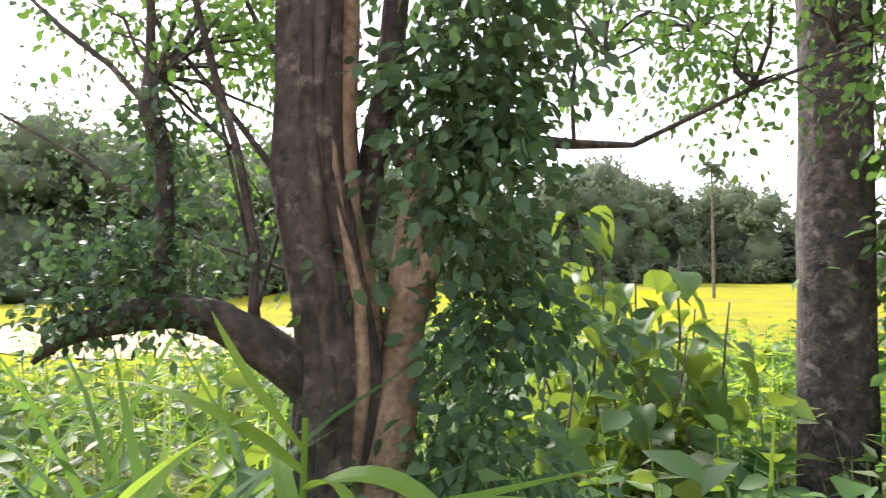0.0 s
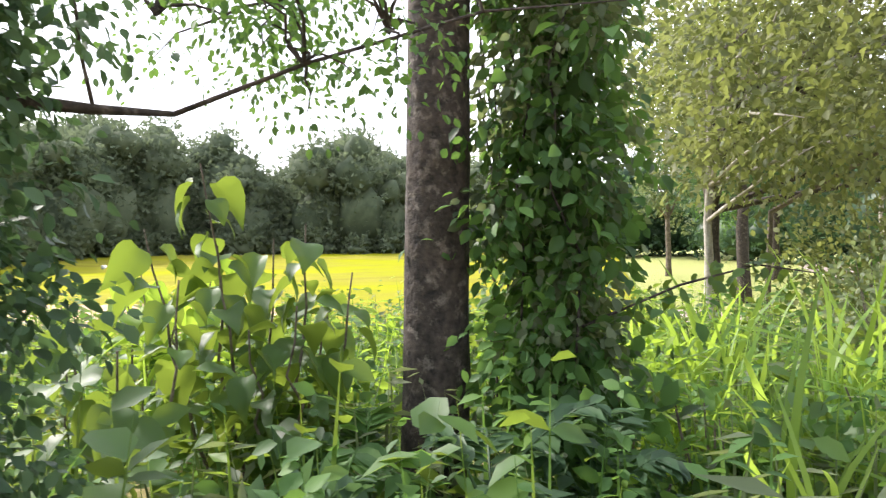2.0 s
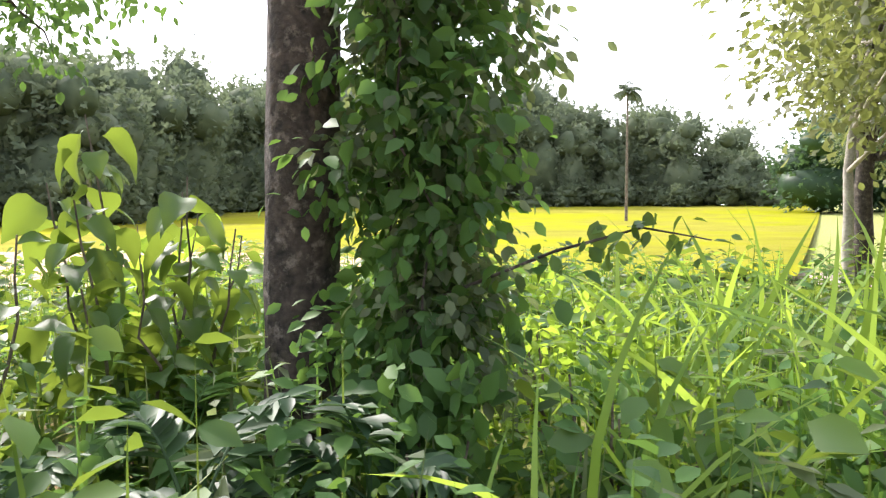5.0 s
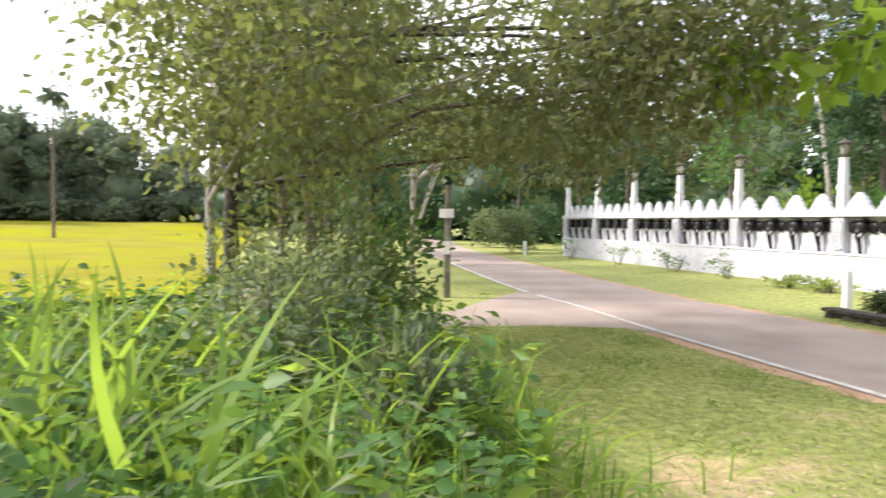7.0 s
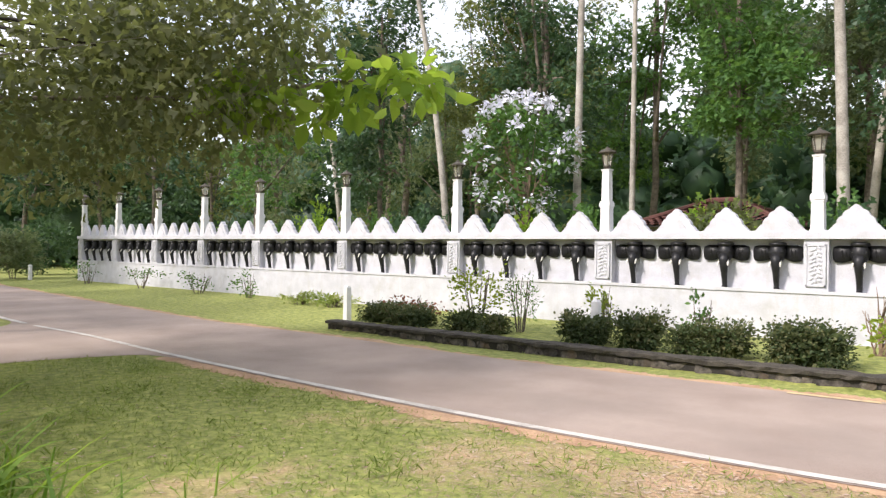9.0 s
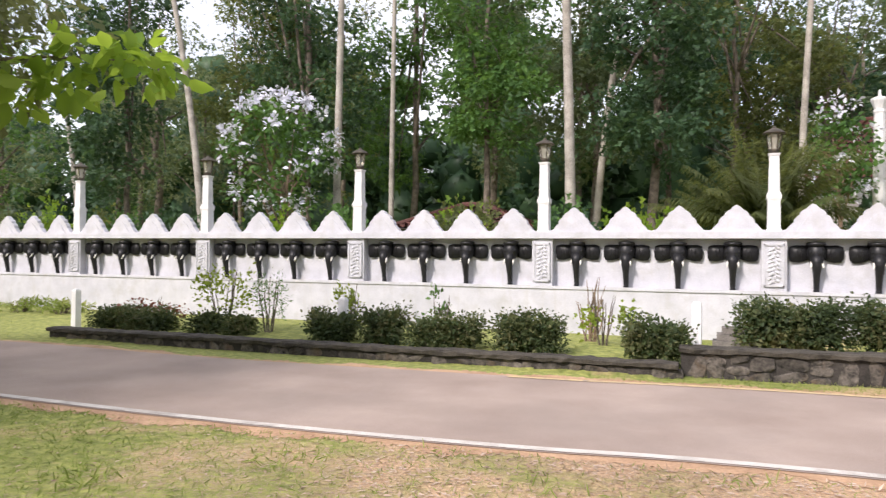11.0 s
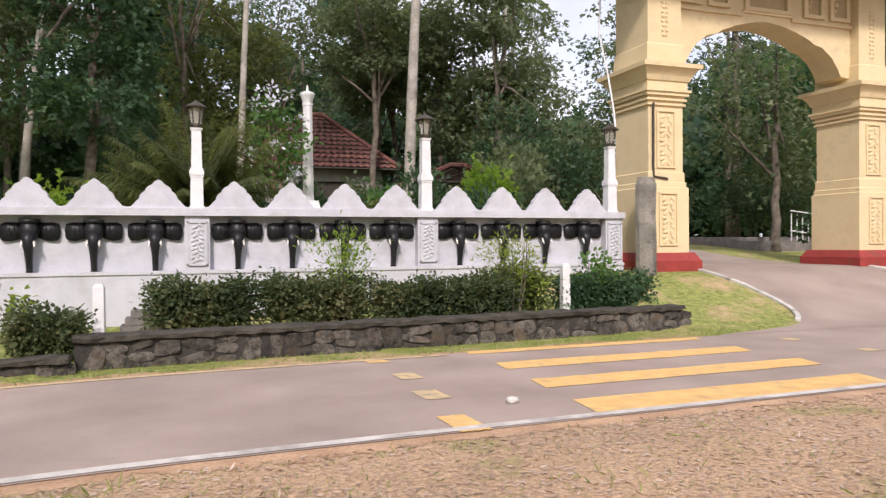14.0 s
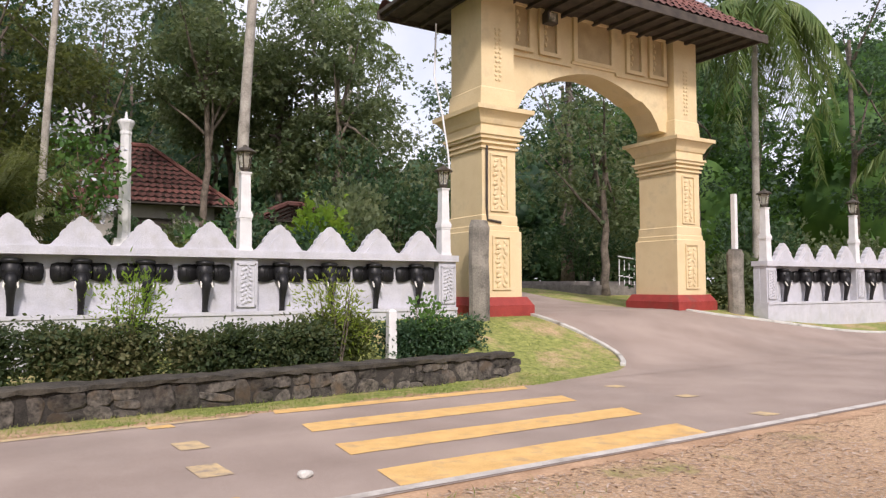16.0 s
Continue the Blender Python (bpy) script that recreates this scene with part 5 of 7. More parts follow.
for i, (x, y, w, h) in enumerate(((19, 9, 3, 3.5), (22.5, 12.5, 4, 4.5), (26, 12.6, 3, 3.8), (20.5, 13, 4, 5.5), (24.5, 14, 4, 5), (28.5, 4, 2.5, 2.2), (31, 3, 2.2, 1.8), (34, 4, 3, 3), (38, 3, 3, 3), (42, 2, 3, 3), (17.2, 5, 2, 2.6), (18, 17, 4, 3.5), (21.5, 18.5, 5, 4), (25.5, 18, 5, 4), (29.5, 16, 4, 3.5), (33, 13, 4, 3.5), (36, 15, 5, 4), (40, 9, 4, 4), (-30, -1.5, 3, 2.2), (-34, 1.0, 4, 3), (-38, -0.5, 3, 2.6), (-29, 3, 3, 3), (14.9, 15.2, 2.6, 2.2), (12.9, 15.8, 2.2, 2.4), (16.9, 12.0, 2.2, 2.2), (10.4, 13.5, 2.4, 2.2), (30.5, 26, 5, 4), (26, 31, 5, 4.5), (36, 24, 5, 4), (42, 18, 5, 4), (38, 6, 3.5, 3))):
    shrub((x, y, gz(x, y)), w, h, 1200 + i, (M_LEAF_GREY, M_LEAF_DARK)[i % 2], ("large grey-green bush in the temple grounds", "large dark green bush in the temple grounds")[i % 2], group="bushes in the grounds", n=1500, size=0.23, shape=SPRAY3, stems=6)

# coconut trunks rising out of view
for i, (x, y, h, r, lx, ly) in enumerate(((-11.0, 8, 15, 0.2, -2.6, 0), (-4.6, 7, 16, 0.19, 0.25, 0), (-4.2, 10.5, 16, 0.15, 0.1, 0), (3.5, 7, 15, 0.22, -0.5, 0), (3.0, 14, 15, 0.2, 1.9, 0), (15.2, 9, 16, 0.25, 0.9, 0), (21.0, 17, 14, 0.16, -0.5, 0), (9.9, 10, 13, 0.16, 0.6, 0), (-18.5, 9, 13, 0.17, -2.5, 0))):
    palm((x, y, gz(x, y)), h, r * 0.78, 60 + i, "tall slender coconut palm with a grey ringed trunk", lean=(lx, ly), fronds=13, length=3.6, n=22)
for x, y, h, s in ((25.2, 24, 15.5, 71), (28.0, 29, 15.5, 72)):
    palm((x, y, gz(x, y)), h, 0.2, s, "tall coconut palm with drooping fronds beyond the gate", 1.6, lean=(0.5, 0), fronds=17, length=3.6, n=24)
palm((32.3, 3.2, gz(32.3, 3.2)), 11.2, 0.16, 80, "coconut palm with long pale drooping fronds beside the gate", 0.8, lean=(0.5, 0.2), fronds=20, length=4.3, n=96, leaflet=1.0, sag=(1.0, 1.6), spread=(-0.1, 1.0))
palm((44, 2, gz(44, 2)), 8.0, 0.22, 81, "coconut palm behind the far wall", 1.3, lean=(0.8, 0.2), fronds=16, length=4.5, n=36, leaflet=1.0)
palm((8.6, 3.4, gz(8.6, 3.4)), 2.0, 0.28, 82, "large cycad with long arching green fronds behind the wall", 1.1, fronds=64, length=3.2, name="cycad", n=64, leaflet=0.40, spread=(0.3, 1.35), sag=(0.12, 0.42), leaf=M_LEAF_OLIVE, category="cycad")
palm((4.9, 2.6, gz(4.9, 2.6)), 0.5, 0.12, 83, "young palm with upright fronds behind the wall", 1.6, fronds=8, length=2.4, name="young_palm", n=26, leaflet=0.45, spread=(0.7, 1.3), sag=(0.2, 0.4))


def flowering_tree(at, h, w, seed, label, blooms):
    rng = np.random.default_rng(seed)
    t = tree(at, h * 0.6, 0.09, [(0, 0, h * 0.72, w, w, h * 0.3)], seed, M_LEAF, M_BARK_TAN, label, clumps=int(46 * w), per=22, size=0.2, spread=0.24, shape=OVAL, limbs=12, name="frangipani_tree")
    cs = crown_centres(rng, (0, 0, h * 0.74), (w * 1.06, w * 1.06, h * 0.32), blooms, 0.92)
    leaves("blossom", [clump_leaves(rng, cs, 14, 0.09, 0.17, OVAL, 0.0)], M_FLOWER, t, "clusters of white blossom")
    return t


flowering_tree((-5.2, 4.6, gz(-5.2, 4.6)), 6.2, 1.75, 91, "frangipani tree covered in white blossom behind the wall", 80)
flowering_tree((11.1, 10.6, gz(11.1, 10.6)), 5.3, 0.95, 92, "thin frangipani tree with white blossom by the column", 26)


# --- things in the temple grounds ---
def column():
    c = thing("temple_column", (12.3, 11.4, gz(12.3, 11.4)), "tall white column on a square base, with a red foot", "column")
    bm = bmesh.new()
    box(bm, -0.6, 0.6, -0.6, 0.6, -0.3, 0.55)
    part("foot", soften(bm, 0.02), M_RED, c, "dull red painted foot")
    bm = bmesh.new()
    box(bm, -0.46, 0.46, -0.46, 0.46, 0.55, 1.45)
    box(bm, -0.36, 0.36, -0.36, 0.36, 1.451, 1.7, 0.85)
    part("base", soften(bm, 0.03), M_WHITE_PLAIN, c)
    bm = bmesh.new()
    lathe(bm, [(0.215, 1.7), (0.195, 1.9), (0.165, 4.95), (0.185, 5.0), (0.185, 5.08)], 8, turn=math.pi / 8)
    part("shaft", bm, M_WHITE_PLAIN, c)
    bm = bmesh.new()
    lathe(bm, [(0.15, 5.08), (0.2, 5.22), (0.26, 5.36), (0.26, 5.42), (0.20, 5.45), (0.05, 5.5), (0.03, 5.7)], 10)
    part("capital", bm, M_WHITE_PLAIN, c, "flared white capital")


column()


def tiled_house(at, w, d, wall_h, roof_h, label, name="house"):
    """A small building: plaster walls with openings, and a hipped roof of tile courses."""
    hs = thing(name, at, label, "building")
    bm = bmesh.new()
    for x0, x1, y0, y1, z0, z1 in ((-w / 2, w / 2, d / 2 - 0.2, d / 2, 0, wall_h), (-w / 2, -w / 2 + 0.2, -d / 2, d / 2 - 0.201, 0, wall_h), (w / 2 - 0.2, w / 2, -d / 2, d / 2 - 0.201, 0, wall_h),
                                   (-w / 2 + 0.201, -w * 0.2, -d / 2, -d / 2 + 0.2, 0, wall_h), (w * 0.2, w / 2 - 0.201, -d / 2, -d / 2 + 0.2, 0, wall_h), (-w * 0.199, w * 0.199, -d / 2, -d / 2 + 0.2, wall_h * 0.8, wall_h)):
        box(bm, x0, x1, y0, y1, z0, z1)
    part("wall", bm, M_PLASTER_DIM, hs)
    bm = bmesh.new()
    box(bm, -w * 0.19, w * 0.19, -d / 2 + 0.1, -d / 2 + 0.14, 0, wall_h * 0.79)
    part("door", bm, M_TIMBER_DARK, hs)
    ex, ey, rx = w / 2 + 0.7, d / 2 + 0.7, max(0.15, w / 2 - d / 2)
    bm = bmesh.new()
    lo = [bm.verts.new((sx * ex, sy * ey, wall_h - 0.15)) for sx, sy in ((-1, -1), (1, -1), (1, 1), (-1, 1))]
    ra, rb = bm.verts.new((-rx, 0, wall_h + roof_h - 0.12)), bm.verts.new((rx, 0, wall_h + roof_h - 0.12))
    for f in ((lo[0], lo[1], rb, ra), (lo[2], lo[3], ra, rb), (lo[1], lo[2], rb), (lo[3], lo[0], ra), (lo[3], lo[2], lo[1], lo[0])):
        bm.faces.new(f)
    roof = part("roof", bm, M_TIMBER_DARK, hs)
    rows = 12
    for face in range(4):
        for c in range(rows):
            t0, t1 = c / rows, (c + 1) / rows
            bm = bmesh.new()
            half0 = (ex + (rx - ex) * t0) if face % 2 == 0 else ey * (1 - t0)
            half1 = (ex + (rx - ex) * t1) if face % 2 == 0 else ey * (1 - t1)
            o0, o1 = (ey * (1 - t0), ey * (1 - t1)) if face % 2 == 0 else (ex + (rx - ex) * t0, ex + (rx - ex) * t1)
            n = max(2, int(half0 * 2 / 0.3))
            z0, z1 = wall_h - 0.12 + roof_h * t0 + 0.07, wall_h - 0.12 + roof_h * t1 + 0.01
            for i in range(n):
                u0, u1 = -1 + 2 * i / n, -1 + 2 * (i + 1) / n
                um = (u0 + u1) / 2
                v = [bm.verts.new((u * hh, -oo, z + dz)) for u, hh, oo, z, dz in ((u0, half0, o0, z0, -.03), (um, half0, o0, z0, .04), (u1, half0, o0, z0, -.03), (u1, half1, o1, z1, -.03), (um, half1, o1, z1, .03), (u0, half1, o1, z1, -.03))]
                bm.faces.new((v[0], v[1], v[4], v[5]))
                bm.faces.new((v[1], v[2], v[3], v[4]))
            o = part("tile_course", bm, M_TILE, roof)
            o.matrix_basis = pose(0, 0, 0, 0, 0, 90 * face)
    bm = bmesh.new()
    for sx, sy in ((-1, -1), (1, -1), (1, 1), (-1, 1)):
        tube(bm, [(sx * ex, sy * ey, wall_h - 0.05), (sx * rx, 0, wall_h + roof_h)], [0.09, 0.09], 6)
    tube(bm, [(-rx, 0, wall_h + roof_h), (rx, 0, wall_h + roof_h)], [0.1, 0.1], 6)
    part("ridge", bm, M_TILE, roof)
    return hs


tiled_house((13.9, 20.5, gz(13.9, 20.5)), 5.6, 4.6, 3.4, 2.7, "small house with a steep weathered red tile roof among trees")
tiled_house((18.6, 13.5, gz(18.6, 13.5)), 2.6, 2.0, 2.2, 0.7, "low tiled shelter among the trees", "shelter")
tiled_house((-1.5, 12.5, gz(-1.5, 12.5)), 4.0, 3.0, 2.0, 0.9, "low whitewashed hut in deep shade", "hut")

# railing and steps inside the gate
rail = thing("railing", (32.2, 8.75, 1.50), "low white metal railing at the steps inside", "railing")
bm = bmesh.new()
for z in (0.15, 0.95):
    tube(bm, [(-1.2, 0, z + 0.25), (1.2, 0, z)], [0.03, 0.03], 6)
part("rail", bm, M_WHITE_PLAIN, rail)
for k in range(9):
    bm = bmesh.new()
    x = -1.15 + k * 0.29
    tube(bm, [(x, 0, -0.1), (x, 0, 1.08 - 0.1 * (x + 1.2))], [0.022, 0.022], 5)
    part("baluster", bm, M_WHITE_PLAIN, rail)
for i, (y, z) in enumerate(((8.5, 1.50), (9.8, 1.66))):
    bm = bmesh.new()
    box(bm, 21.0, 35.5, y, y + 1.28, 1.0, z)
    tagged(part("step", soften(bm, 0.03), M_KERB_DARK), "long weathered stone step across the inner yard", "step", "inner yard steps")
bm = bmesh.new()
for k, (a, b) in enumerate((((0, 0, 0), (0.1, 0, 1.6)), ((0.05, 0, 0.9), (1.2, 0.2, 2.0)), ((0.05, 0, 1.0), (-0.9, 0.1, 2.2)), ((0.1, 0, 1.6), (0.7, 0, 2.8)), ((0.1, 0, 1.5), (-0.4, 0.2, 2.7)), ((0.6, 0.1, 1.45), (1.6, 0.1, 1.7)), ((0.6, 0.1, 1.45), (1.1, 0, 2.4)))):
    tube(bm, curve_points(a, b, 0.05, 0.08, 5, k), [0.035, 0.03, 0.025, 0.02, 0.012, 0.006], 5)
o = tagged(part("bare_tree", bm, M_PALM_BARK), "small leafless pale tree inside the gate", "tree")
o.matrix_basis = pose(20.0, 4.2, gz(20, 4.2))
bm = bmesh.new()
tube(bm, [(17.62, 1.2, 7.6), (17.45, 1.0, 6.3), (17.42, 0.6, 5.3), (17.38, 0.3, 4.4), (17.3, 0.1, 3.9)], [0.022] * 5, 5)
tagged(part("cable", bm, M_WHITE_PLAIN), "thin pale cable hanging down the gate pillar", "cable")

# --- roadside bed and hedge ---
for i, (x, w, h, lb) in enumerate(((2.5, 0.76, 0.66, "x"), (3.3, 0.5, 0.52, "x"), (3.85, 0.64, 0.56, "x"), (4.95, 1.12, 0.66, "x"), (6.83, 0.95, 0.64, "x"), (1.5, 0.92, 0.54, "x"), (-0.4, 0.45, 0.42, "x"), (-1.13, 0.52, 0.44, "x"), (-3.3, 1.0, 0.46, "x"), (-2.45, 0.85, 0.42, "x"))):
    shrub((x, -3.6, gz(x, -3.6)), w * 0.93, h - 0.08, 1400 + i, M_HEDGE, "small clipped dark green bush in the roadside bed", group="clipped bushes", n=int(2300 * w), size=0.054, boxy=True, depth=0.62)
for i, (x, w, h, mt, lb) in enumerate(((-3.0, 1.7, 0.7, M_RED_LEAF, "low rust-leaved bush by the wall"), (-1.2, 1.2, 1.3, M_LEAF_YELLOW, "loose leafy shrub by the wall"), (-0.15, 0.9, 1.2, M_LEAF, "thin sprawling shrub by the wall"), (1.6, 0.6, 1.15, M_LEAF_YELLOW, "spindly yellow-green shrub by the wall"),
                                  (3.3, 0.7, 0.9, M_LEAF, "thin leggy shrub in the bed"), (5.9, 1.0, 1.0, M_LEAF_YELLOW, "sparse shrub with yellow flowers"), (10.6, 1.2, 1.5, M_LEAF_BRIGHT, "feathery light green shrub in the hedge"), (13.5, 1.3, 1.45, M_LEAF_YELLOW, "feathery yellow-green shrub in the hedge"), (15.2, 1.0, 1.05, M_LEAF, "loose green shrub behind the hedge"),
                                  (-15, 1.6, 0.9, M_LEAF, "thin weedy shrub under the wall"), (-12, 1.4, 0.9, M_LEAF, "thin weedy shrub under the wall"), (-19, 1.8, 0.9, M_LEAF, "thin weedy shrub under the wall"), (-23.5, 1.8, 1.1, M_LEAF, "thin weedy shrub under the wall"))):
    y = (-2.75 if 10 < x < 14 else -3.1 if x < 4 else -2.4) if x > -10 else -0.9
    shrub((x, y, gz(x, y)), w, h, 1500 + i, mt, lb, n=1100 if i in (6, 7) else 420 if i in (1, 2, 8) else 200, size=0.085, shape=LANCE if i in (6, 7, 2) else OVAL, stems=9)
for i, (x, w, h, mt) in enumerate(((8.75, 1.5, 0.72, M_HEDGE), (10.3, 1.65, 0.75, M_HEDGE), (11.75, 1.25, 0.66, M_HEDGE), (12.9, 1.1, 0.70, M_HEDGE), (13.75, 0.9, 0.86, M_LEAF_OLIVE), (15.4, 1.9, 0.72, M_LEAF_DARK))):
    shrub((x - 0.1, -2.95 if x < 13 else -2.45, gz(x, -2.95 if x < 13 else -2.45)), w * 0.96, h - (0.04 if x < 13 else 0.1), 1600 + i, mt, "clipped green hedge section above the stone wall", "hedge", "hedge along the stone wall", n=int(2900 * w), size=0.058, boxy=True, depth=0.8, name="hedge")
bm = bmesh.new()
for k in range(16):
    rr = random.Random(k)
    tube(bm, curve_points((rr.uniform(-.08, .08), 0, -0.1), (rr.uniform(-.28, .28), rr.uniform(-.1, .1), rr.uniform(0.6, 1.15)), 0, 0.05, 5, k), [0.018, 0.016, 0.014, 0.012, 0.009, 0.005], 5)
o = tagged(part("dead_shrub", bm, M_BARK_TAN), "leafless brown upright shrub by the wall", "shrub")
o.matrix_basis = pose(5.6, -1.8, gz(5.6, -1.8))
for i, x in enumerate((-9.0, -7.6)):
    shrub((x, -1.3, gz(x, -1.3)), 1.5, 0.35, 1700 + i, M_TURF, "grey heap of dry cuttings on the grass", "cuttings", n=320, size=0.16, shape=LANCE, stems=12, name="cuttings_heap")


# --- the near thicket beside the path ---
LAWN_X = np.array((-8.0, -5.2, -2.4, 0.0, 1.6, 3.0, 5.0, 6.2, 7.2, 9.5))
LAWN_Y = np.array((-10.8, -11.4, -12.3, -12.8, -13.0, -13.2, -13.8, -14.5, -15.6, -18.0))


def lawn_edge(x):
    return np.interp(x, LAWN_X, LAWN_Y)


PATH_Y = np.array((-21.0, -19.0, -17.83, -16.85, -15.6, -15.0, -14.0, -12.0))
PATH_X = np.array((10.2, 9.25, 8.5, 7.9, 7.2, 7.1, 6.9, 6.9))


def thicket(rng, n, gap, far=12.0, near_bias=1.0):
    """Places in the thicket between the path and the field."""
    out = []
    while len(out) < n:
        y = rng.uniform(-25.5, -12.6)
        edge_x = float(np.interp(y, PATH_Y, PATH_X)) - gap
        x = edge_x - far * rng.uniform(0, 1) ** near_bias
        if y > lawn_edge(x) - 0.15 or (x < -3.2 and y > -17.5):
            continue
        out.append((x, y))
    return np.array(out)


def herbs(name, seed, n, gap, h, leaf_size, per, shape, leaf, label, far=12.0, bias=1.6, clear=None):
    """Upright leafy weeds, too many to count."""
    rng = np.random.default_rng(seed)
    XY = thicket(rng, n, gap, far, bias)
    if clear is not None:
        XY = XY[[clear(x, y) for x, y in XY]]
    H = h * rng.uniform(0.55, 1.2, len(XY))
    k = np.repeat(np.arange(len(XY)), per)
    t = rng.uniform(0.15, 1, len(k))
    a = rng.uniform(0, 2 * math.pi, len(k))
    lean = rng.normal(size=(len(XY), 2)) * 0.16
    base = np.stack((XY[k, 0] + lean[k, 0] * t, XY[k, 1] + lean[k, 1] * t, height(XY[k, 0], XY[k, 1]) + H[k] * t), axis=1)
    D = np.stack((np.cos(a), np.sin(a), rng.uniform(-0.5, 0.6, len(k))), axis=1)
    stems = np.stack((XY[:, 0], XY[:, 1], height(XY[:, 0], XY[:, 1])), axis=1)
    SD = np.stack((lean[:, 0], lean[:, 1], H), axis=1)
    return tagged(leaves(name, [(shape, base, frames_from(D, rng, 0.5), leaf_size * rng.uniform(0.5, 1.25, len(k)) * (1.15 - 0.4 * t)), (strip(0.012, 0.0, 2), stems, frames_from(SD, rng, 0.2), H)], leaf), label, "undergrowth", kind="stuff")


herbs("undergrowth", 21, 1300, 0.9, 0.95, 0.12, 16, OVAL, M_LEAF, "tangle of mid-green broadleaf weeds beside the path")
herbs("undergrowth", 22, 600, 0.9, 0.75, 0.10, 14, OVAL, M_LEAF_BRIGHT, "sunlit yellow-green weeds beside the path")
herbs("undergrowth", 23, 800, 1.0, 0.90, 0.2, 11, LANCE, M_LEAF_GREY, "grey-green narrow-leaved weeds beside the path")
herbs("undergrowth", 24, 600, 2.5, 1.0, 0.2, 10, LANCE, M_CANE, "bright tall grassy weeds towards the field", far=10, bias=0.8)
herbs("undergrowth", 25, 700, 1.5, 1.05, 0.19, 9, OVAL, M_LEAF_BROAD, "dark broad-leaved weeds among the grass", far=9, bias=1.0)


def cane(at, h, n, seed, label, leaf, shape=BLADE, lean=0.35, wide=1.0, radius=0.14):
    """A clump of tall arching blades."""
    rng = np.random.default_rng(seed)
    t = thing("cane_grass", at, label, "tall grass", "tall grass clumps")
    P = np.stack((rng.normal(size=n) * radius, rng.normal(size=n) * radius, rng.uniform(0, 0.35, n) * h), axis=1)
    D = np.stack((rng.normal(size=n) * lean, rng.normal(size=n) * lean, np.ones(n)), axis=1)
    S = h * rng.uniform(0.55, 1.1, n)
    tv, tf = shape
    leaves("blades", [((tv * np.array((wide, 1, 1)), tf), P, frames_from(D, rng, 1.0), S)], leaf, t)
    for k in range(7 if h > 0.6 else 2):
        bm = bmesh.new()
        q = rng.normal(size=2) * radius
        tube(bm, [(q[0], q[1], -0.1), (q[0] * 1.3, q[1] * 1.3, h * 0.55)], [0.012, 0.006], 5)
        part("stalk", bm, leaf, t)
    return t


CANES = ((3.8, -15.98, 1.6, 7, 0.75, BLADE_STIFF), (4.85, -16.0, 1.15, 8, 0.9, BLADE_STIFF), (4.95, -16.35, 1.1, 20, 1.3, BLADE), (4.2, -15.2, 1.35, 22, 1.4, BLADE), (3.5, -15.6, 1.4, 20, 1.3, BLADE), (3.6, -16.5, 1.25, 10, 0.8, BLADE_STIFF), (5.1, -15.4, 0.95, 22, 1.3, BLADE),
         (7.62, -18.95, 1.3, 9, 2.6, BLADE), (7.95, -19.15, 1.3, 16, 3.2, BLADE), (7.3, -19.8, 1.35, 40, 1.4, BLADE), (7.8, -20.0, 1.3, 40, 1.4, BLADE), (6.5, -19.9, 1.2, 36, 1.2, BLADE), (7.0, -18.75, 1.1, 24, 1.2, BLADE), (8.15, -19.45, 1.15, 26, 1.5, BLADE), (7.3, -18.5, 0.95, 18, 0.9, BLADE), (6.3, -17.6, 0.8, 22, 0.8, BLADE),
         (2.2, -16.4, 1.35, 20, 0.9, BLADE_STIFF), (3.0, -16.9, 1.3, 24, 1.4, BLADE), (2.6, -15.6, 1.3, 26, 1.4, BLADE), (6.4, -16.9, 0.75, 20, 1.0, BLADE), (5.5, -16.5, 0.9, 18, 1.2, BLADE),
         (4.3, -14.5, 0.95, 30, 1.2, BLADE), (3.4, -14.3, 1.0, 36, 1.0, BLADE), (2.5, -14.0, 1.0, 36, 0.9, BLADE), (4.9, -14.75, 0.8, 26, 1.2, BLADE), (5.5, -15.2, 0.7, 26, 1.0, BLADE), (3.1, -13.5, 0.62, 44, 0.8, BLADE), (4.1, -13.9, 0.6, 40, 0.8, BLADE), (4.0, -12.9, 0.34, 20, 0.6, BLADE), (3.5, -12.3, 0.3, 18, 0.6, BLADE), (4.6, -12.6, 0.3, 16, 0.6, BLADE), (4.8, -13.6, 0.5, 34, 0.7, BLADE), (2.4, -13.0, 0.8, 26, 1.2, BLADE), (3.0, -13.15, 0.85, 26, 1.3, BLADE), (3.5, -13.0, 0.7, 24, 1.2, BLADE), (1.6, -13.1, 0.8, 26, 1.2, BLADE), (3.1, -11.9, 0.4, 5, 0.8, BLADE), (3.9, -12.1, 0.45, 6, 0.9, BLADE), (0.6, -12.9, 0.7, 26, 1.1, BLADE))
for i, (x, y, h, n, w, sh) in enumerate(CANES):
    cane((x, y, gz(x, y)), h, int(n * 1.7), 1800 + i, "clump of tall mid-green arching grass" if y < -18.4 else "clump of tall bright green arching grass", M_LEAF if y < -18.4 else M_CANE, sh, 0.28 if sh is BLADE_STIFF else 0.5, w)


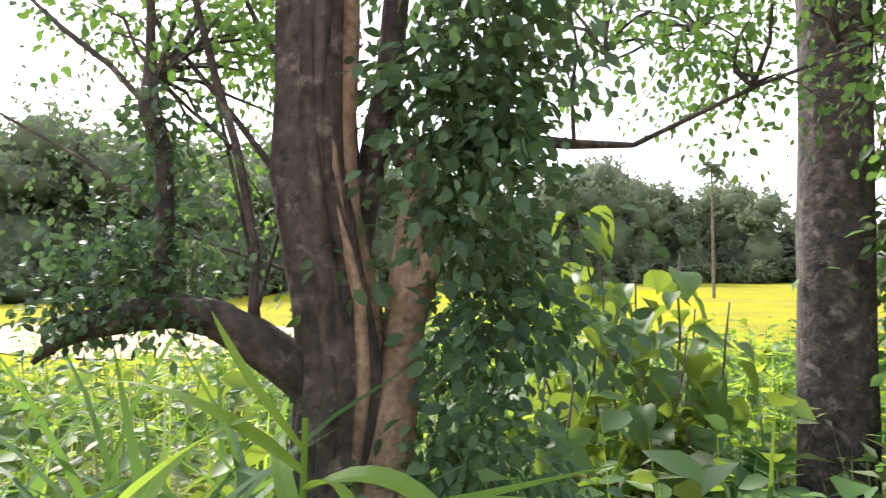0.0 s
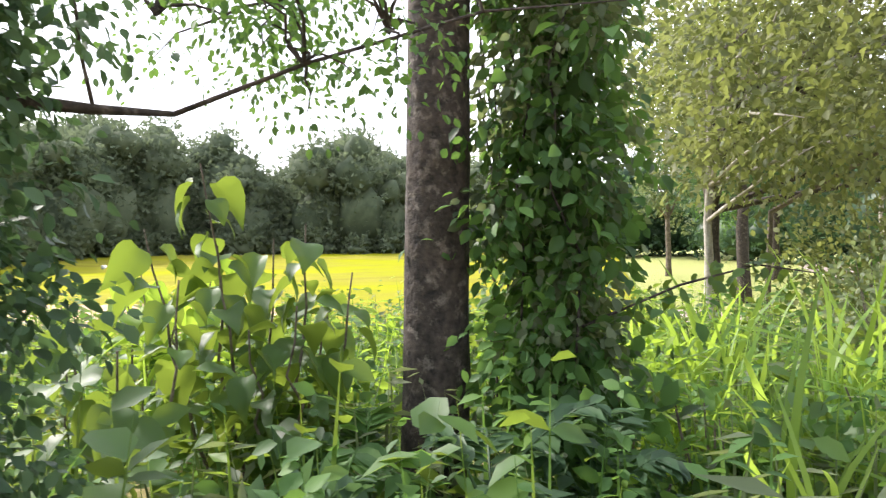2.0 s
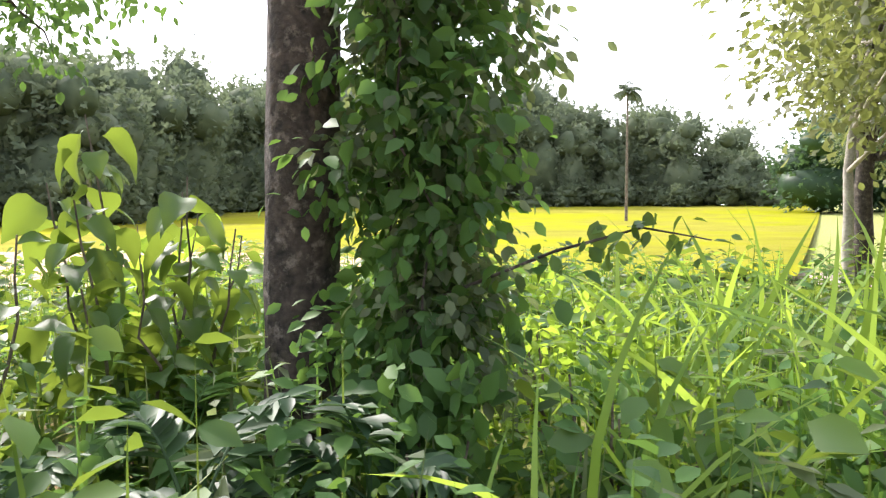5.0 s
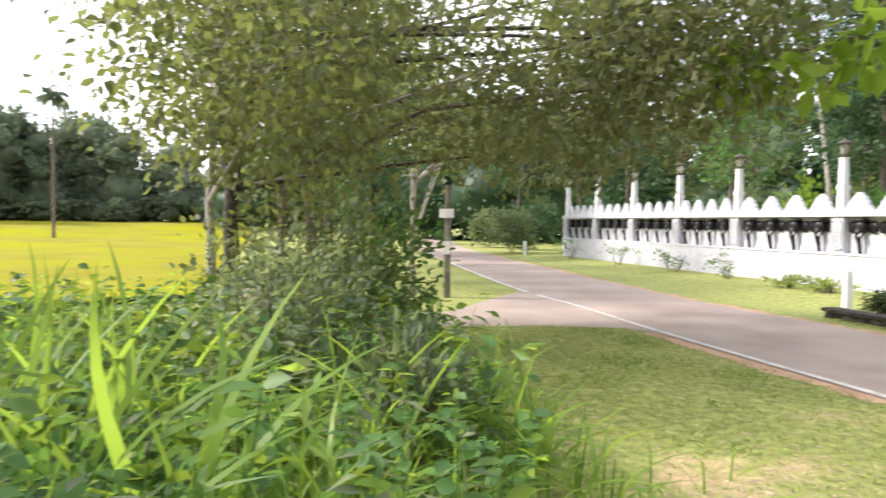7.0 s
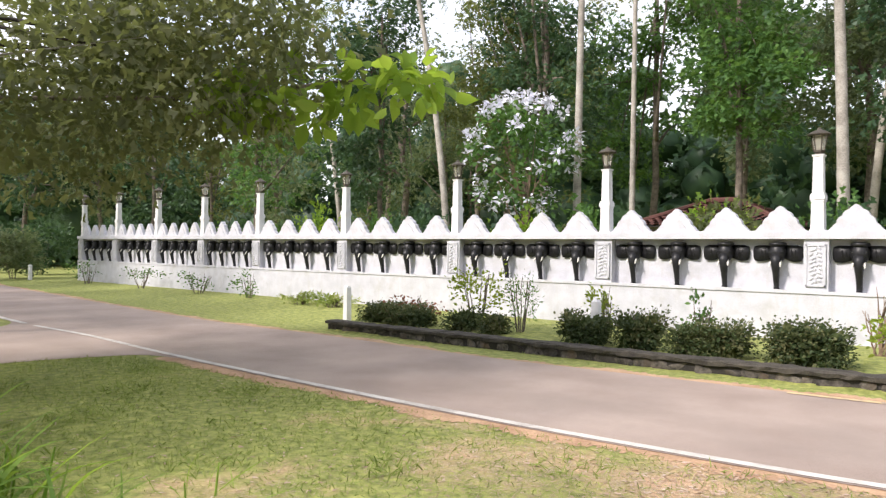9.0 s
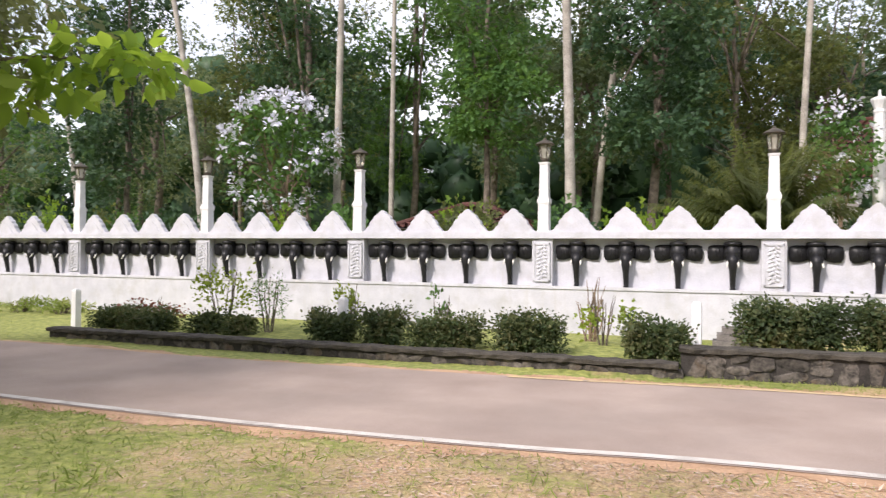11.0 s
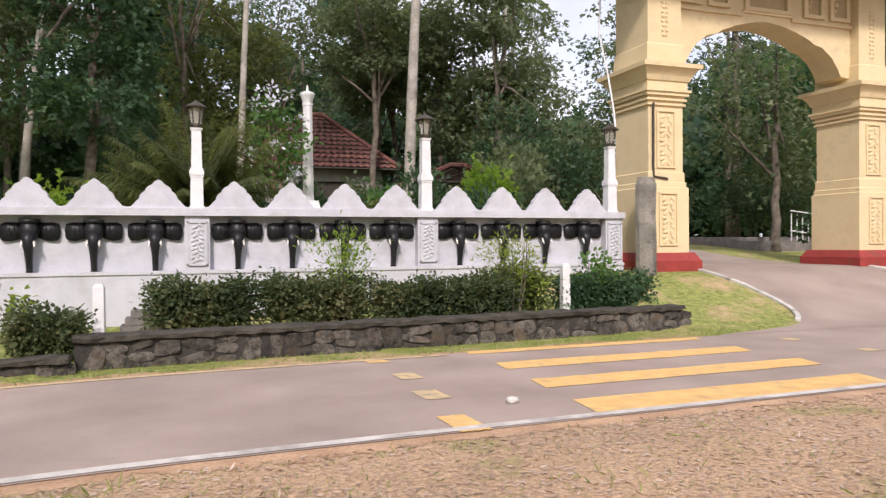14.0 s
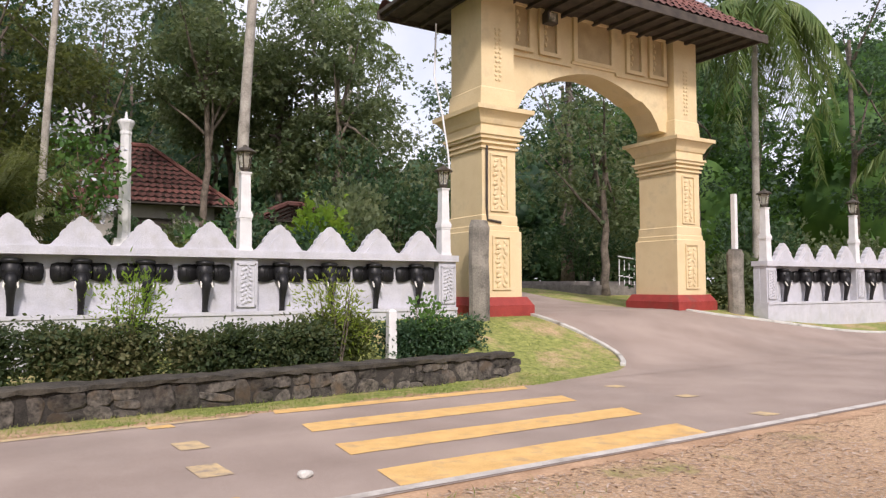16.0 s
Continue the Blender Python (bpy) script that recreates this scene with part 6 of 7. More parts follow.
def arching_reed(at, node_z, seed, leaf, label, spans):
    """One tall reed: a jointed stalk with long keeled blades that arch out of it. spans: (bearing, reach, rise, droop, width)."""
    rng = np.random.default_rng(seed)
    t = thing("reed", at, label, "tall grass", "tall reeds")
    bm = bmesh.new()
    tube(bm, [(0.05, 0.02, -0.1), (0.02, 0.0, node_z * 0.5), (0, 0, node_z)], [0.012, 0.010, 0.006], 6)
    part("stalk", bm, leaf, t)
    for bearing, reach, rise, droop, width in spans:
        bm = bmesh.new()
        out = Vector((math.cos(math.radians(bearing)), math.sin(math.radians(bearing)), 0))
        side = Vector((-out.y, out.x, 0))
        z0 = node_z * rng.uniform(0.8, 1.0)
        rows = []
        for k in range(13):
            u = k / 12
            c = out * (reach * (u - 0.12 * droop * u * u)) + Vector((0, 0, z0 + rise * u - droop * u * u * reach)) + side * (0.03 * math.sin(3 * u))
            w = 0.5 * width * min(1.0, 0.45 + 3.5 * u) * (1 - u ** 2.4) + 0.001
            tilt = 0.35 * math.sin(2.2 * u + bearing)
            s3 = side * math.cos(tilt) + Vector((0, 0, math.sin(tilt)))
            rows.append([bm.verts.new(c - s3 * w + Vector((0, 0, 0.22 * w))), bm.verts.new(c), bm.verts.new(c + s3 * w + Vector((0, 0, 0.22 * w)))])
        for a, b in zip(rows, rows[1:]):
            for j in (0, 1):
                bm.faces.new((a[j], a[j + 1], b[j + 1], b[j]))
        part("blade", bm, leaf, t)
    return t


arching_reed((7.62, -18.72, gz(7.62, -18.72)), 1.33, 71, M_CANE, "tall green reed with long arching blades beside the path", ((112, 0.42, 0.10, 0.05, 0.058), (95, 0.45, 0.24, 0.95, 0.05), (285, 0.20, 0.30, 0.25, 0.034), (300, 0.40, 0.36, 0.5, 0.040), (130, 0.34, -0.02, 0.5, 0.036), (230, 0.4, 0.4, 0.6, 0.04), (60, 0.3, 0.2, 1.1, 0.034)))
arching_reed((7.78, -19.05, gz(7.78, -19.05)), 1.2, 72, M_CANE, "tall green reed leaning over the weeds", ((100, 0.36, 0.34, 0.4, 0.042), (280, 0.34, 0.40, 0.6, 0.046), (320, 0.45, 0.30, 0.8, 0.042), (200, 0.36, 0.42, 0.5, 0.040), (60, 0.34, 0.3, 0.9, 0.038), (150, 0.4, 0.22, 0.6, 0.04)))


for i, (x, y, w, h, mt) in enumerate(((4.5, -15.45, 1.1, 0.8, M_LEAF), (3.9, -15.6, 1.2, 0.95, M_LEAF), (5.3, -15.9, 0.8, 0.7, M_LEAF_BRIGHT), (5.6, -14.9, 0.7, 0.55, M_LEAF), (4.4, -16.6, 1.2, 0.95, M_LEAF), (6.1, -16.9, 0.8, 0.75, M_LEAF), (3.0, -13.95, 0.75, 1.3, M_LEAF_GREY), (2.2, -13.7, 0.9, 0.9, M_LEAF), (6.2, -18.2, 1.0, 0.8, M_LEAF_DARK), (7.1, -19.9, 1.2, 0.85, M_LEAF))):
    shrub((x, y, gz(x, y)), w, h, 1900 + i, mt, "leafy knee-high weed clump beside the path", "weeds", "weed clumps", n=480, size=0.10, shape=(OVAL[0] * np.array((0.8, 1, 1)), OVAL[1]), stems=8, name="weed_clump")


def pinnate_bush(at, n, length, leaflet, seed, leaf, label, rise=(0.25, 1.2), stem=0.35, pairs=13):
    """A bush of long feathered leaves, each leaf a part with its rib."""
    rng = np.random.default_rng(seed)
    t = thing("pinnate_bush", at, label, "bush", "feather-leaved bushes")
    for k in range(n):
        az = 2 * math.pi * k / n + rng.uniform(-0.4, 0.4)
        base = (math.cos(az) * 0.05, math.sin(az) * 0.05, stem * rng.uniform(0.3, 1.3))
        rib, P, D, S = frond(rng, base, az, length * rng.uniform(0.7, 1.15), rng.uniform(*rise), rng.uniform(0.25, 0.6), leaflet, pairs)
        D[:, 2] += 0.3
        f = leaves("leaf", [((OVAL[0] * np.array((0.72, 1, 1)), OVAL[1]), P, frames_from(D, rng, 0.25), S)], leaf, t)
        bm = bmesh.new()
        tube(bm, [(base[0] * 0.4, base[1] * 0.4, -0.08)] + [tuple(q) for q in rib[::3]], [0.009, 0.008] + [0.005] * (len(rib[::3]) - 1), 5)
        part("rib", bm, leaf, f)
    return t


for i, (x, y, n, ln, lf, st, mt, lb) in enumerate(((5.75, -17.62, 16, 0.62, 0.15, 0.62, M_LEAF_DARK, "dark green bush of long feathered leaves at the trunk's foot"), (5.3, -17.25, 14, 0.6, 0.14, 0.6, M_LEAF_DARK, "dark feather-leaved bush beside the trunk"), (5.2, -18.3, 12, 0.6, 0.14, 0.6, M_LEAF, "green feather-leaved bush by the trunk"),
                                                  (6.15, -18.3, 13, 0.55, 0.12, 0.45, M_LEAF_DARK, "low dark feather-leaved bush"), (4.75, -14.85, 14, 0.5, 0.10, 0.5, M_LEAF_BRIGHT, "yellow-green feather-leaved bush in the sun"), (5.5, -14.6, 11, 0.42, 0.09, 0.35, M_LEAF_BRIGHT, "small yellow-green feather-leaved bush"),
                                                  (7.1, -19.3, 12, 0.45, 0.09, 0.6, M_LEAF, "feather-leaved weed under the arching limb"), (7.45, -20.3, 12, 0.5, 0.10, 0.55, M_LEAF, "feather-leaved weed among tall grass"))):
    pinnate_bush((x, y, gz(x, y)), n, ln, lf, 2300 + i, mt, lb, stem=st)

# the trunk wrapped in creepers
TX, TY = 4.62, -18.12
trunk_tree = thing("creeper_tree", (TX, TY, gz(TX, TY)), "straight dark trunk with creepers hanging down one side", "tree")
bm = bmesh.new()
tube(bm, [(0.03 - 0.004 * i, 0.004 * i, -0.3 + 0.3 * i) for i in range(25)], [0.215 if i == 0 else 0.185 - 0.002 * i for i in range(25)], 26, 0.05, 8)
part("trunk", bm, M_BARK_DARK, trunk_tree, "dark flaking bark with pale lichen", smooth=True)
rngc = np.random.default_rng(77)
cs = []
for k in range(300):
    z = 0.7 + 4.6 * rngc.uniform(0, 1) ** 0.9
    wide = float(np.interp(z, (0.7, 1.4, 2.4, 3.4, 5.5), (0.72, 0.50, 0.74, 0.5, 0.35)))
    cs.append((-0.12 + rngc.normal() * 0.17, 0.27 + wide * rngc.uniform(0, 1) ** 0.85, z))
leaves("creeper", [clump_leaves(rngc, cs[:130], 56, 0.10, 0.072, OVAL, 0.9)], M_LEAF_GREY, trunk_tree, "dense curtain of grey-green creeper leaves")
leaves("creeper", [clump_leaves(rngc, cs[130:260], 60, 0.11, 0.08, OVAL, 0.9)], M_LEAF, trunk_tree, "mid-green creeper leaves")
cs = [(0.10 + rngc.normal() * 0.14, 0.5 + abs(rngc.normal()) * 0.25, rngc.uniform(0.8, 2.6)) for k in range(70)]
leaves("creeper", [clump_leaves(rngc, cs, 9, 0.09, 0.095, (OVAL[0] * np.array((1.15, 1, 1.6)), OVAL[1]), 0.8)], M_LEAF, trunk_tree, "larger fresh green creeper leaves")
bm = bmesh.new()
for k in range(6):
    x, y = -0.1 + rngc.normal() * 0.15, 0.25 + abs(rngc.normal()) * 0.25
    tube(bm, curve_points((x, y, rngc.uniform(0.2, 0.8)), (x + rngc.normal() * 0.2, y - 0.08, rngc.uniform(3.0, 6.0)), 0, 0.08, 9, k), [0.007] * 10, 4)
part("vine", bm, M_BARK_DARK, trunk_tree, "thin hanging vine stems")
VINE = [(0.1, 0.45, 1.05), (0.02, 0.9, 1.25), (-0.05, 1.25, 1.4), (-0.02, 1.6, 1.5), (0.02, 1.85, 1.46)]
bm = bmesh.new()
tube(bm, VINE, [0.009, 0.008, 0.007, 0.005, 0.003], 5)
vine = part("vine", bm, M_BARK_DARK, trunk_tree, "creeper shoot reaching out over the weeds")
q = np.array([np.array(VINE[i]) * (1 - u) + np.array(VINE[i + 1]) * u for i in range(4) for u in (0.0, 0.12, 0.25, 0.37, 0.5, 0.62, 0.75, 0.87)])
q = np.repeat(q, 2, axis=0) + rngc.normal(size=(64, 3)) * 0.035
leaves("foliage", [(OVAL, q, frames_from(rngc.normal(size=q.shape) * 0.6 + np.array((0, 0, -0.75)), rngc, 0.8), rngc.uniform(0.05, 0.10, len(q)))], M_LEAF_BROAD, vine)
cs = crown_centres(rngc, (0.0, 0.2, 6.6), (1.5, 1.5, 1.3), 14, 0.3)
leaves("crown", [clump_leaves(rngc, cs, 36, 0.3, 0.13, OVAL, 0.6)], M_LEAF_DARK, trunk_tree)
bm = bmesh.new()
TW = [(0.1, -0.1, 3.35), (0.25, -0.32, 3.4), (0.4, -0.55, 3.2), (0.5, -0.66, 2.75)]
tube(bm, TW, [0.012, 0.010, 0.007, 0.003], 5)
twig = part("twig", bm, M_BARK_DARK, trunk_tree)
q = np.array([np.array(TW[i]) * (1 - u) + np.array(TW[i + 1]) * u for i in range(3) for u in (0.0, 0.25, 0.5, 0.75)])
q = np.repeat(q, 2, axis=0)
dd = rngc.normal(size=q.shape) * 0.2 + np.tile(np.array(((0.6, 0.4, -0.5), (-0.6, -0.4, -0.5))), (12, 1))
leaves("leaflet", [(OVAL, q, frames_from(dd, rngc, 0.3), rngc.uniform(0.10, 0.16, len(q)))], M_LEAF_DARK, twig)

# the gnarled tree with the arching limb
GX, GY = 6.95, -19.19
gnarled = thing("gnarled_tree", (GX, GY, gz(GX, GY)), "gnarled leaning tree with fluted bark and climbers", "tree")
bm = bmesh.new()
tube(bm, [(0.0, 0.05, -0.2), (0.02, 0.03, 0.4), (0.05, -0.02, 0.9), (0.06, 0.04, 1.4), (0.12, -0.03, 1.9), (0.14, 0.0, 2.5), (0.16, -0.04, 3.4), (0.1, -0.1, 4.6)], [0.19, 0.15, 0.13, 0.118, 0.108, 0.1, 0.09, 0.07], 18, 0.2, 5)
part("trunk", bm, M_BARK_DARK, gnarled, smooth=True)
SPINE = np.array([(0.0, 0.05, -0.2), (0.02, 0.03, 0.4), (0.05, -0.02, 0.9), (0.06, 0.04, 1.4), (0.12, -0.03, 1.9), (0.14, 0.0, 2.5), (0.16, -0.04, 3.4)])
for k in range(13):
    rr = random.Random(500 + k)
    turn, twist, thick = 6.283 * k / 13 + rr.uniform(-0.2, 0.2), rr.uniform(-0.35, 0.35), rr.uniform(0.02, 0.042)
    pts = []
    for j in range(15):
        z = -0.15 + 0.24 * j
        c = [float(np.interp(z, SPINE[:, 2], SPINE[:, m])) for m in (0, 1)]
        a = turn + twist * z + 0.12 * math.sin(3.1 * z + k)
        rad = float(np.interp(z, (0, 0.5, 1.5, 3.4), (0.165, 0.125, 0.10, 0.085))) + 0.012 * math.sin(5.3 * z + 2 * k)
        pts.append((c[0] + rad * math.cos(a), c[1] + rad * math.sin(a), z))
    bm = bmesh.new()
    tube(bm, pts, [thick * (1 - 0.03 * j) for j in range(15)], 8, 0.14, k)
    part("root_stem", bm, M_BARK_TAN if k in (3, 4, 8) else M_BARK_DARK, gnarled, smooth=True)
for k, (p, rr, mt) in enumerate((([(-0.10, 0.16, -0.1), (-0.02, 0.17, 0.5), (0.03, 0.15, 1.0), (-0.03, 0.17, 1.45), (-0.08, 0.2, 2.0)], [0.10, 0.08, 0.07, 0.06, 0.035], M_BARK_TAN), ([(0.1, 0.2, 0.0), (0.02, 0.22, 0.7), (-0.01, 0.14, 1.25), (-0.06, 0.28, 1.75)], [0.075, 0.06, 0.055, 0.03], M_BARK_TAN),
                             ([(0.05, -0.05, 0.0), (0.04, -0.06, 0.8), (0.0, -0.02, 1.5), (-0.06, 0.1, 2.2), (-0.1, 0.2, 3.3)], [0.075, 0.06, 0.05, 0.042, 0.03], M_BARK_DARK), ([(-0.05, 0.12, 1.95), (-0.25, 0.32, 2.02), (-0.5, 0.5, 2.02), (-0.72, 0.62, 2.04)], [0.036, 0.026, 0.016, 0.009], M_BARK_DARK),
                             ([(-0.72, 0.62, 2.04), (-1.0, 0.95, 2.25), (-1.5, 1.5, 2.55), (-2.1, 2.1, 2.75)], [0.010, 0.008, 0.006, 0.003], M_BARK_DARK))):
    bm = bmesh.new()
    tube(bm, p, rr, 9, 0.1, k)
    part("limb", bm, mt, gnarled, "twisted pale brown stem" if mt is M_BARK_TAN else "", smooth=True)
bm = bmesh.new()
ARCH = [(-0.06, 0.06, 0.95), (-0.02, 0.02, 1.14), (0.05, -0.03, 1.25), (0.14, -0.08, 1.34), (0.24, -0.15, 1.43), (0.32, -0.2, 1.49), (0.39, -0.28, 1.51), (0.45, -0.37, 1.5), (0.51, -0.47, 1.47), (0.56, -0.54, 1.43), (0.59, -0.6, 1.37)]
tube(bm, ARCH, [0.09, 0.082, 0.072, 0.066, 0.058, 0.05, 0.046, 0.046, 0.038, 0.026, 0.008], 12, 0.18, 3)
part("limb", bm, M_BARK_DARK, gnarled, "arching broken limb", smooth=True)
rngg = np.random.default_rng(78)
cs = [(-0.12 + rngg.normal() * 0.14, 0.36 + rngg.normal() * 0.13, rngg.uniform(0.3, 2.6)) for k in range(150)]
leaves("creeper", [clump_leaves(rngg, cs, 46, 0.08, 0.05, OVAL, 0.8)], M_LEAF_DARK, gnarled, "dark climbing leaves")
cs = np.concatenate((crown_centres(rngg, (-0.9, 0.75, 2.5), (0.8, 0.75, 0.5), 36, 0.1), crown_centres(rngg, (0.1, -0.1, 3.6), (1.4, 1.4, 0.9), 28, 0.2), crown_centres(rngg, (-1.9, 1.4, 3.0), (0.9, 0.9, 0.5), 14, 0.1), crown_centres(rngg, (-0.1, -0.55, 2.35), (0.55, 0.5, 0.65), 24, 0.1)))
ROOTS = np.array([(-0.5, 0.5, 2.02), (-1.0, 0.95, 2.25), (-1.5, 1.5, 2.55), (0.14, 0, 2.5), (0.16, -0.04, 3.4), (-0.06, 0.1, 2.2), (0.3, -0.5, 2.2), (0.06, 0.04, 1.4), (-1.9, 1.4, 2.85), (-2.1, 2.1, 2.75), (-1.6, 1.1, 2.7), (-2.2, 1.7, 3.0), (-1.2, 1.2, 2.4), (-0.8, 0.5, 2.4), (-1.3, 0.7, 2.6)])
bm = bmesh.new()
for k, c in enumerate(cs):
    a = ROOTS[np.argmin(np.linalg.norm(ROOTS - c, axis=1))]
    tube(bm, curve_points(a, c, 0.05, 0.04, 4, k), [0.009, 0.007, 0.006, 0.004, 0.002], 4)
part("twig", bm, M_BARK_DARK, gnarled)
leaves("crown", [clump_leaves(rngg, cs, 70, 0.10, 0.038, OVAL, 0.7)], M_LEAF, gnarled)
STEMS = (([(0.41, -0.31, 1.5), (0.4, -0.31, 1.72), (0.39, -0.33, 1.94), (0.41, -0.38, 2.07), (0.39, -0.4, 2.22), (0.4, -0.39, 2.41), (0.42, -0.42, 2.8)], [0.028, 0.026, 0.028, 0.034, 0.016, 0.012, 0.006]),
         ([(0.41, -0.38, 2.07), (0.45, -0.49, 2.19), (0.5, -0.66, 2.32), (0.55, -0.8, 2.45)], [0.012, 0.009, 0.008, 0.005]),
         ([(0.24, -0.15, 1.43), (0.23, -0.14, 1.67), (0.25, -0.2, 1.96), (0.29, -0.25, 2.17), (0.33, -0.29, 2.39), (0.36, -0.33, 2.8)], [0.014, 0.013, 0.012, 0.011, 0.010, 0.006]),
         ([(0.19, -0.15, 1.38), (0.22, -0.18, 1.68), (0.2, -0.3, 1.98), (0.24, -0.36, 2.3)], [0.008, 0.006, 0.006, 0.004]),
         ([(0.02, -0.04, 1.3), (0.08, -0.14, 1.83), (0.12, -0.36, 2.09), (0.23, -0.51, 2.32), (0.3, -0.61, 2.48)], [0.016, 0.013, 0.010, 0.008, 0.005]),
         ([(0.08, -0.10, 1.6), (0.12, -0.58, 1.74), (0.26, -0.95, 2.0), (0.37, -1.29, 2.18)], [0.008, 0.008, 0.007, 0.005]),
         ([(0.1, 0.0, 1.9), (0.02, -0.12, 2.1), (0.05, -0.3, 2.35), (0.1, -0.5, 2.7)], [0.012, 0.010, 0.008, 0.004]),
         ([(0.24, -0.15, 1.44), (0.12, -0.14, 1.8), (0.06, -0.18, 2.1), (0.0, -0.3, 2.5)], [0.007, 0.006, 0.005, 0.003]))
for pts, radii in STEMS:
    bm = bmesh.new()
    tube(bm, pts, radii, 7, 0.14, len(pts))
    part("stem", bm, M_BARK_DARK, gnarled)
cs = np.concatenate((crown_centres(rngg, (0.3, -0.6, 2.7), (0.5, 0.6, 0.45), 30, 0.2), crown_centres(rngg, (-0.5, -1.5, 2.5), (1.2, 1.2, 0.6), 40, 0.2)))
leaves("crown", [clump_leaves(rngg, cs, 34, 0.1, 0.03, OVAL, 0.6)], M_LEAF_DARK, gnarled)
cs = [(ARCH[i][0] + rngg.normal() * 0.04, ARCH[i][1] + rngg.normal() * 0.05, ARCH[i][2] + abs(rngg.normal()) * 0.13) for i in (5, 6, 7, 7, 7, 8, 8, 8, 8, 9, 9) * 4] + [(0.4 + rngg.normal() * 0.04, -0.33 + rngg.normal() * 0.05, rngg.uniform(1.55, 2.1)) for k in range(26)] + [(0.02 + rngg.normal() * 0.05, -0.1 + rngg.normal() * 0.05, rngg.uniform(1.2, 2.6)) for k in range(26)]
leaves("creeper", [clump_leaves(rngg, cs, 26, 0.05, 0.032, OVAL, 0.5)], M_LEAF_DARK, gnarled)

# broad-leaved shrub, compound-leaf bush, and bushes towards the lawn
def big_leaf_mesh(size, bend, fold, leaf):
    """One large pointed leaf with a folded midrib, a drooping tip and a wavy rim."""
    bm = bmesh.new()
    rows = []
    for i in range(8):
        v = i / 7
        w = 0.40 * math.sin(math.pi * min(1.0, 0.10 + 0.9 * v) ** 0.75) * (1 - 0.25 * v) if i < 7 else 0.004
        z = -bend * v * v
        wave = 0.03 * math.sin(v * 11)
        rows.append([bm.verts.new((u * w * size, v * (1 - 0.2 * bend * v) * size, (z + fold * abs(u) * w + wave * abs(u)) * size)) for u in (-1, -0.5, 0, 0.5, 1)])
    for a, b in zip(rows, rows[1:]):
        for k in range(4):
            bm.faces.new((a[k], a[k + 1], b[k + 1], b[k]))
    me = bpy.data.meshes.new("leaf")
    bm.to_mesh(me)
    bm.free()
    me.materials.append(leaf)
    me.shade_smooth()
    return me


def broad_shrub(at, stems, size, seed, leaf, label, step=0.10):
    """A sapling-like shrub: upright stems with large drooping leaves on short stalks. stems: (dx, dy, height)."""
    rng = np.random.default_rng(seed)
    t = thing("broad_leaved_shrub", at, label, "shrub")
    shapes = [big_leaf_mesh(size * k, b, f, leaf) for k, b, f in ((1.0, 0.35, 0.25), (0.85, 0.5, 0.4), (0.7, 0.25, 0.3), (0.55, 0.4, 0.2), (1.12, 0.6, 0.35))]
    for k, (dx, dy, h) in enumerate(stems):
        pts = np.array([tuple(q) for q in curve_points((dx * 0.35, dy * 0.35, -0.1), (dx, dy, h), 0, 0.05, 8, seed + k)])
        bm = bmesh.new()
        tube(bm, [tuple(q) for q in pts], [0.014 - 0.0012 * i for i in range(9)], 6)
        st = part("stem", bm, M_BARK, t)
        n = int(h * 0.8 / step)
        turn = rng.uniform(0, 6.283)
        for m in range(2 * n):
            u = 0.25 + 0.75 * (m // 2) / n
            c = [float(np.interp(u, np.linspace(0, 1, 9), pts[:, q])) for q in range(3)]
            a = turn + 1.9 * m + rng.normal() * 0.3
            d = np.array((math.cos(a), math.sin(a), rng.uniform(-1.1, 0.2)))
            R = frames_from(d[None], rng, 0.3)[0]
            off = rng.uniform(0.03, 0.10)
            o = new("leaf", shapes[int(rng.integers(0, 5))])
            o.parent = st
            mt = Matrix([list(R[q]) + [0] for q in range(3)] + [[0, 0, 0, 1]])
            o.matrix_basis = Matrix.Translation((c[0] + d[0] * off, c[1] + d[1] * off, c[2])) @ mt
    return t


broad_shrub((4.75, -18.95, gz(4.75, -18.95)), ((0.1, -0.4, 2.05), (0.35, -0.15, 1.6), (-0.1, 0.12, 1.72), (-0.35, -0.2, 1.65), (0.3, 0.25, 1.3), (-0.2, 0.35, 1.45), (0.5, 0.1, 1.2), (0.1, -0.75, 1.7), (-0.5, 0.1, 1.4)), 0.25, 2001, M_LEAF_BROAD, "tall shrub with large drooping heart-shaped leaves")
broad_shrub((5.6, -19.25, gz(5.6, -19.25)), ((0.1, -0.2, 1.35), (-0.25, 0.1, 1.45), (0.3, 0.2, 1.2), (-0.1, -0.4, 1.1)), 0.22, 2002, M_LEAF_BROAD, "shrub with broad drooping green leaves")
broad_shrub((3.6, -20.4, gz(3.6, -20.4)), ((0.2, -0.3, 1.5), (-0.3, 0.2, 1.6), (0.35, 0.3, 1.3), (-0.2, -0.4, 1.4)), 0.25, 2003, M_LEAF_BRIGHT, "broad-leaved sunlit shrub at the field's edge")
shrub((5.0, -17.2, gz(5, -17.2)), 1.0, 0.9, 2005, M_LEAF, "mid-green weedy bush by the trunk", n=560, size=0.11, stems=7)
shrub((3.2, -17.3, gz(3.2, -17.3)), 1.5, 1.1, 2006, M_LEAF_BRIGHT, "light green weedy bush in the sun", n=900, size=0.08, stems=8)
shrub((1.2, -14.6, gz(1.2, -14.6)), 2.0, 1.8, 2007, M_LEAF_GREY, "grey-green bush at the edge of the lawn", n=2500, size=0.075, stems=10)
shrub((-0.5, -14.3, gz(-0.5, -14.3)), 2.4, 2.4, 2008, M_LEAF_OLIVE, "dense olive-green bush at the edge of the lawn", n=2500, size=0.08, stems=10)
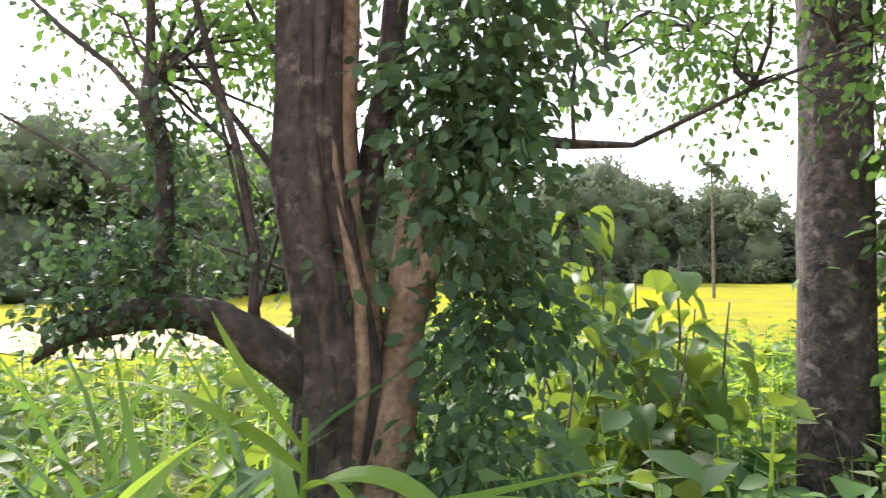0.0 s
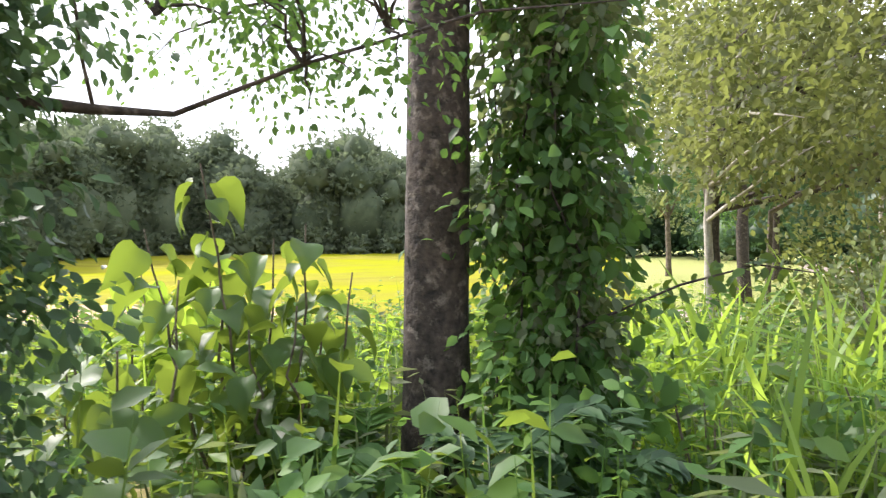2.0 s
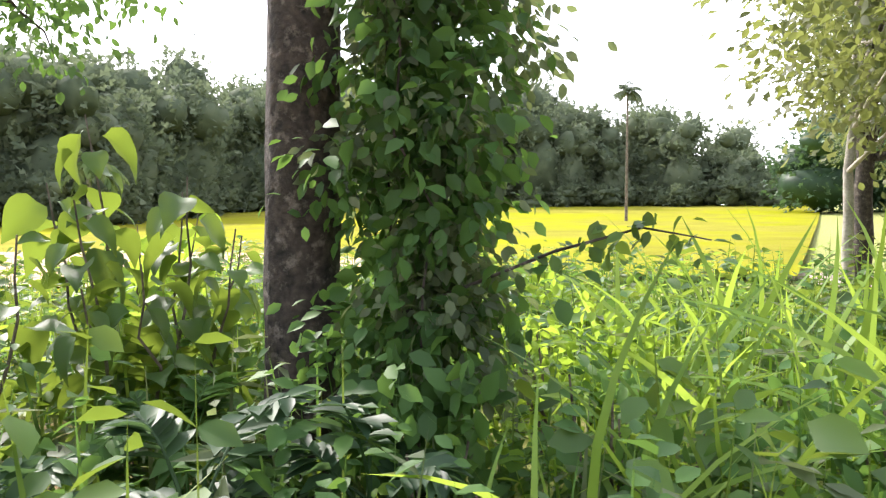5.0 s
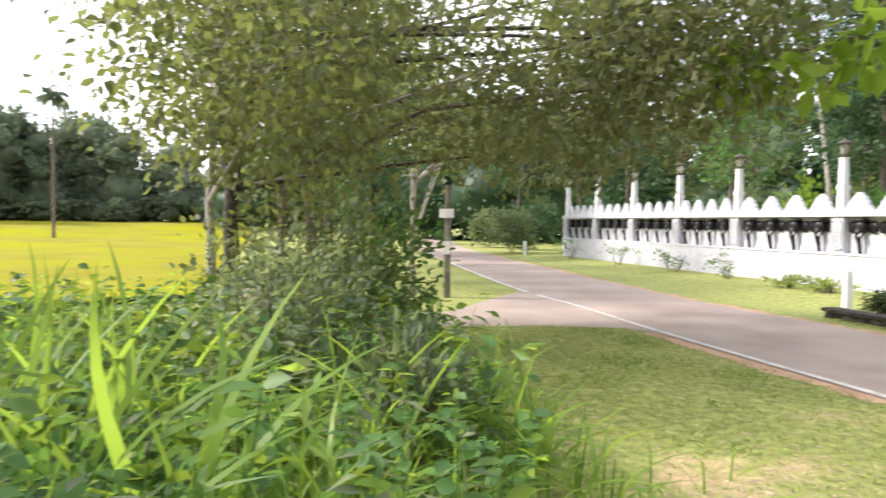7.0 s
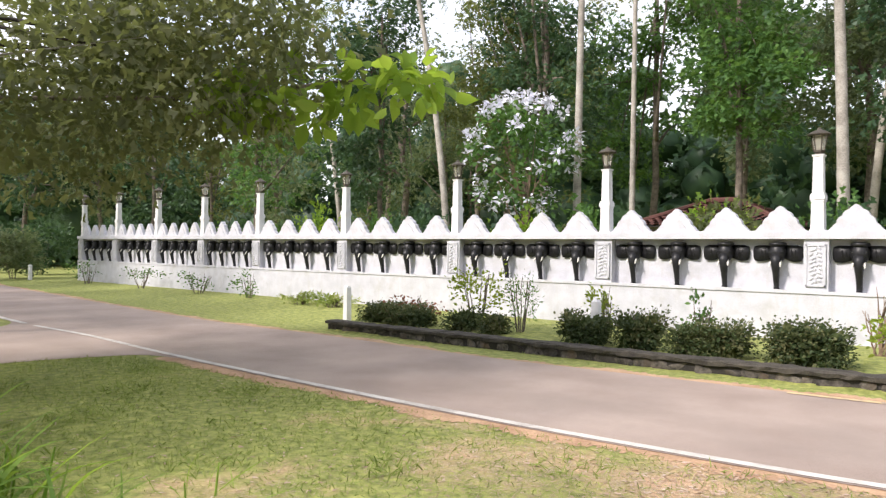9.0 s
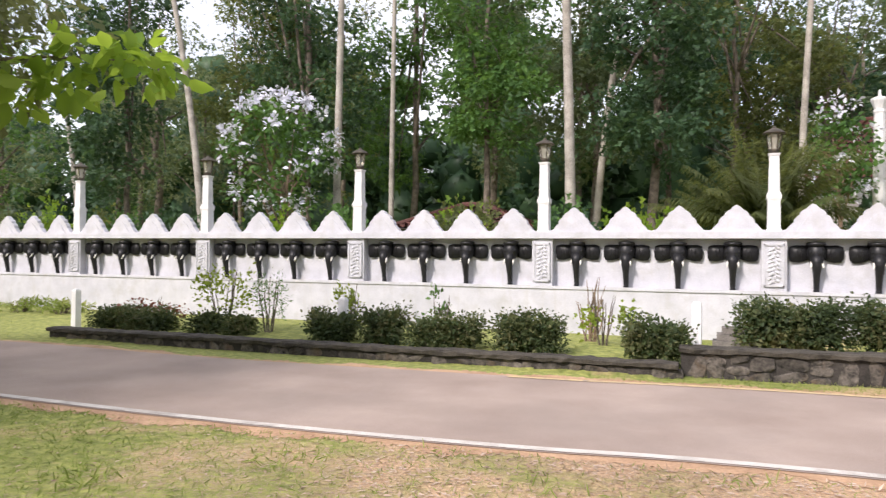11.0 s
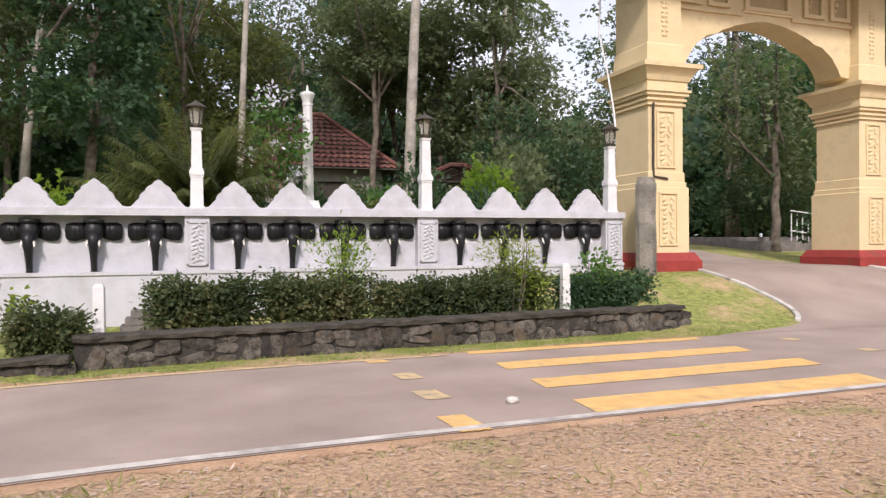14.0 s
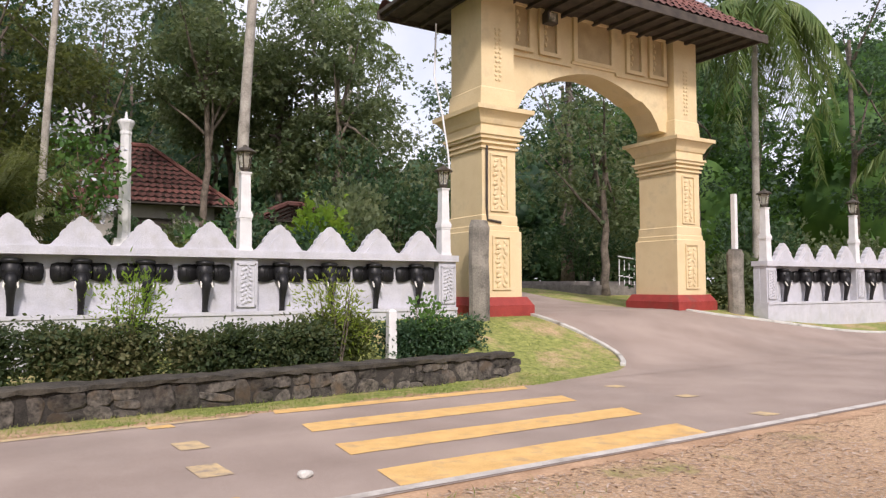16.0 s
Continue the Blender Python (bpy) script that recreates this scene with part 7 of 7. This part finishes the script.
shrub((-2.6, -13.4, gz(-2.6, -13.4)), 2.2, 1.9, 2009, M_LEAF, "dense green bush near the side lane", n=1500, size=0.12, stems=10)
shrub((1.0, -18.6, gz(1.0, -18.6)), 2.0, 1.0, 2010, M_LEAF_BRIGHT, "low sunlit bush before the field", n=900, size=0.12, stems=8)

# the spreading roadside tree and the sapling beside it
tree((-5.8, -15.4, gz(-5.8, -15.4)), 5.6, 0.17, [(2.1, 3.8, 5.4, 4.4, 4.6, 2.4), (2.6, 0.9, 4.1, 2.5, 2.1, 1.9), (3.7, 6.4, 4.6, 2.6, 2.0, 1.1), (2.3, 5.3, 3.75, 3.6, 2.6, 0.95)], 2101, M_LEAF_ROADSIDE, M_BARK_DARK, "wide roadside tree with fine grey-green and olive foliage", clumps=400, per=44, size=0.185, spread=0.4, shape=SPRAY, limbs=13, name="roadside_tree")
tree((-4.4, -15.6, gz(-4.4, -15.6)), 5.0, 0.09, [(2.3, 3.5, 5.6, 4.2, 4.2, 1.8), (3.6, 0.7, 3.9, 2.2, 1.7, 1.4)], 2102, M_LEAF_OLIVE, M_PALM_BARK, "slim pale roadside tree with olive yellow-green leaves", clumps=160, per=40, size=0.115, spread=0.3, shape=OVAL, limbs=10, name="roadside_tree")
tree((-9.0, -11.5, gz(-9.0, -11.5)), 3.0, 0.09, [(0.2, 0.2, 4.4, 1.6, 1.6, 1.3)], 2103, M_LEAF_OLIVE, M_PALM_BARK, "pale forked sapling beside the signpost", clumps=50, per=30, size=0.14, spread=0.3, limbs=6, name="sapling")
tree((-14, -13.5, gz(-14, -13.5)), 7.0, 0.2, [(0, 0, 6.5, 3.6, 3.6, 3.0)], 2104, M_LEAF_OLIVE, M_BARK_DARK, "shady tree beyond the side lane", clumps=110, per=50, size=0.26, spread=0.5, limbs=7)
tree((-20, -12.5, gz(-20, -12.5)), 8.0, 0.22, [(0, 0, 7.0, 4.2, 4.2, 3.6)], 2105, M_LEAF_DARK, M_BARK_DARK, "shady tree beside the lane", clumps=110, per=50, size=0.3, spread=0.55, limbs=7)
tree((-29, -9.5, gz(-29, -9.5)), 9.0, 0.22, [(0, 0, 7.0, 5.0, 4.5, 4.2)], 2106, M_LEAF_DARK, M_BARK_DARK, "dark tree overhanging the lane", clumps=120, per=50, size=0.34, spread=0.6, limbs=7)

# leafy branch reaching over the road
branch = thing("overhanging_branch", (-1.2, -9.2, gz(-1.2, -9.2)), "leafy sunlit branch of a slim tree reaching over the road", "tree")
bm = bmesh.new()
BR = [(-4.0, -5.4, -0.2), (-3.95, -5.3, 2.2), (-2.6, -3.2, 3.5), (0.0, 0.2, 3.75), (1.2, 1.2, 4.0), (2.1, 1.9, 4.05)]
tube(bm, BR, [0.06, 0.05, 0.04, 0.03, 0.02, 0.008], 7)
part("stem", bm, M_BARK, branch)
rngb = np.random.default_rng(79)
cs = [tuple(np.array(BR[3]) * (1 - u) + np.array(BR[5]) * u + rngb.normal(size=3) * np.array((0.25, 0.25, 0.16))) for u in rngb.uniform(0, 1.05, 26)]
leaves("foliage", [clump_leaves(rngb, cs, 11, 0.16, 0.30, OVAL, 0.5)], M_LEAF_BRIGHT, branch)

# --- lawn blades and dry litter ---
rngt = np.random.default_rng(15)


def on_lawn(P):
    x, y = P[:, 0], P[:, 1]
    return (y > lawn_edge(x)) & (y < np.interp(x, [-12, -4.3, -4.2, -3.8, -3.4, 0.4, 3.4, 6, 8.5, 15, 40], [-16, -14, -11.0, -9.8, -9.1, -8.9, -8.88, -8.68, -8.4, -8.25, -8.5]))


P = np.stack((rngt.uniform(-4.5, 13, 110000), rngt.uniform(-15.0, -8.0, 110000)), axis=1)
P = P[on_lawn(P)]
keepp = rngt.uniform(0, 1, len(P)) < np.clip(1.05 - 0.085 * (P[:, 0] + 1), 0.14, 1) * np.clip(0.35 + 1.4 * (np.sin(P[:, 0] * 1.7) * np.cos(P[:, 1] * 2.1) * 0.5 + 0.5), 0, 1)
P = P[keepp]
Q = np.stack((P[:, 0], P[:, 1], height(P[:, 0], P[:, 1]) - 0.005), axis=1)
D = np.stack((rngt.normal(size=len(Q)) * 0.8, rngt.normal(size=len(Q)) * 0.8, np.ones(len(Q)) * 0.8), axis=1)
tagged(leaves("lawn_grass", [(GRASS, Q, frames_from(D, rngt), rngt.uniform(0.03, 0.085, len(Q)) * (1 + 0.9 * (np.sin(Q[:, 0] * 2.9 + 1) * np.cos(Q[:, 1] * 3.3) > 0.55) * rngt.uniform(0, 1, len(Q))))], M_TURF), "short patchy lawn grass", "grass", kind="stuff")
# grass on the far verge and round the bed
P = np.concatenate((np.stack((rngt.uniform(-26, 7, 9000), rngt.uniform(-4.9, -0.2, 9000)), axis=1), np.stack((rngt.uniform(7, 19.3, 18000), rngt.uniform(-4.6, -0.2, 18000)), axis=1), np.stack((rngt.uniform(6, 17, 11000), rngt.uniform(-4.75, -3.5, 11000)), axis=1), np.stack((rngt.uniform(26, 42, 7000), rngt.uniform(-3.0, -1.4, 7000)), axis=1), np.stack((rngt.uniform(-13, -6.5, 7000), rngt.uniform(-14, -8.8, 7000)), axis=1)))
fx, fy = np.array([p[0] for p in FAR]), np.array([p[1] for p in FAR])
ok = (P[:, 1] > np.interp(P[:, 0], fx, fy) + 0.02) | (P[:, 0] < -6.4) & (P[:, 1] < -8.8) & (P[:, 0] + P[:, 1] < -19.0)
ok &= ~((P[:, 0] > 16.2) & (P[:, 0] < 19.6) & (P[:, 1] > -4.3) & (P[:, 0] > np.interp(P[:, 1], [-4.3, -3.7, -2.8, -1.6, 0], [16.2, 18.3, 19.2, 19.3, 19.2])))
ok &= ~((P[:, 0] > 26) & (P[:, 1] < np.interp(P[:, 0], [26.3, 29, 33, 38], [-1.5, -2.2, -2.8, -4.3])))
P = P[ok]
Q = np.stack((P[:, 0], P[:, 1], height(P[:, 0], P[:, 1]) - 0.005), axis=1)
D = np.stack((rngt.normal(size=len(Q)) * 0.7, rngt.normal(size=len(Q)) * 0.7, np.ones(len(Q))), axis=1)
tagged(leaves("verge_grass", [(GRASS, Q, frames_from(D, rngt), rngt.uniform(0.025, 0.075, len(Q)))], M_TURF), "short rough grass on the far verge", "grass", kind="stuff")
P = np.concatenate((np.stack((rngt.uniform(-1, 16, 12000), rngt.uniform(-14.5, -8.0, 12000)), axis=1), np.stack((rngt.uniform(5, 17, 26000), rngt.uniform(-11.8, -8.0, 26000)), axis=1)))
P = P[on_lawn(P) & (rngt.uniform(0, 1, len(P)) < np.clip(0.4 + 0.1 * P[:, 0], 0.25, 1))]
Q = np.stack((P[:, 0], P[:, 1], height(P[:, 0], P[:, 1]) + 0.008), axis=1)
D = np.stack((rngt.normal(size=len(Q)), rngt.normal(size=len(Q)), np.abs(rngt.normal(size=len(Q))) * 0.1), axis=1)
tagged(leaves("leaf_litter", [(LANCE, Q, frames_from(D, rngt, 0.3), 0.018 + 0.06 * rngt.uniform(0, 1, len(Q)) ** 2.5)], M_DRY), "scattered dry brown leaves and twigs", "leaf litter", kind="stuff")
P = np.stack((rngt.uniform(3, 16, 110000), rngt.uniform(-12.6, -8.0, 110000)), axis=1)
P = P[on_lawn(P) & (rngt.uniform(0, 1, len(P)) < np.clip(0.4 + 0.9 * np.sin(P[:, 0] * 1.3 + 2) * np.cos(P[:, 1] * 1.9), 0.12, 1))]
Q = np.stack((P[:, 0], P[:, 1], height(P[:, 0], P[:, 1]) + 0.005), axis=1)
D = np.stack((rngt.normal(size=len(Q)), rngt.normal(size=len(Q)), np.abs(rngt.normal(size=len(Q))) * 0.06), axis=1)
tagged(leaves("straw_litter", [(strip(0.045, 0.0, 1), Q, frames_from(D, rngt, 0.3), rngt.uniform(0.03, 0.10, len(Q)))], M_STRAW), "thin layer of dry straw and dead grass", "straw", kind="stuff")
